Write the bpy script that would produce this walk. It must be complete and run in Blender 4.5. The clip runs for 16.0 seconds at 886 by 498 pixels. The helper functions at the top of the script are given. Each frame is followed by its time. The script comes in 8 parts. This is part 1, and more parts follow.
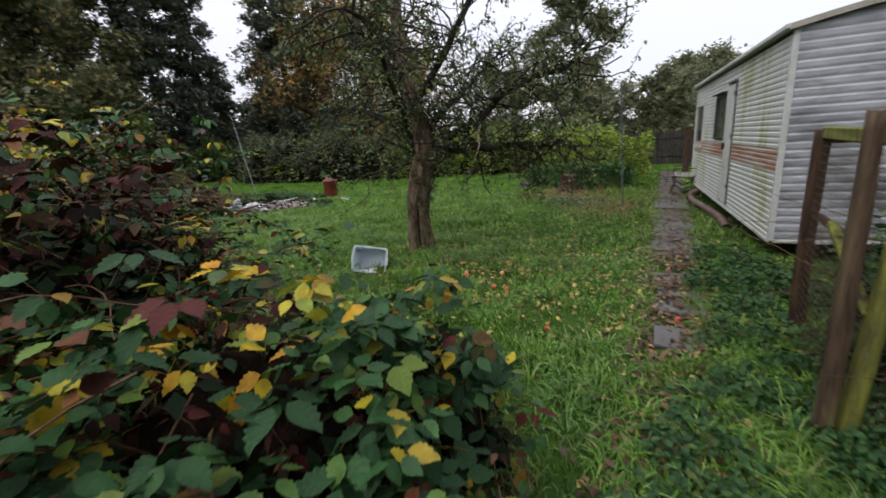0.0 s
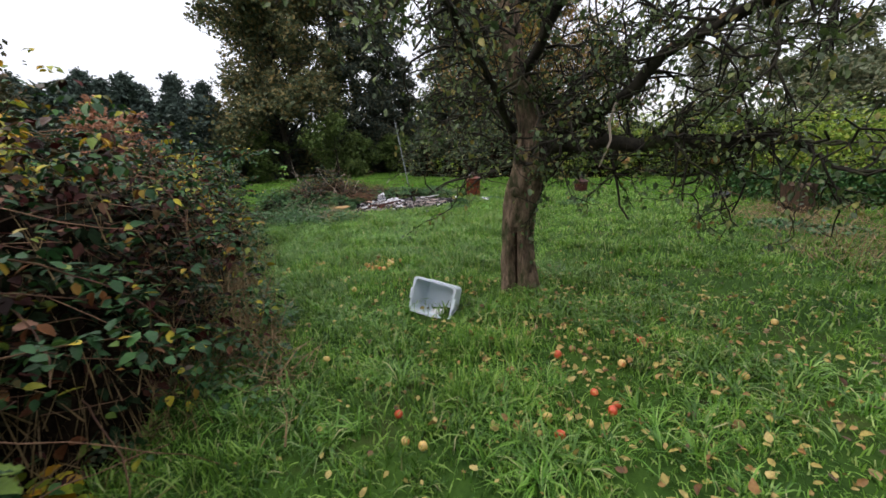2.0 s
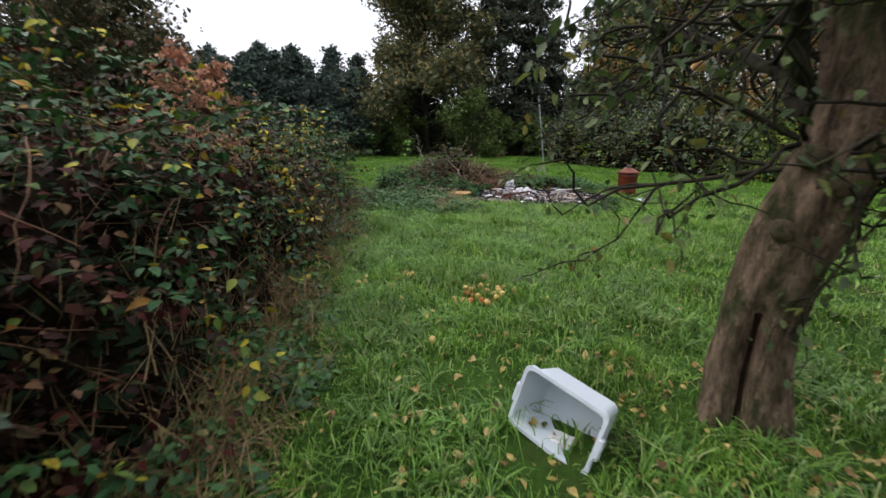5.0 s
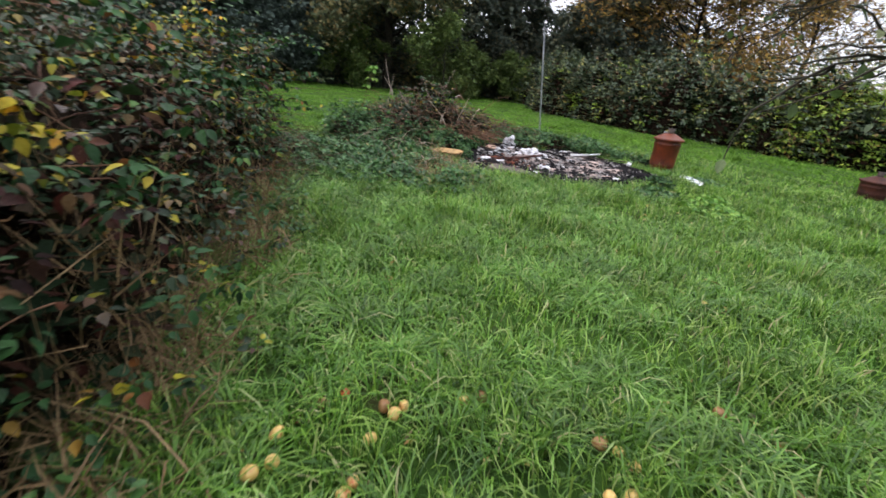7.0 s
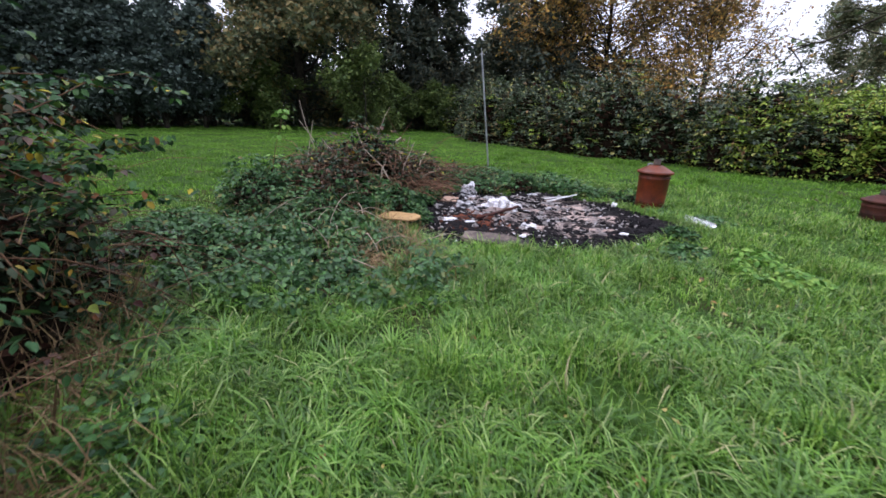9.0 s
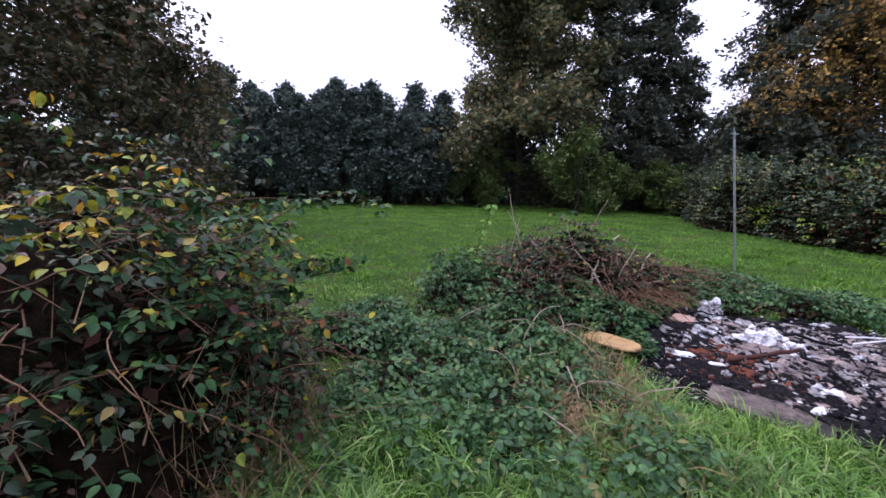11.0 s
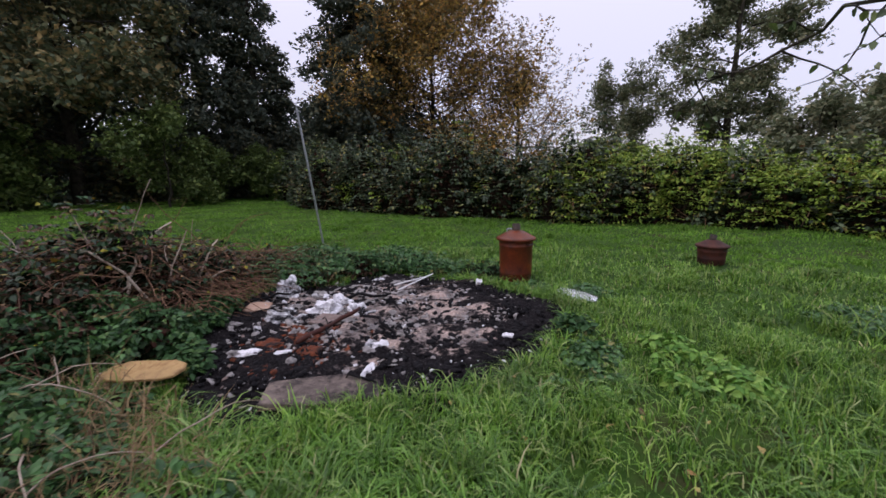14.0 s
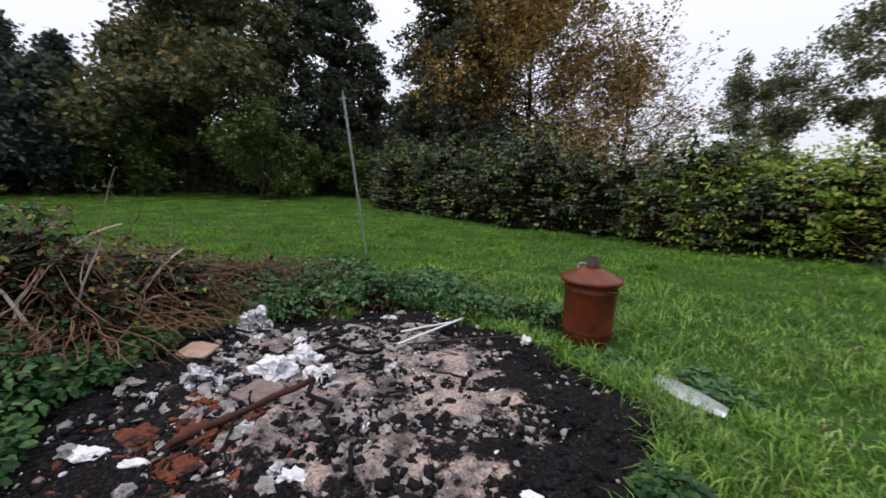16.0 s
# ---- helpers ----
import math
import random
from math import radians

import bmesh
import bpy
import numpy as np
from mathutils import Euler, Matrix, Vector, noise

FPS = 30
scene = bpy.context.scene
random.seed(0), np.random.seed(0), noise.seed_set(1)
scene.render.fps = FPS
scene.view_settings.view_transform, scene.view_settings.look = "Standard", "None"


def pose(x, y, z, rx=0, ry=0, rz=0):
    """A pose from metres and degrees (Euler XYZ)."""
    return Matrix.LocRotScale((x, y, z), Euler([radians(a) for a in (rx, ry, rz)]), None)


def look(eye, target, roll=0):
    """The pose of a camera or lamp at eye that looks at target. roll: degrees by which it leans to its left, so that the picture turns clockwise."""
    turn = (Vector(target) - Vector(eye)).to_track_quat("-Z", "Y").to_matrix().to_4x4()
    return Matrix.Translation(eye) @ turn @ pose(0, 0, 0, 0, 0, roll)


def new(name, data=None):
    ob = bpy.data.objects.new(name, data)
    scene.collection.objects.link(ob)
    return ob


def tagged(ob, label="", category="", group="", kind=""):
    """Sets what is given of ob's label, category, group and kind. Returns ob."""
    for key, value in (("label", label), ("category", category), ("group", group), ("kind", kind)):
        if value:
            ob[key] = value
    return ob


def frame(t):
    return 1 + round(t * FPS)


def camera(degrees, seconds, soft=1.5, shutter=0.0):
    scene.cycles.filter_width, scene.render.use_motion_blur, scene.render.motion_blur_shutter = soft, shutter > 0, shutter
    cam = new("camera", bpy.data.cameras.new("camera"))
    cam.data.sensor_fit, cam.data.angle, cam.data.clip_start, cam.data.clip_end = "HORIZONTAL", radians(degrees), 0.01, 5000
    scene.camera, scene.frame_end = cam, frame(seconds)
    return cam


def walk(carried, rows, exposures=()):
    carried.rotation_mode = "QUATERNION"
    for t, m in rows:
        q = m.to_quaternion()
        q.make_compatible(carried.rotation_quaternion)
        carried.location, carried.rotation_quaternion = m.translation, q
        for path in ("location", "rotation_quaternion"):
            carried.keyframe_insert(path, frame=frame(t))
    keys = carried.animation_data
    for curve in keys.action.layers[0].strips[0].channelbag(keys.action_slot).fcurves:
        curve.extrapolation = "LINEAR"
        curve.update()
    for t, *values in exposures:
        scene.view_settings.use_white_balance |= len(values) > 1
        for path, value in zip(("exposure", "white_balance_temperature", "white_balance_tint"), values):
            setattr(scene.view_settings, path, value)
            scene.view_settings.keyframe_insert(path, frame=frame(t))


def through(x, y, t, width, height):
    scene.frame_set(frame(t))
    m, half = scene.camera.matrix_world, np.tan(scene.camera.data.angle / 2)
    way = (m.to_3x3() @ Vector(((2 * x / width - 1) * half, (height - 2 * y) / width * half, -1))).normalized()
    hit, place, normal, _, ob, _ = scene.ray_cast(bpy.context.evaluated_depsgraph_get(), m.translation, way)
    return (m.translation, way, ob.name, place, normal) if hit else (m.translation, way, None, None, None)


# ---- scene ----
cam = camera(94.6, 16.0, 1.6, 0.25)
PATH = [
    (0, (0.857, 0.366, 1.488), (-0.154, 2.02, 0.996), -4.0),
    (0.5, (0.788, 0.862, 1.465), (-0.449, 2.385, 1.075), -3.2),
    (1, (0.687, 1.399, 1.439), (-0.61, 2.874, 1.067), -0.9),
    (1.5, (0.591, 1.832, 1.472), (-0.793, 3.216, 1.058), -3.3),
    (2, (0.461, 2.195, 1.459), (-1.142, 3.296, 0.994), -3.7),
    (2.5, (0.376, 2.545, 1.448), (-1.167, 3.712, 0.939), -4.9),
    (3, (0.208, 2.841, 1.466), (-1.306, 4.083, 1.058), -4.6),
    (3.5, (0.098, 2.932, 1.461), (-1.672, 3.721, 0.967), -2.7),
    (4, (-0.052, 2.962, 1.447), (-1.913, 3.424, 0.88), -0.8),
    (4.2, (-0.177, 2.996, 1.443), (-2.068, 3.44, 0.967), -2.8),
    (6.3, (-3.068, 3.337, 1.348), (-4.811, 4.026, 0.651), 5.9),
    (6.5, (-3.332, 3.392, 1.329), (-5.099, 4.022, 0.636), 5.1),
    (7, (-3.887, 3.531, 1.304), (-5.57, 4.277, 0.521), 5.5),
    (7.5, (-4.455, 3.65, 1.317), (-5.996, 4.641, 0.516), 3.9),
    (8, (-4.948, 3.823, 1.344), (-6.494, 4.848, 0.596), 4.8),
    (8.5, (-5.417, 3.92, 1.383), (-7.011, 4.891, 0.664), 5.3),
    (9, (-5.851, 4.05, 1.406), (-7.435, 5.085, 0.758), 1.8),
    (9.5, (-6.255, 4.145, 1.488), (-7.932, 5.059, 0.894), 2.4),
    (10, (-6.581, 4.225, 1.602), (-8.496, 4.625, 1.188), 4.8),
    (10.2, (-6.649, 4.26, 1.639), (-8.593, 4.536, 1.259), 4.6),
    (12.3, (-6.559, 4.438, 1.608), (-8.532, 4.588, 1.318), -0.4),
    (12.5, (-6.579, 4.549, 1.6), (-8.532, 4.851, 1.291), 0.4),
    (13, (-6.63, 4.706, 1.575), (-8.389, 5.612, 1.285), -0.9),
    (13.5, (-6.882, 4.985, 1.49), (-8.264, 6.395, 1.175), 0.8),
    (14, (-7.06, 5.376, 1.446), (-8.22, 6.963, 1.078), -0.6),
    (14.5, (-7.175, 5.811, 1.481), (-8.419, 7.349, 1.186), 1.6),
    (15, (-7.32, 6.192, 1.493), (-8.681, 7.596, 1.075), 1.9),
    (15.5, (-7.527, 6.606, 1.502), (-8.849, 8.065, 1.15), 3.1),
    (16, (-7.659, 7.028, 1.437), (-9.151, 8.311, 1.079), 1.7),
]
# the clip darkens and brightens as it turns towards and from the sky
EXPOSURES = [(0, -0.08, 6600, 12), (1, -0.02, 6600, 12), (2, 0.18, 6600, 12), (3, 0.32, 6600, 11), (4, 0.02, 6650, 12), (6.5, 0.5, 6500, 13), (7.5, 0.42, 6400, 15), (8.5, 0.3, 6150, 19), (9, 0.34, 6050, 20), (10, 0.82, 5850, 29), (12.3, -0.5, 5750, 30), (13, -0.42, 5950, 28), (14, -0.38, 6250, 24), (15, -0.36, 6350, 19), (15.5, -0.14, 6450, 17), (16, -0.14, 6500, 14)]
walk(cam, [(t, look(eye, target, roll)) for t, eye, target, roll in PATH], EXPOSURES)
SKY = 1.0

# ---- light: an overcast autumn day ----
SUN_ELEVATION, SUN_TURN = 42.0, 200.0


def make_world():
    world = bpy.data.worlds.new("overcast_sky")
    scene.world = world
    world.use_nodes = True
    nt = world.node_tree
    nt.nodes.clear()
    out = nt.nodes.new("ShaderNodeOutputWorld")
    back = nt.nodes.new("ShaderNodeBackground")
    sky = nt.nodes.new("ShaderNodeTexSky")
    sky.sky_type, sky.sun_disc = "NISHITA", False
    sky.sun_elevation, sky.sun_rotation = radians(SUN_ELEVATION), radians(SUN_TURN)
    sky.air_density, sky.dust_density, sky.ozone_density = 1.0, 3.0, 1.0
    faint = nt.nodes.new("ShaderNodeBackground")
    faint.inputs[1].default_value = 0.05
    nt.links.new(sky.outputs[0], faint.inputs[0])
    # cloud cover: brighter overhead than at the horizon
    co = nt.nodes.new("ShaderNodeTexCoord")
    sep = nt.nodes.new("ShaderNodeSeparateXYZ")
    ramp = nt.nodes.new("ShaderNodeValToRGB")
    ramp.color_ramp.elements[0].position, ramp.color_ramp.elements[0].color = 0.0, (0.72, 0.725, 0.785, 1)
    ramp.color_ramp.elements[1].position, ramp.color_ramp.elements[1].color = 1.0, (1.75, 1.77, 1.84, 1)
    mid = ramp.color_ramp.elements.new(0.35)
    mid.color = (1.0, 1.005, 1.07, 1)
    nt.links.new(co.outputs["Generated"], sep.inputs[0])
    nt.links.new(sep.outputs[2], ramp.inputs[0])
    nt.links.new(ramp.outputs[0], back.inputs[0])
    back.inputs[1].default_value = SKY
    add = nt.nodes.new("ShaderNodeAddShader")
    nt.links.new(faint.outputs[0], add.inputs[0])
    nt.links.new(back.outputs[0], add.inputs[1])
    nt.links.new(add.outputs[0], out.inputs[0])
    sun = new("sun", bpy.data.lights.new("sun", "SUN"))
    sun.data.energy, sun.data.angle, sun.data.color = 0.6, radians(40), (1.0, 0.97, 0.93)
    el, az = radians(SUN_ELEVATION), radians(SUN_TURN)
    d = Vector((math.sin(az) * math.cos(el), math.cos(az) * math.cos(el), math.sin(el)))
    sun.matrix_world = look(d * 50, (0, 0, 0))


make_world()


# ---- materials ----
def node(nt, kind, **values):
    n = nt.nodes.new(kind)
    for key, value in values.items():
        n.inputs[key].default_value = value
    return n


def surface(name, c1, c2, scale=3.0, rough=0.8, bump=0.3, fine=40.0, metal=0.0, stain=None, stain_scale=1.2, stain_at=0.55, bump_size=0.01, stretch=(1, 1, 1), spec=0.5):
    """A grainy material: two colours mixed at two scales, an optional stain, fine relief."""
    m = bpy.data.materials.new(name)
    m.use_nodes = True
    nt = m.node_tree
    b = nt.nodes["Principled BSDF"]
    co = nt.nodes.new("ShaderNodeTexCoord")
    mp = nt.nodes.new("ShaderNodeMapping")
    mp.inputs["Scale"].default_value = stretch
    nt.links.new(co.outputs["Object"], mp.inputs[0])
    big = node(nt, "ShaderNodeTexNoise", Scale=scale, Detail=6.0, Roughness=0.6)
    small = node(nt, "ShaderNodeTexNoise", Scale=fine, Detail=4.0, Roughness=0.65)
    for n in (big, small):
        nt.links.new(mp.outputs[0], n.inputs["Vector"])
    mixf = nt.nodes.new("ShaderNodeMath")
    mixf.operation = "MULTIPLY_ADD"
    nt.links.new(small.outputs[0], mixf.inputs[0])
    mixf.inputs[1].default_value = 0.5
    nt.links.new(big.outputs[0], mixf.inputs[2])
    ramp = nt.nodes.new("ShaderNodeValToRGB")
    ramp.color_ramp.elements[0].position, ramp.color_ramp.elements[0].color = 0.55, (*c1, 1)
    ramp.color_ramp.elements[1].position, ramp.color_ramp.elements[1].color = 0.95, (*c2, 1)
    nt.links.new(mixf.outputs[0], ramp.inputs[0])
    colour = ramp.outputs[0]
    if stain:
        sn = node(nt, "ShaderNodeTexNoise", Scale=stain_scale, Detail=5.0, Roughness=0.7)
        nt.links.new(mp.outputs[0], sn.inputs["Vector"])
        sr = nt.nodes.new("ShaderNodeValToRGB")
        sr.color_ramp.elements[0].position, sr.color_ramp.elements[1].position = stain_at - 0.06, stain_at + 0.1
        nt.links.new(sn.outputs[0], sr.inputs[0])
        mx = nt.nodes.new("ShaderNodeMixRGB")
        nt.links.new(sr.outputs[0], mx.inputs[0])
        nt.links.new(colour, mx.inputs[1])
        mx.inputs[2].default_value = (*stain, 1)
        colour = mx.outputs[0]
    nt.links.new(colour, b.inputs["Base Color"])
    b.inputs["Roughness"].default_value = rough
    b.inputs["Metallic"].default_value = metal
    b.inputs["Specular IOR Level"].default_value = spec
    if bump:
        bm_ = nt.nodes.new("ShaderNodeBump")
        bm_.inputs["Strength"].default_value, bm_.inputs["Distance"].default_value = bump, bump_size
        nt.links.new(mixf.outputs[0], bm_.inputs["Height"])
        nt.links.new(bm_.outputs[0], b.inputs["Normal"])
    return m


def leafy(name, colours, rough=0.45, through=0.25, spec=0.5, grain=30.0):
    """Foliage: each leaf takes one of the colours; (share up to, colour) rows."""
    m = bpy.data.materials.new(name)
    m.use_nodes = True
    nt = m.node_tree
    b = nt.nodes["Principled BSDF"]
    geo = nt.nodes.new("ShaderNodeNewGeometry")
    ramp = nt.nodes.new("ShaderNodeValToRGB")
    e = ramp.color_ramp.elements
    e[0].position, e[0].color = 0.0, (*colours[0][1], 1)
    e[1].position, e[1].color = 1.0, (*colours[-1][1], 1)
    for at, c in colours[1:-1]:
        e.new(at).color = (*c, 1)
    nt.links.new(geo.outputs["Random Per Island"], ramp.inputs[0])
    co = nt.nodes.new("ShaderNodeTexCoord")
    ns = node(nt, "ShaderNodeTexNoise", Scale=grain, Detail=3.0)
    nt.links.new(co.outputs["Object"], ns.inputs["Vector"])
    hs = nt.nodes.new("ShaderNodeHueSaturation")
    mr = nt.nodes.new("ShaderNodeMapRange")
    mr.inputs[1].default_value, mr.inputs[2].default_value, mr.inputs[3].default_value, mr.inputs[4].default_value = 0.3, 0.7, 0.65, 1.35
    nt.links.new(ns.outputs[0], mr.inputs[0])
    nt.links.new(mr.outputs[0], hs.inputs["Value"])
    nt.links.new(ramp.outputs[0], hs.inputs["Color"])
    nt.links.new(hs.outputs[0], b.inputs["Base Color"])
    b.inputs["Roughness"].default_value = rough
    b.inputs["Specular IOR Level"].default_value = spec
    if grain >= 14:
        relief = node(nt, "ShaderNodeTexNoise", Scale=grain * 5, Detail=2.0)
        nt.links.new(co.outputs["Object"], relief.inputs["Vector"])
        bp = nt.nodes.new("ShaderNodeBump")
        bp.inputs["Strength"].default_value, bp.inputs["Distance"].default_value = 0.6, 0.006
        nt.links.new(relief.outputs[0], bp.inputs["Height"])
        nt.links.new(bp.outputs[0], b.inputs["Normal"])
    if through:
        tr = nt.nodes.new("ShaderNodeBsdfTranslucent")
        nt.links.new(hs.outputs[0], tr.inputs[0])
        mx = nt.nodes.new("ShaderNodeMixShader")
        mx.inputs[0].default_value = through
        nt.links.new(b.outputs[0], mx.inputs[1])
        nt.links.new(tr.outputs[0], mx.inputs[2])
        nt.links.new(mx.outputs[0], nt.nodes["Material Output"].inputs[0])
    return m


M = {}
M["soil"] = surface("damp_soil_and_moss", (0.016, 0.040, 0.008), (0.050, 0.105, 0.016), 1.3, 0.95, 0.8, 25, stain=(0.05, 0.035, 0.02), stain_scale=0.8, stain_at=0.6, bump_size=0.03, spec=0.1)
M["grass"] = leafy("lawn_grass", [(0, (0.035, 0.095, 0.014)), (0.3, (0.080, 0.190, 0.024)), (0.6, (0.150, 0.300, 0.038)), (0.88, (0.25, 0.40, 0.075)), (0.97, (0.33, 0.42, 0.14)), (1, (0.40, 0.34, 0.20))], 0.40, 0.28, 0.33, 1.6)
M["grass_far"] = leafy("far_lawn_grass", [(0, (0.075, 0.180, 0.022)), (0.5, (0.115, 0.245, 0.030)), (0.9, (0.165, 0.315, 0.045)), (1, (0.24, 0.34, 0.08))], 0.6, 0.28, 0.12, 0.9)
M["grass_long"] = leafy("long_wet_grass", [(0, (0.040, 0.110, 0.016)), (0.4, (0.095, 0.225, 0.028)), (0.85, (0.17, 0.33, 0.05)), (0.96, (0.30, 0.42, 0.14)), (1, (0.42, 0.38, 0.2))], 0.34, 0.26, 0.42, 3.0)
M["grass_dry"] = leafy("dry_grass", [(0, (0.20, 0.13, 0.06)), (0.5, (0.30, 0.21, 0.11)), (1, (0.12, 0.08, 0.04))], 0.7, 0.2, 0.3)
M["bramble"] = leafy("bramble_leaf", [(0, (0.014, 0.042, 0.014)), (0.35, (0.022, 0.07, 0.022)), (0.62, (0.032, 0.090, 0.028)), (0.78, (0.055, 0.135, 0.035)), (0.84, (0.10, 0.16, 0.03)), (0.90, (0.40, 0.34, 0.03)), (0.95, (0.18, 0.07, 0.02)), (1, (0.05, 0.015, 0.014))], 0.46, 0.12, 0.20, 14.0)
M["bramble_wine"] = leafy("reddened_bramble_leaf", [(0, (0.012, 0.007, 0.006)), (0.35, (0.030, 0.010, 0.008)), (0.6, (0.060, 0.012, 0.010)), (0.72, (0.022, 0.045, 0.016)), (0.93, (0.09, 0.05, 0.02)), (1, (0.24, 0.13, 0.09))], 0.6, 0.10, 0.10, 18.0)
M["bramble_gold"] = leafy("yellowing_bramble_leaf", [(0, (0.10, 0.17, 0.025)), (0.35, (0.26, 0.30, 0.03)), (0.65, (0.48, 0.36, 0.02)), (0.88, (0.50, 0.24, 0.015)), (1, (0.05, 0.09, 0.025))], 0.42, 0.2, 0.3, 22.0)
M["bramble_dull"] = leafy("dull_bramble_leaf", [(0, (0.012, 0.026, 0.012)), (0.4, (0.022, 0.045, 0.020)), (0.65, (0.05, 0.065, 0.03)), (0.8, (0.05, 0.02, 0.014)), (0.93, (0.10, 0.055, 0.03)), (1, (0.30, 0.24, 0.05))], 0.42, 0.1, 0.3, 14.0)
# leaf greens and dead browns darkened to hold the shade inside the thickets
M["bramble_dark"] = leafy("shade_dark_bramble_leaf", [(0, (0.006, 0.014, 0.006)), (0.5, (0.012, 0.026, 0.010)), (0.8, (0.030, 0.015, 0.009)), (1, (0.04, 0.014, 0.010))], 0.8, 0.0, 0.10)
M["leaf_green"] = leafy("fresh_bramble_leaf", [(0, (0.010, 0.040, 0.016)), (1, (0.032, 0.100, 0.030))], 0.38, 0.15, 0.38, 18.0)
M["leaf_lime"] = leafy("lime_bramble_leaf", [(0, (0.10, 0.20, 0.035)), (1, (0.22, 0.32, 0.05))], 0.35, 0.25, 0.55, 25.0)
M["leaf_yellow"] = leafy("yellow_bramble_leaf", [(0, (0.34, 0.25, 0.02)), (1, (0.55, 0.40, 0.02))], 0.4, 0.25, 0.5, 25.0)
M["leaf_wine"] = leafy("wine_red_bramble_leaf", [(0, (0.06, 0.010, 0.012)), (1, (0.13, 0.03, 0.02))], 0.5, 0.15, 0.3, 25.0)
# near-black for the added thicket cores, so the gaps between leaves read as shade
M["shade_core"] = surface("shade_core_black", (0.004, 0.003, 0.002), (0.022, 0.015, 0.010), 12, 0.95, 1.0, 60, bump_size=0.03, spec=0.03)
M["cane"] = surface("bramble_cane", (0.05, 0.02, 0.018), (0.14, 0.08, 0.04), 8, 0.7, 0.3, 60, spec=0.2)
M["dead_stem"] = surface("dead_stem", (0.095, 0.048, 0.030), (0.27, 0.16, 0.10), 6, 0.8, 0.3, 60, spec=0.15)
M["pale_stem"] = surface("bleached_stem", (0.26, 0.20, 0.15), (0.46, 0.39, 0.32), 6, 0.8, 0.3, 60, spec=0.2)
M["bark"] = surface("apple_bark", (0.038, 0.026, 0.018), (0.30, 0.215, 0.15), 9, 0.9, 1.0, 26, stain=(0.05, 0.055, 0.024), stain_scale=5, stain_at=0.53, bump_size=0.06, stretch=(1.6, 1.6, 0.6), spec=0.2)
M["bark_dark"] = surface("dark_wet_bark", (0.012, 0.010, 0.009), (0.05, 0.045, 0.033), 5, 0.85, 0.8, 30, stain=(0.06, 0.07, 0.03), stain_scale=3, stain_at=0.6, bump_size=0.01, spec=0.12)
M["rot"] = surface("rotten_heartwood", (0.008, 0.006, 0.005), (0.05, 0.03, 0.02), 9, 0.95, 1.0, 40, bump_size=0.02, spec=0.08)
M["apple_leaf"] = leafy("apple_leaf", [(0, (0.035, 0.062, 0.02)), (0.5, (0.07, 0.115, 0.035)), (0.85, (0.14, 0.19, 0.05)), (0.95, (0.25, 0.22, 0.05)), (1, (0.18, 0.09, 0.03))], 0.45, 0.25, 0.5)
M["nettle"] = leafy("nettle_leaf", [(0, (0.020, 0.065, 0.020)), (0.6, (0.050, 0.140, 0.038)), (0.93, (0.09, 0.20, 0.05)), (1, (0.20, 0.18, 0.05))], 0.40, 0.2, 0.42)
# nettle green lowered to paint shade beside the path; mounds mix it at random
M["nettle_dark"] = leafy("shaded_weed_leaf", [(0, (0.017, 0.050, 0.017)), (0.7, (0.038, 0.100, 0.030)), (0.95, (0.06, 0.12, 0.03)), (1, (0.16, 0.13, 0.04))], 0.55, 0.15, 0.2)
M["weed_lime"] = leafy("lime_weed_leaf", [(0, (0.07, 0.19, 0.03)), (0.6, (0.15, 0.31, 0.05)), (1, (0.26, 0.40, 0.08))], 0.5, 0.25, 0.3)
M["vine"] = leafy("vine_leaf", [(0, (0.09, 0.17, 0.025)), (0.5, (0.19, 0.29, 0.04)), (0.9, (0.32, 0.41, 0.06)), (1, (0.30, 0.20, 0.05))], 0.5, 0.25, 0.25)
M["hedge"] = leafy("hedge_leaf", [(0, (0.018, 0.034, 0.018)), (0.5, (0.045, 0.075, 0.038)), (0.84, (0.095, 0.135, 0.06)), (0.93, (0.26, 0.25, 0.06)), (1, (0.15, 0.06, 0.03))], 0.42, 0.15, 0.4)
# conifer, spruce, sycamore and hawthorn colours are lifted to stand in for mist
M["conifer"] = leafy("conifer_foliage", [(0, (0.046, 0.068, 0.060)), (0.6, (0.080, 0.112, 0.094)), (1, (0.12, 0.16, 0.13))], 0.85, 0.15, 0.15, 2.0)
M["conifer_dark"] = leafy("spruce_foliage", [(0, (0.052, 0.068, 0.056)), (0.7, (0.088, 0.108, 0.078)), (1, (0.15, 0.14, 0.08))], 0.85, 0.15, 0.15, 2.0)
M["sycamore"] = leafy("sycamore_leaf", [(0, (0.06, 0.080, 0.045)), (0.5, (0.105, 0.130, 0.065)), (0.8, (0.20, 0.175, 0.075)), (1, (0.28, 0.20, 0.08))], 0.65, 0.25, 0.2, 1.5)
M["sycamore_pale"] = leafy("pale_sycamore_leaf", [(0, (0.09, 0.115, 0.06)), (0.6, (0.155, 0.18, 0.10)), (1, (0.24, 0.22, 0.12))], 0.6, 0.25, 0.3, 1.5)
M["autumn"] = leafy("autumn_leaf", [(0, (0.10, 0.09, 0.045)), (0.4, (0.20, 0.145, 0.06)), (0.7, (0.40, 0.21, 0.055)), (0.88, (0.46, 0.33, 0.07)), (1, (0.11, 0.12, 0.055))], 0.6, 0.25, 0.2, 1.5)
M["rust_leaf"] = leafy("rust_leaf", [(0, (0.34, 0.16, 0.10)), (1, (0.50, 0.28, 0.18))], 0.6, 0.2, 0.2, 4)
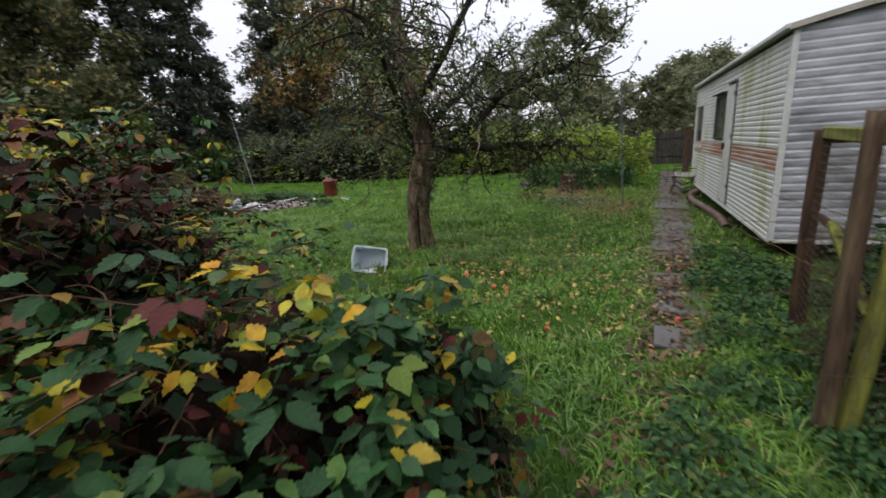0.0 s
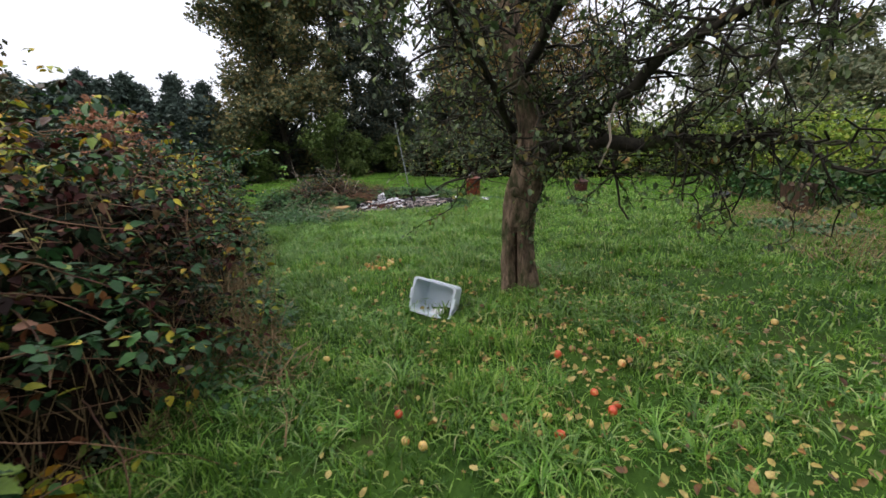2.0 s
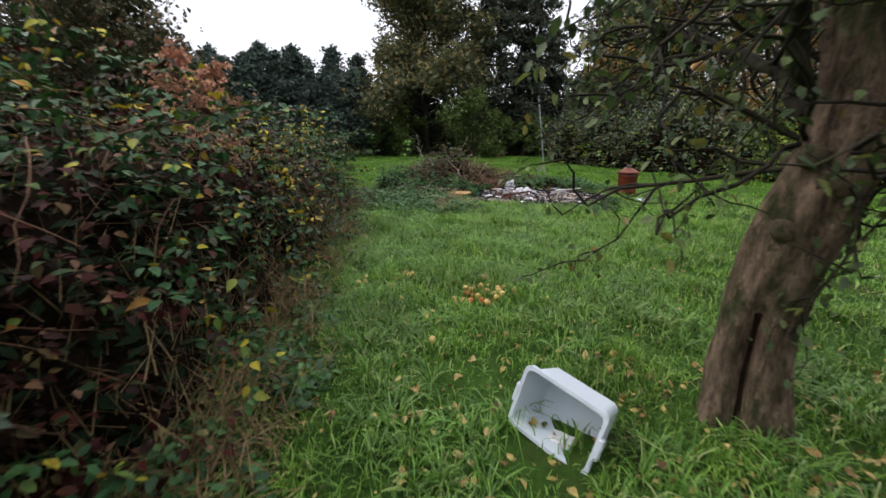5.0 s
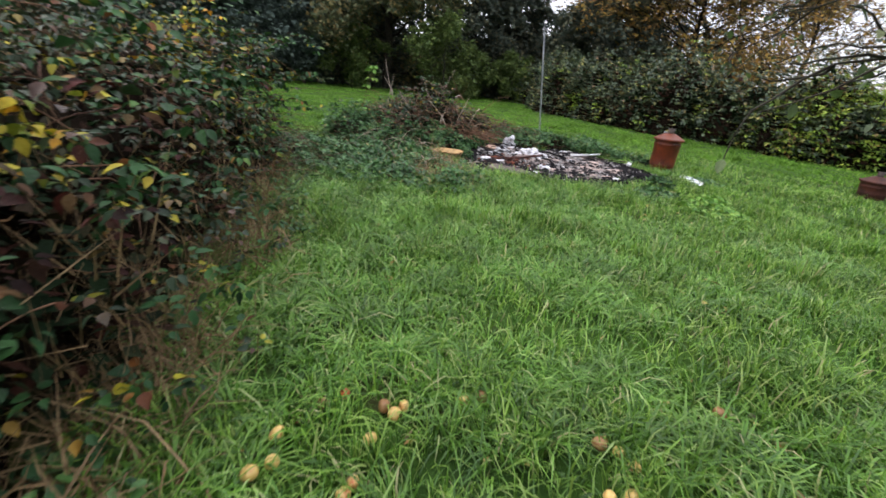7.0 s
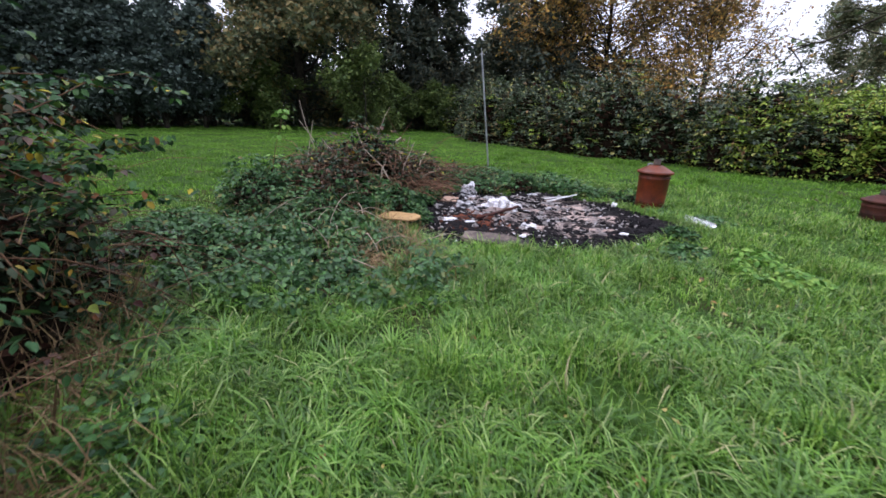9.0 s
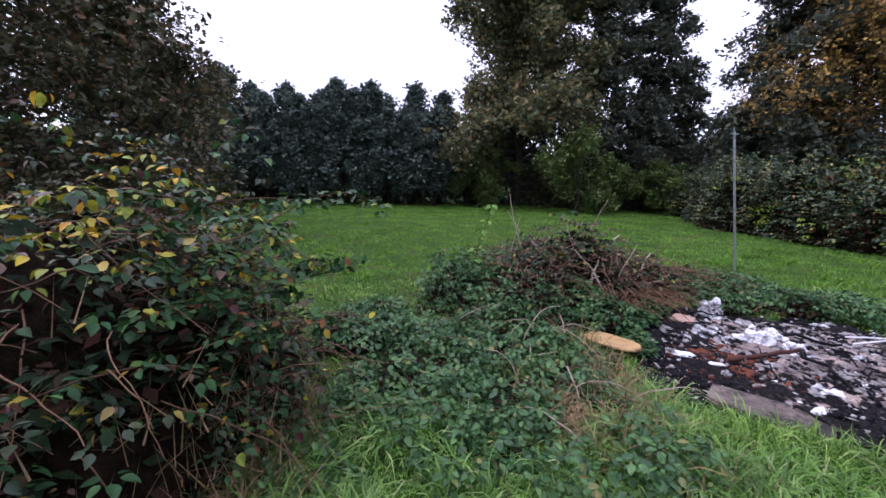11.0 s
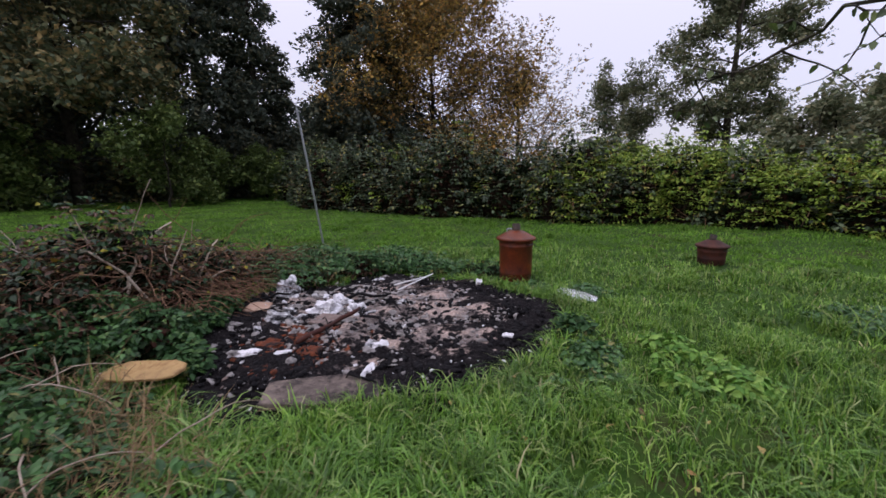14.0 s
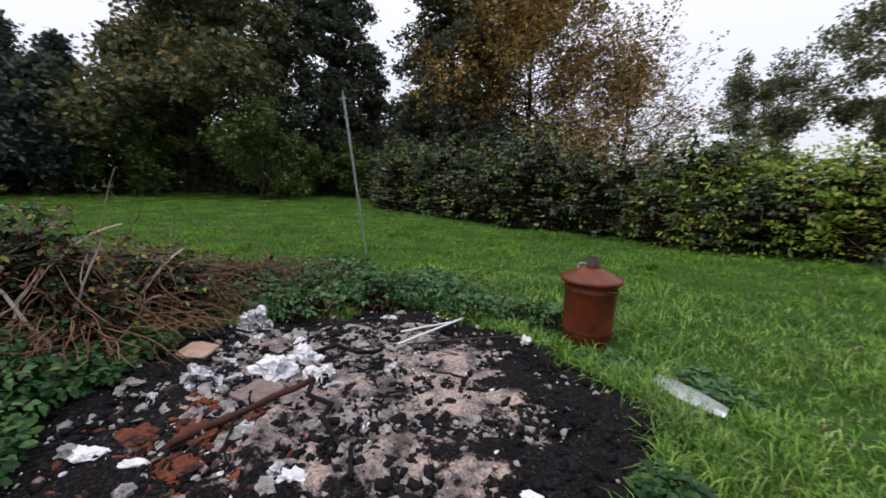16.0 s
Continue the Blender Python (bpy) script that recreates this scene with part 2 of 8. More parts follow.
M["shrub"] = leafy("shrub_leaf", [(0, (0.05, 0.085, 0.022)), (0.6, (0.085, 0.135, 0.035)), (1, (0.15, 0.19, 0.045))], 0.6, 0.2, 0.25, 2)
M["thorn"] = leafy("hawthorn_leaf", [(0, (0.045, 0.052, 0.026)), (0.7, (0.075, 0.08, 0.035)), (1, (0.16, 0.08, 0.04))], 0.6, 0.15, 0.3, 2)
M["fallen_dark"] = leafy("wet_fallen_leaf", [(0, (0.05, 0.022, 0.014)), (0.6, (0.10, 0.05, 0.028)), (0.92, (0.16, 0.09, 0.04)), (1, (0.36, 0.22, 0.08))], 0.35, 0.05, 0.4, 40)
M["fallen"] = leafy("fallen_leaf", [(0, (0.36, 0.28, 0.07)), (0.45, (0.46, 0.36, 0.13)), (0.75, (0.30, 0.16, 0.05)), (0.93, (0.16, 0.08, 0.035)), (1, (0.06, 0.03, 0.02))], 0.5, 0.1, 0.4, 40)
M["apple_yellow"] = surface("yellow_apple_skin", (0.62, 0.42, 0.12), (0.70, 0.50, 0.20), 12, 0.3, 0.05, 60, stain=(0.55, 0.16, 0.05), stain_scale=14, stain_at=0.56)
M["apple_red"] = surface("red_apple_skin", (0.50, 0.05, 0.025), (0.60, 0.13, 0.05), 14, 0.28, 0.05, 60, stain=(0.65, 0.40, 0.12), stain_scale=12, stain_at=0.62)
M["apple_rotten"] = surface("rotten_apple_skin", (0.22, 0.10, 0.04), (0.35, 0.2, 0.08), 12, 0.5, 0.3, 60)
M["siding"] = surface("weathered_cream_aluminium", (0.44, 0.455, 0.46), (0.66, 0.675, 0.69), 2.2, 0.45, 0.15, 18, stain=(0.33, 0.35, 0.20), stain_scale=2.2, stain_at=0.54, stretch=(1, 1, 0.3))
M["siding_end"] = surface("weathered_white_aluminium", (0.27, 0.285, 0.32), (0.46, 0.48, 0.53), 2.5, 0.42, 0.15, 14, stain=(0.15, 0.155, 0.16), stain_scale=1.6, stain_at=0.52, stretch=(0.5, 0.5, 2))
M["siding_band"] = surface("rust_streaked_band", (0.36, 0.30, 0.27), (0.46, 0.42, 0.38), 3, 0.5, 0.15, 20, stain=(0.30, 0.14, 0.09), stain_scale=1.4, stain_at=0.44, stretch=(0.4, 0.4, 3))
M["caravan_trim"] = surface("chalky_white_trim", (0.42, 0.44, 0.42), (0.56, 0.58, 0.57), 5, 0.5, 0.1, 40, stain=(0.25, 0.27, 0.15), stain_scale=3, stain_at=0.63)
M["roof_felt"] = surface("mossy_caravan_roof", (0.30, 0.28, 0.24), (0.44, 0.42, 0.38), 3, 0.8, 0.4, 30, stain=(0.16, 0.14, 0.07), stain_scale=3, stain_at=0.55)
M["rubber"] = surface("black_rubber", (0.015, 0.015, 0.016), (0.03, 0.03, 0.032), 10, 0.6, 0.1, 60)
M["under"] = surface("dark_underside", (0.012, 0.010, 0.009), (0.03, 0.025, 0.02), 5, 0.9, 0.3, 40, spec=0.05)
M["slab"] = surface("wet_stone_slab", (0.032, 0.027, 0.028), (0.085, 0.072, 0.072), 5, 0.28, 0.5, 30, stain=(0.035, 0.045, 0.02), stain_scale=5, stain_at=0.58)
M["post_wood"] = surface("weathered_post_wood", (0.035, 0.022, 0.015), (0.14, 0.095, 0.06), 4, 0.8, 0.6, 30, stain=(0.15, 0.17, 0.04), stain_scale=2, stain_at=0.6, stretch=(5, 5, 0.5), spec=0.25)
M["post_mossy"] = surface("mossy_post_wood", (0.08, 0.075, 0.03), (0.24, 0.26, 0.05), 4, 0.85, 0.6, 30, stain=(0.04, 0.03, 0.02), stain_scale=3, stain_at=0.57, stretch=(4, 4, 0.7), spec=0.2)
M["wood_dark"] = surface("rotting_dark_wood", (0.02, 0.014, 0.010), (0.09, 0.055, 0.035), 6, 0.85, 0.7, 40, stretch=(4, 4, 0.6), spec=0.15)
M["wood_raw"] = surface("torn_fibreboard", (0.26, 0.15, 0.06), (0.50, 0.34, 0.15), 5, 0.75, 0.3, 40, stain=(0.22, 0.13, 0.06), stain_scale=5, stain_at=0.58, spec=0.25)
M["rust"] = surface("rusted_steel", (0.050, 0.011, 0.006), (0.17, 0.036, 0.010), 5, 0.42, 0.35, 60, stain=(0.06, 0.018, 0.012), stain_scale=4, stain_at=0.56, bump_size=0.004, spec=0.3)
M["rust_dark"] = surface("dark_rusted_steel", (0.030, 0.010, 0.008), (0.085, 0.024, 0.014), 6, 0.65, 0.35, 60, stain=(0.03, 0.012, 0.010), stain_scale=4, stain_at=0.52, bump_size=0.004, spec=0.25)
M["soot_steel"] = surface("sooty_steel", (0.015, 0.012, 0.011), (0.06, 0.04, 0.03), 8, 0.6, 0.3, 60, bump_size=0.004, spec=0.3)
M["galv"] = surface("galvanised_steel", (0.22, 0.24, 0.26), (0.36, 0.38, 0.40), 14, 0.5, 0.1, 60, metal=0.6)
M["dull_steel"] = surface("dull_steel", (0.05, 0.055, 0.06), (0.11, 0.12, 0.13), 14, 0.6, 0.1, 60)
M["white_metal"] = surface("white_painted_metal", (0.65, 0.66, 0.68), (0.82, 0.82, 0.84), 12, 0.35, 0.1, 60)
M["char"] = surface("charred_earth", (0.004, 0.004, 0.005), (0.016, 0.015, 0.017), 7, 0.75, 1.0, 30, bump_size=0.02, spec=0.1)
M["white_melt"] = surface("melted_white_plastic", (0.62, 0.62, 0.66), (0.85, 0.85, 0.9), 12, 0.45, 0.4, 50, stain=(0.14, 0.13, 0.12), stain_scale=9, stain_at=0.57)
M["foil"] = surface("crumpled_foil", (0.5, 0.5, 0.52), (0.75, 0.76, 0.8), 18, 0.3, 0.5, 60, metal=0.6, stain=(0.02, 0.02, 0.024), stain_scale=11, stain_at=0.50)
M["tile"] = surface("fire_stained_tile", (0.12, 0.085, 0.075), (0.27, 0.21, 0.19), 4, 0.7, 0.4, 30, stain=(0.04, 0.03, 0.03), stain_scale=5, stain_at=0.6, spec=0.25)
M["burnt_slab"] = surface("fire_stained_stone", (0.06, 0.048, 0.044), (0.22, 0.175, 0.15), 7, 0.7, 0.6, 35, stain=(0.025, 0.02, 0.02), stain_scale=5, stain_at=0.52, spec=0.2)
M["tile_tan"] = surface("tan_clay_tile", (0.34, 0.21, 0.15), (0.46, 0.33, 0.25), 4, 0.7, 0.3, 30, stain=(0.12, 0.08, 0.06), stain_scale=5, stain_at=0.63, spec=0.25)
M["stone"] = surface("ash_grey_rubble", (0.16, 0.15, 0.15), (0.36, 0.34, 0.33), 9, 0.85, 0.5, 40, spec=0.2)
M["burnt_red"] = surface("burnt_orange_clay", (0.07, 0.022, 0.014), (0.27, 0.080, 0.034), 8, 0.9, 1.0, 30, stain=(0.02, 0.015, 0.015), stain_scale=9, stain_at=0.50, spec=0.15)
M["duct"] = surface("brown_plastic_duct", (0.05, 0.026, 0.022), (0.12, 0.07, 0.055), 5, 0.5, 0.2, 40, stain=(0.10, 0.11, 0.04), stain_scale=5, stain_at=0.62)
M["bench_slat"] = surface("peeling_bench_slat", (0.07, 0.06, 0.055), (0.34, 0.33, 0.31), 5, 0.6, 0.4, 30, stain=(0.10, 0.08, 0.05), stain_scale=6, stain_at=0.5)
M["fence_wood"] = surface("grey_fence_board", (0.022, 0.020, 0.020), (0.06, 0.053, 0.048), 3, 0.85, 0.4, 30, stretch=(3, 3, 0.6), spec=0.12)
M["wire"] = surface("rusty_wire", (0.06, 0.04, 0.03), (0.14, 0.10, 0.07), 20, 0.6, 0.0, 80)
M["black_plastic"] = surface("black_plastic", (0.010, 0.011, 0.014), (0.02, 0.022, 0.028), 12, 0.35, 0.1, 60)


def ash_material():
    """Pale ash in the middle of the bed, broken by char; black and littered towards its edge."""
    m = bpy.data.materials.new("wood_ash")
    m.use_nodes = True
    nt = m.node_tree
    b = nt.nodes["Principled BSDF"]
    b.inputs["Roughness"].default_value = 0.95
    b.inputs["Specular IOR Level"].default_value = 0.1
    co = nt.nodes.new("ShaderNodeTexCoord")
    noises = {}
    for key, scale, detail, rough in (("patch", 2.3, 7.0, 0.68), ("clod", 9.0, 6.0, 0.7), ("grain", 55.0, 4.0, 0.7), ("tint", 4.0, 3.0, 0.6)):
        noises[key] = node(nt, "ShaderNodeTexNoise", Scale=scale, Detail=detail, Roughness=rough)
        nt.links.new(co.outputs["Object"], noises[key].inputs["Vector"])

    def maths(op, a, b_, c=None):
        n = nt.nodes.new("ShaderNodeMath")
        n.operation = op
        for i, v in enumerate((a, b_, c)):
            if v is None:
                continue
            if isinstance(v, (int, float)):
                n.inputs[i].default_value = v
            else:
                nt.links.new(v, n.inputs[i])
        return n.outputs[0]

    def ramp(fac, *stops):
        n = nt.nodes.new("ShaderNodeValToRGB")
        e = n.color_ramp.elements
        e[0].position, e[0].color = stops[0][0], (*stops[0][1], 1)
        e[1].position, e[1].color = stops[-1][0], (*stops[-1][1], 1)
        for at, c in stops[1:-1]:
            e.new(at).color = (*c, 1)
        nt.links.new(fac, n.inputs[0])
        return n.outputs[0]

    far = nt.nodes.new("ShaderNodeVectorMath")
    far.operation = "DISTANCE"
    nt.links.new(co.outputs["Object"], far.inputs[0])
    far.inputs[1].default_value = (-9.85, 8.25, 0.0)
    # burnt share: patches and clods, more of both away from the middle
    burnt = maths("MULTIPLY_ADD", noises["clod"].outputs[0], 0.55, noises["patch"].outputs[0])
    reach = maths("POWER", maths("MULTIPLY", far.outputs["Value"], 0.80), 4.0)
    burnt = maths("MULTIPLY_ADD", reach, 0.16, burnt)
    pale = ramp(noises["tint"].outputs[0], (0.40, (0.14, 0.115, 0.11)), (0.50, (0.34, 0.285, 0.265)), (0.60, (0.58, 0.45, 0.39)))
    grain = ramp(noises["grain"].outputs[0], (0.32, (0.28, 0.26, 0.26)), (0.55, (0.9, 0.9, 0.9)), (0.72, (1.25, 1.25, 1.27)))
    mul = nt.nodes.new("ShaderNodeMixRGB")
    mul.blend_type = "MULTIPLY"
    mul.inputs[0].default_value = 1.0
    nt.links.new(pale, mul.inputs[1])
    nt.links.new(grain, mul.inputs[2])
    mix = nt.nodes.new("ShaderNodeMixRGB")
    nt.links.new(ramp(burnt, (0.80, (0, 0, 0)), (0.86, (1, 1, 1))), mix.inputs[0])
    nt.links.new(mul.outputs[0], mix.inputs[1])
    nt.links.new(ramp(noises["grain"].outputs[0], (0.40, (0.004, 0.003, 0.004)), (0.58, (0.016, 0.014, 0.015)), (0.72, (0.10, 0.09, 0.09))), mix.inputs[2])
    nt.links.new(mix.outputs[0], b.inputs["Base Color"])
    height = maths("MULTIPLY_ADD", noises["grain"].outputs[0], 0.5, noises["clod"].outputs[0])
    bump = nt.nodes.new("ShaderNodeBump")
    bump.inputs["Strength"].default_value, bump.inputs["Distance"].default_value = 1.0, 0.035
    nt.links.new(height, bump.inputs["Height"])
    nt.links.new(bump.outputs[0], b.inputs["Normal"])
    return m


M["ash"] = ash_material()


def glass_material(name, tint, rough, clear):
    m = bpy.data.materials.new(name)
    m.use_nodes = True
    nt = m.node_tree
    b = nt.nodes["Principled BSDF"]
    b.inputs["Base Color"].default_value = (*tint, 1)
    b.inputs["Roughness"].default_value = rough
    b.inputs["Transmission Weight"].default_value = clear
    b.inputs["IOR"].default_value = 1.3
    co = nt.nodes.new("ShaderNodeTexCoord")
    ns = node(nt, "ShaderNodeTexNoise", Scale=9.0, Detail=5.0)
    nt.links.new(co.outputs["Object"], ns.inputs["Vector"])
    bp = nt.nodes.new("ShaderNodeBump")
    bp.inputs["Strength"].default_value, bp.inputs["Distance"].default_value = 0.25, 0.01
    nt.links.new(ns.outputs[0], bp.inputs["Height"])
    nt.links.new(bp.outputs[0], b.inputs["Normal"])
    return m


M["box_plastic"] = glass_material("translucent_box_plastic", (0.72, 0.80, 0.88), 0.4, 0.12)
M["clear_plastic"] = glass_material("clear_plastic_film", (0.9, 0.93, 0.97), 0.22, 0.8)
M["window_glass"] = surface("grimy_window_glass", (0.03, 0.035, 0.035), (0.07, 0.08, 0.075), 4, 0.12, 0.02, 20)


# ---- mesh helpers ----
rng = np.random.default_rng(7)


def gz(x, y):
    """Height of the ground, a lightly uneven lawn."""
    z = 0.022 * np.sin(0.9 * x + 0.4) * np.cos(1.1 * y) + 0.012 * np.sin(2.7 * x + 1.3 * y) + 0.008 * np.sin(5.1 * y - 3.3 * x)
    tree = np.exp(-((x + 2.33) ** 2 + (y - 5.0) ** 2) / 0.7)
    heap = np.exp(-((x + 11.9) ** 2 / 1.6 + (y - 6.4) ** 2 / 2.2))
    return z + 0.09 * tree + 0.16 * heap


def fast_mesh(name, verts, faces_flat, sizes):
    me = bpy.data.meshes.new(name)
    n = len(verts)
    me.vertices.add(n)
    me.vertices.foreach_set("co", np.ascontiguousarray(verts, dtype=np.float32).ravel())
    me.loops.add(len(faces_flat))
    me.loops.foreach_set("vertex_index", np.asarray(faces_flat, dtype=np.int32))
    sizes = np.asarray(sizes, dtype=np.int32)
    me.polygons.add(len(sizes))
    starts = np.concatenate(([0], np.cumsum(sizes)[:-1])).astype(np.int32)
    me.polygons.foreach_set("loop_start", starts)
    me.update(calc_edges=True)
    return me


def turns(yaw, pitch, roll):
    """Rotation matrices Rz(yaw) Rx(pitch) Ry(roll) for arrays of radians."""
    cy, sy, cp, sp, cr, sr = np.cos(yaw), np.sin(yaw), np.cos(pitch), np.sin(pitch), np.cos(roll), np.sin(roll)
    n = len(yaw)
    m = np.zeros((n, 3, 3))
    z = np.zeros((n, 3, 3)); z[:, 0, 0], z[:, 0, 1], z[:, 1, 0], z[:, 1, 1], z[:, 2, 2] = cy, -sy, sy, cy, 1
    x = np.zeros((n, 3, 3)); x[:, 0, 0], x[:, 1, 1], x[:, 1, 2], x[:, 2, 1], x[:, 2, 2] = 1, cp, -sp, sp, cp
    y = np.zeros((n, 3, 3)); y[:, 0, 0], y[:, 0, 2], y[:, 1, 1], y[:, 2, 0], y[:, 2, 2] = cr, sr, 1, -sr, cr
    return z @ x @ y


def stamp(template, rot, pos, size):
    """Copies of a small template (verts, faces) at many places, as arrays for one mesh."""
    v, faces = template
    v = np.asarray(v, dtype=float)
    size = np.asarray(size, dtype=float)
    if size.ndim == 1:
        size = np.repeat(size[:, None], 3, 1)
    pts = np.einsum("nij,nkj->nki", rot, v[None] * size[:, None, :]) + pos[:, None, :]
    flat = np.concatenate([np.asarray(f) for f in faces])
    sizes = np.array([len(f) for f in faces])
    n = len(pos)
    idx = (flat[None] + (np.arange(n) * len(v))[:, None]).ravel()
    return pts.reshape(-1, 3), idx, np.tile(sizes, n)


def join(parts):
    vs, fs, ss, off = [], [], [], 0
    for v, f, s in parts:
        vs.append(v); fs.append(f + off); ss.append(s)
        off += len(v)
    return np.concatenate(vs), np.concatenate(fs), np.concatenate(ss)


def mesh_ob(name, parts, material, parent=None, label="", kind=""):
    me = fast_mesh(name, *join(parts))
    me.materials.append(material)
    ob = new(name, me)
    if parent is not None:
        ob.parent = parent
    return tagged(ob, label, "", "", kind)


def smooth(ob):
    ob.data.polygons.foreach_set("use_smooth", np.ones(len(ob.data.polygons), dtype=bool))
    return ob


def part(name, bm, material, parent=None, label="", shade=False):
    """One mesh object out of a bmesh, under its thing."""
    me = bpy.data.meshes.new(name)
    bmesh.ops.recalc_face_normals(bm, faces=bm.faces)
    bm.to_mesh(me)
    bm.free()
    me.materials.append(material)
    ob = new(name, me)
    if shade:
        smooth(ob)
    if parent is not None:
        ob.parent = parent
    return tagged(ob, label)


def thing(name, x, y, z=None, label="", category="", group="", rz=0.0, rx=0.0, ry=0.0):
    ob = new(name)
    ob.matrix_world = pose(x, y, float(gz(x, y)) if z is None else z, rx, ry, rz)
    ob.empty_display_size = 0.1
    return tagged(ob, label, category, group)


def box(bm, x0, x1, y0, y1, z0, z1, m=None, bevel=0.0, jitter=0.0, seed=0):
    r = random.Random(seed)
    c = [Vector((x, y, z)) for x in (x0, x1) for y in (y0, y1) for z in (z0, z1)]
    if jitter:
        c = [p + Vector((r.uniform(-jitter, jitter), r.uniform(-jitter, jitter), r.uniform(-jitter, jitter))) for p in c]
    if m:
        c = [m @ p for p in c]
    v = [bm.verts.new(p) for p in c]
    fs = [bm.faces.new([v[i] for i in f]) for f in ((0, 1, 3, 2), (4, 6, 7, 5), (0, 4, 5, 1), (2, 3, 7, 6), (0, 2, 6, 4), (1, 5, 7, 3))]
    if bevel:
        edges = list({e for f in fs for e in f.edges})
        bmesh.ops.bevel(bm, geom=edges, offset=bevel, segments=1, affect="EDGES")
    return bm


def slab_part(name, dims, material, parent, label="", bevel=0.004, jitter=0.0, seed=0, m=None):
    bm = bmesh.new()
    box(bm, *dims, m=m, bevel=bevel, jitter=jitter, seed=seed)
    return part(name, bm, material, parent, label)


def tube_arrays(segs, sides=6):
    """Frusta for rows (p0, p1, r0, r1)."""
    if not segs:
        return np.zeros((0, 3)), np.zeros(0, int), np.zeros(0, int)
    p0 = np.array([s[0] for s in segs], float); p1 = np.array([s[1] for s in segs], float)
    r0 = np.array([s[2] for s in segs]); r1 = np.array([s[3] for s in segs])
    d = p1 - p0
    d /= np.maximum(np.linalg.norm(d, axis=1, keepdims=True), 1e-6)
    ref = np.where(np.abs(d[:, 2:3]) < 0.9, np.array([[0, 0, 1.0]]), np.array([[1.0, 0, 0]]))
    a = np.cross(d, ref); a /= np.linalg.norm(a, axis=1, keepdims=True)
    b = np.cross(d, a)
    th = np.arange(sides) / sides * 2 * np.pi
    ring = a[:, None] * np.cos(th)[None, :, None] + b[:, None] * np.sin(th)[None, :, None]
    v = np.concatenate((p0[:, None] + ring * r0[:, None, None], p1[:, None] + ring * r1[:, None, None]), 1)
    q = []
    for i in range(sides):
        j = (i + 1) % sides
        q += [i, j, sides + j, sides + i]
    idx = (np.array(q)[None] + (np.arange(len(segs)) * 2 * sides)[:, None]).ravel()
    return v.reshape(-1, 3), idx, np.full(len(segs) * sides, 4)


def lathe(bm, profile, sides=32, dents=0.0, seed=0, m=None):
    """A turned shell from (radius, height) rows."""
    r = random.Random(seed)
    ph = [r.uniform(0, 6.28) for _ in range(4)]
    rings = []
    for rad, z in profile:
        ring = []
        for i in range(sides):
            a = 2 * math.pi * i / sides
            k = 1 + dents * (math.sin(2 * a + ph[0] + 3 * z) + 0.6 * math.sin(5 * a + ph[1] - 9 * z)) if rad > 0.02 else 1
            p = Vector((rad * k * math.cos(a), rad * k * math.sin(a), z))
            ring.append(bm.verts.new(m @ p if m else p))
        rings.append(ring)
    for a, b in zip(rings, rings[1:]):
        for i in range(sides):
            bm.faces.new((a[i], a[(i + 1) % sides], b[(i + 1) % sides], b[i]))
    return rings


def wander(r, p, d, length, steps, droop=0.0, twist=0.35):
    """A crooked line of points."""
    pts = [np.array(p, float)]
    d = np.array(d, float); d /= np.linalg.norm(d)
    for _ in range(steps):
        d = d + r.normal(0, twist, 3) + np.array([0, 0, -droop])
        d /= np.linalg.norm(d)
        pts.append(pts[-1] + d * length / steps)
    return pts, d


def limb_segs(pts, r0, r1):
    n = len(pts) - 1
    return [(pts[i], pts[i + 1], r0 + (r1 - r0) * i / n, r0 + (r1 - r0) * (i + 1) / n) for i in range(n)]


# leaf shapes: length 1 along y, lying flat, lightly folded
LEAF = ([(0, 0, 0), (-0.31, 0.34, 0.09), (-0.22, 0.76, 0.06), (0, 1.0, -0.04), (0.22, 0.76, 0.06), (0.31, 0.34, 0.09)],
        [(0, 3, 2, 1), (0, 5, 4, 3)])
SMALL = ([(0, 0, 0), (-0.27, 0.45, 0.08), (0, 1, 0), (0.27, 0.45, 0.08)], [(0, 2, 1), (0, 3, 2)])


MID = ([(0, 0, 0), (0, 0.5, -0.03), (0, 1.05, -0.14), (-0.28, 0.20, 0.07), (-0.33, 0.46, 0.10), (-0.19, 0.78, 0.02), (0.28, 0.20, 0.07), (0.33, 0.46, 0.10), (0.19, 0.78, 0.02)],
       [(0, 1, 4, 3), (1, 2, 5, 4), (0, 6, 7, 1), (1, 7, 8, 2)])


def serrated():
    """A broad toothed leaf with sunken veins."""
    v, f = [(0, 0, 0)], []
    n = 9
    for i in range(1, n + 1):
        t = i / (n + 1)
        v.append((0, t, -0.06 * t * t))
    v.append((0, 1.12, -0.12))
    for side in (-1, 1):
        base = len(v)
        for i in range(1, n + 1):
            t = i / (n + 1)
            w = 0.37 * math.sin(math.pi * t ** 0.72) ** 0.85
            tooth = 0.03 if i % 2 else -0.02
            v.append((side * (w + tooth), t + 0.05 + (0.03 if i % 2 else 0), 0.12 * w - 0.06 * t * t + (0.035 if i % 2 else -0.02)))
        seq = [0] + [base + i for i in range(n)] + [n + 1]
        spine = [0] + list(range(1, n + 1)) + [n + 1]
        for i in range(n + 1):
            q = [spine[i], spine[i + 1], seq[i + 1], seq[i]]
            q = [a for k, a in enumerate(q) if a not in q[:k]]
            f.append(tuple(q if side > 0 else q[::-1]))
    return v, f


BROAD = serrated()


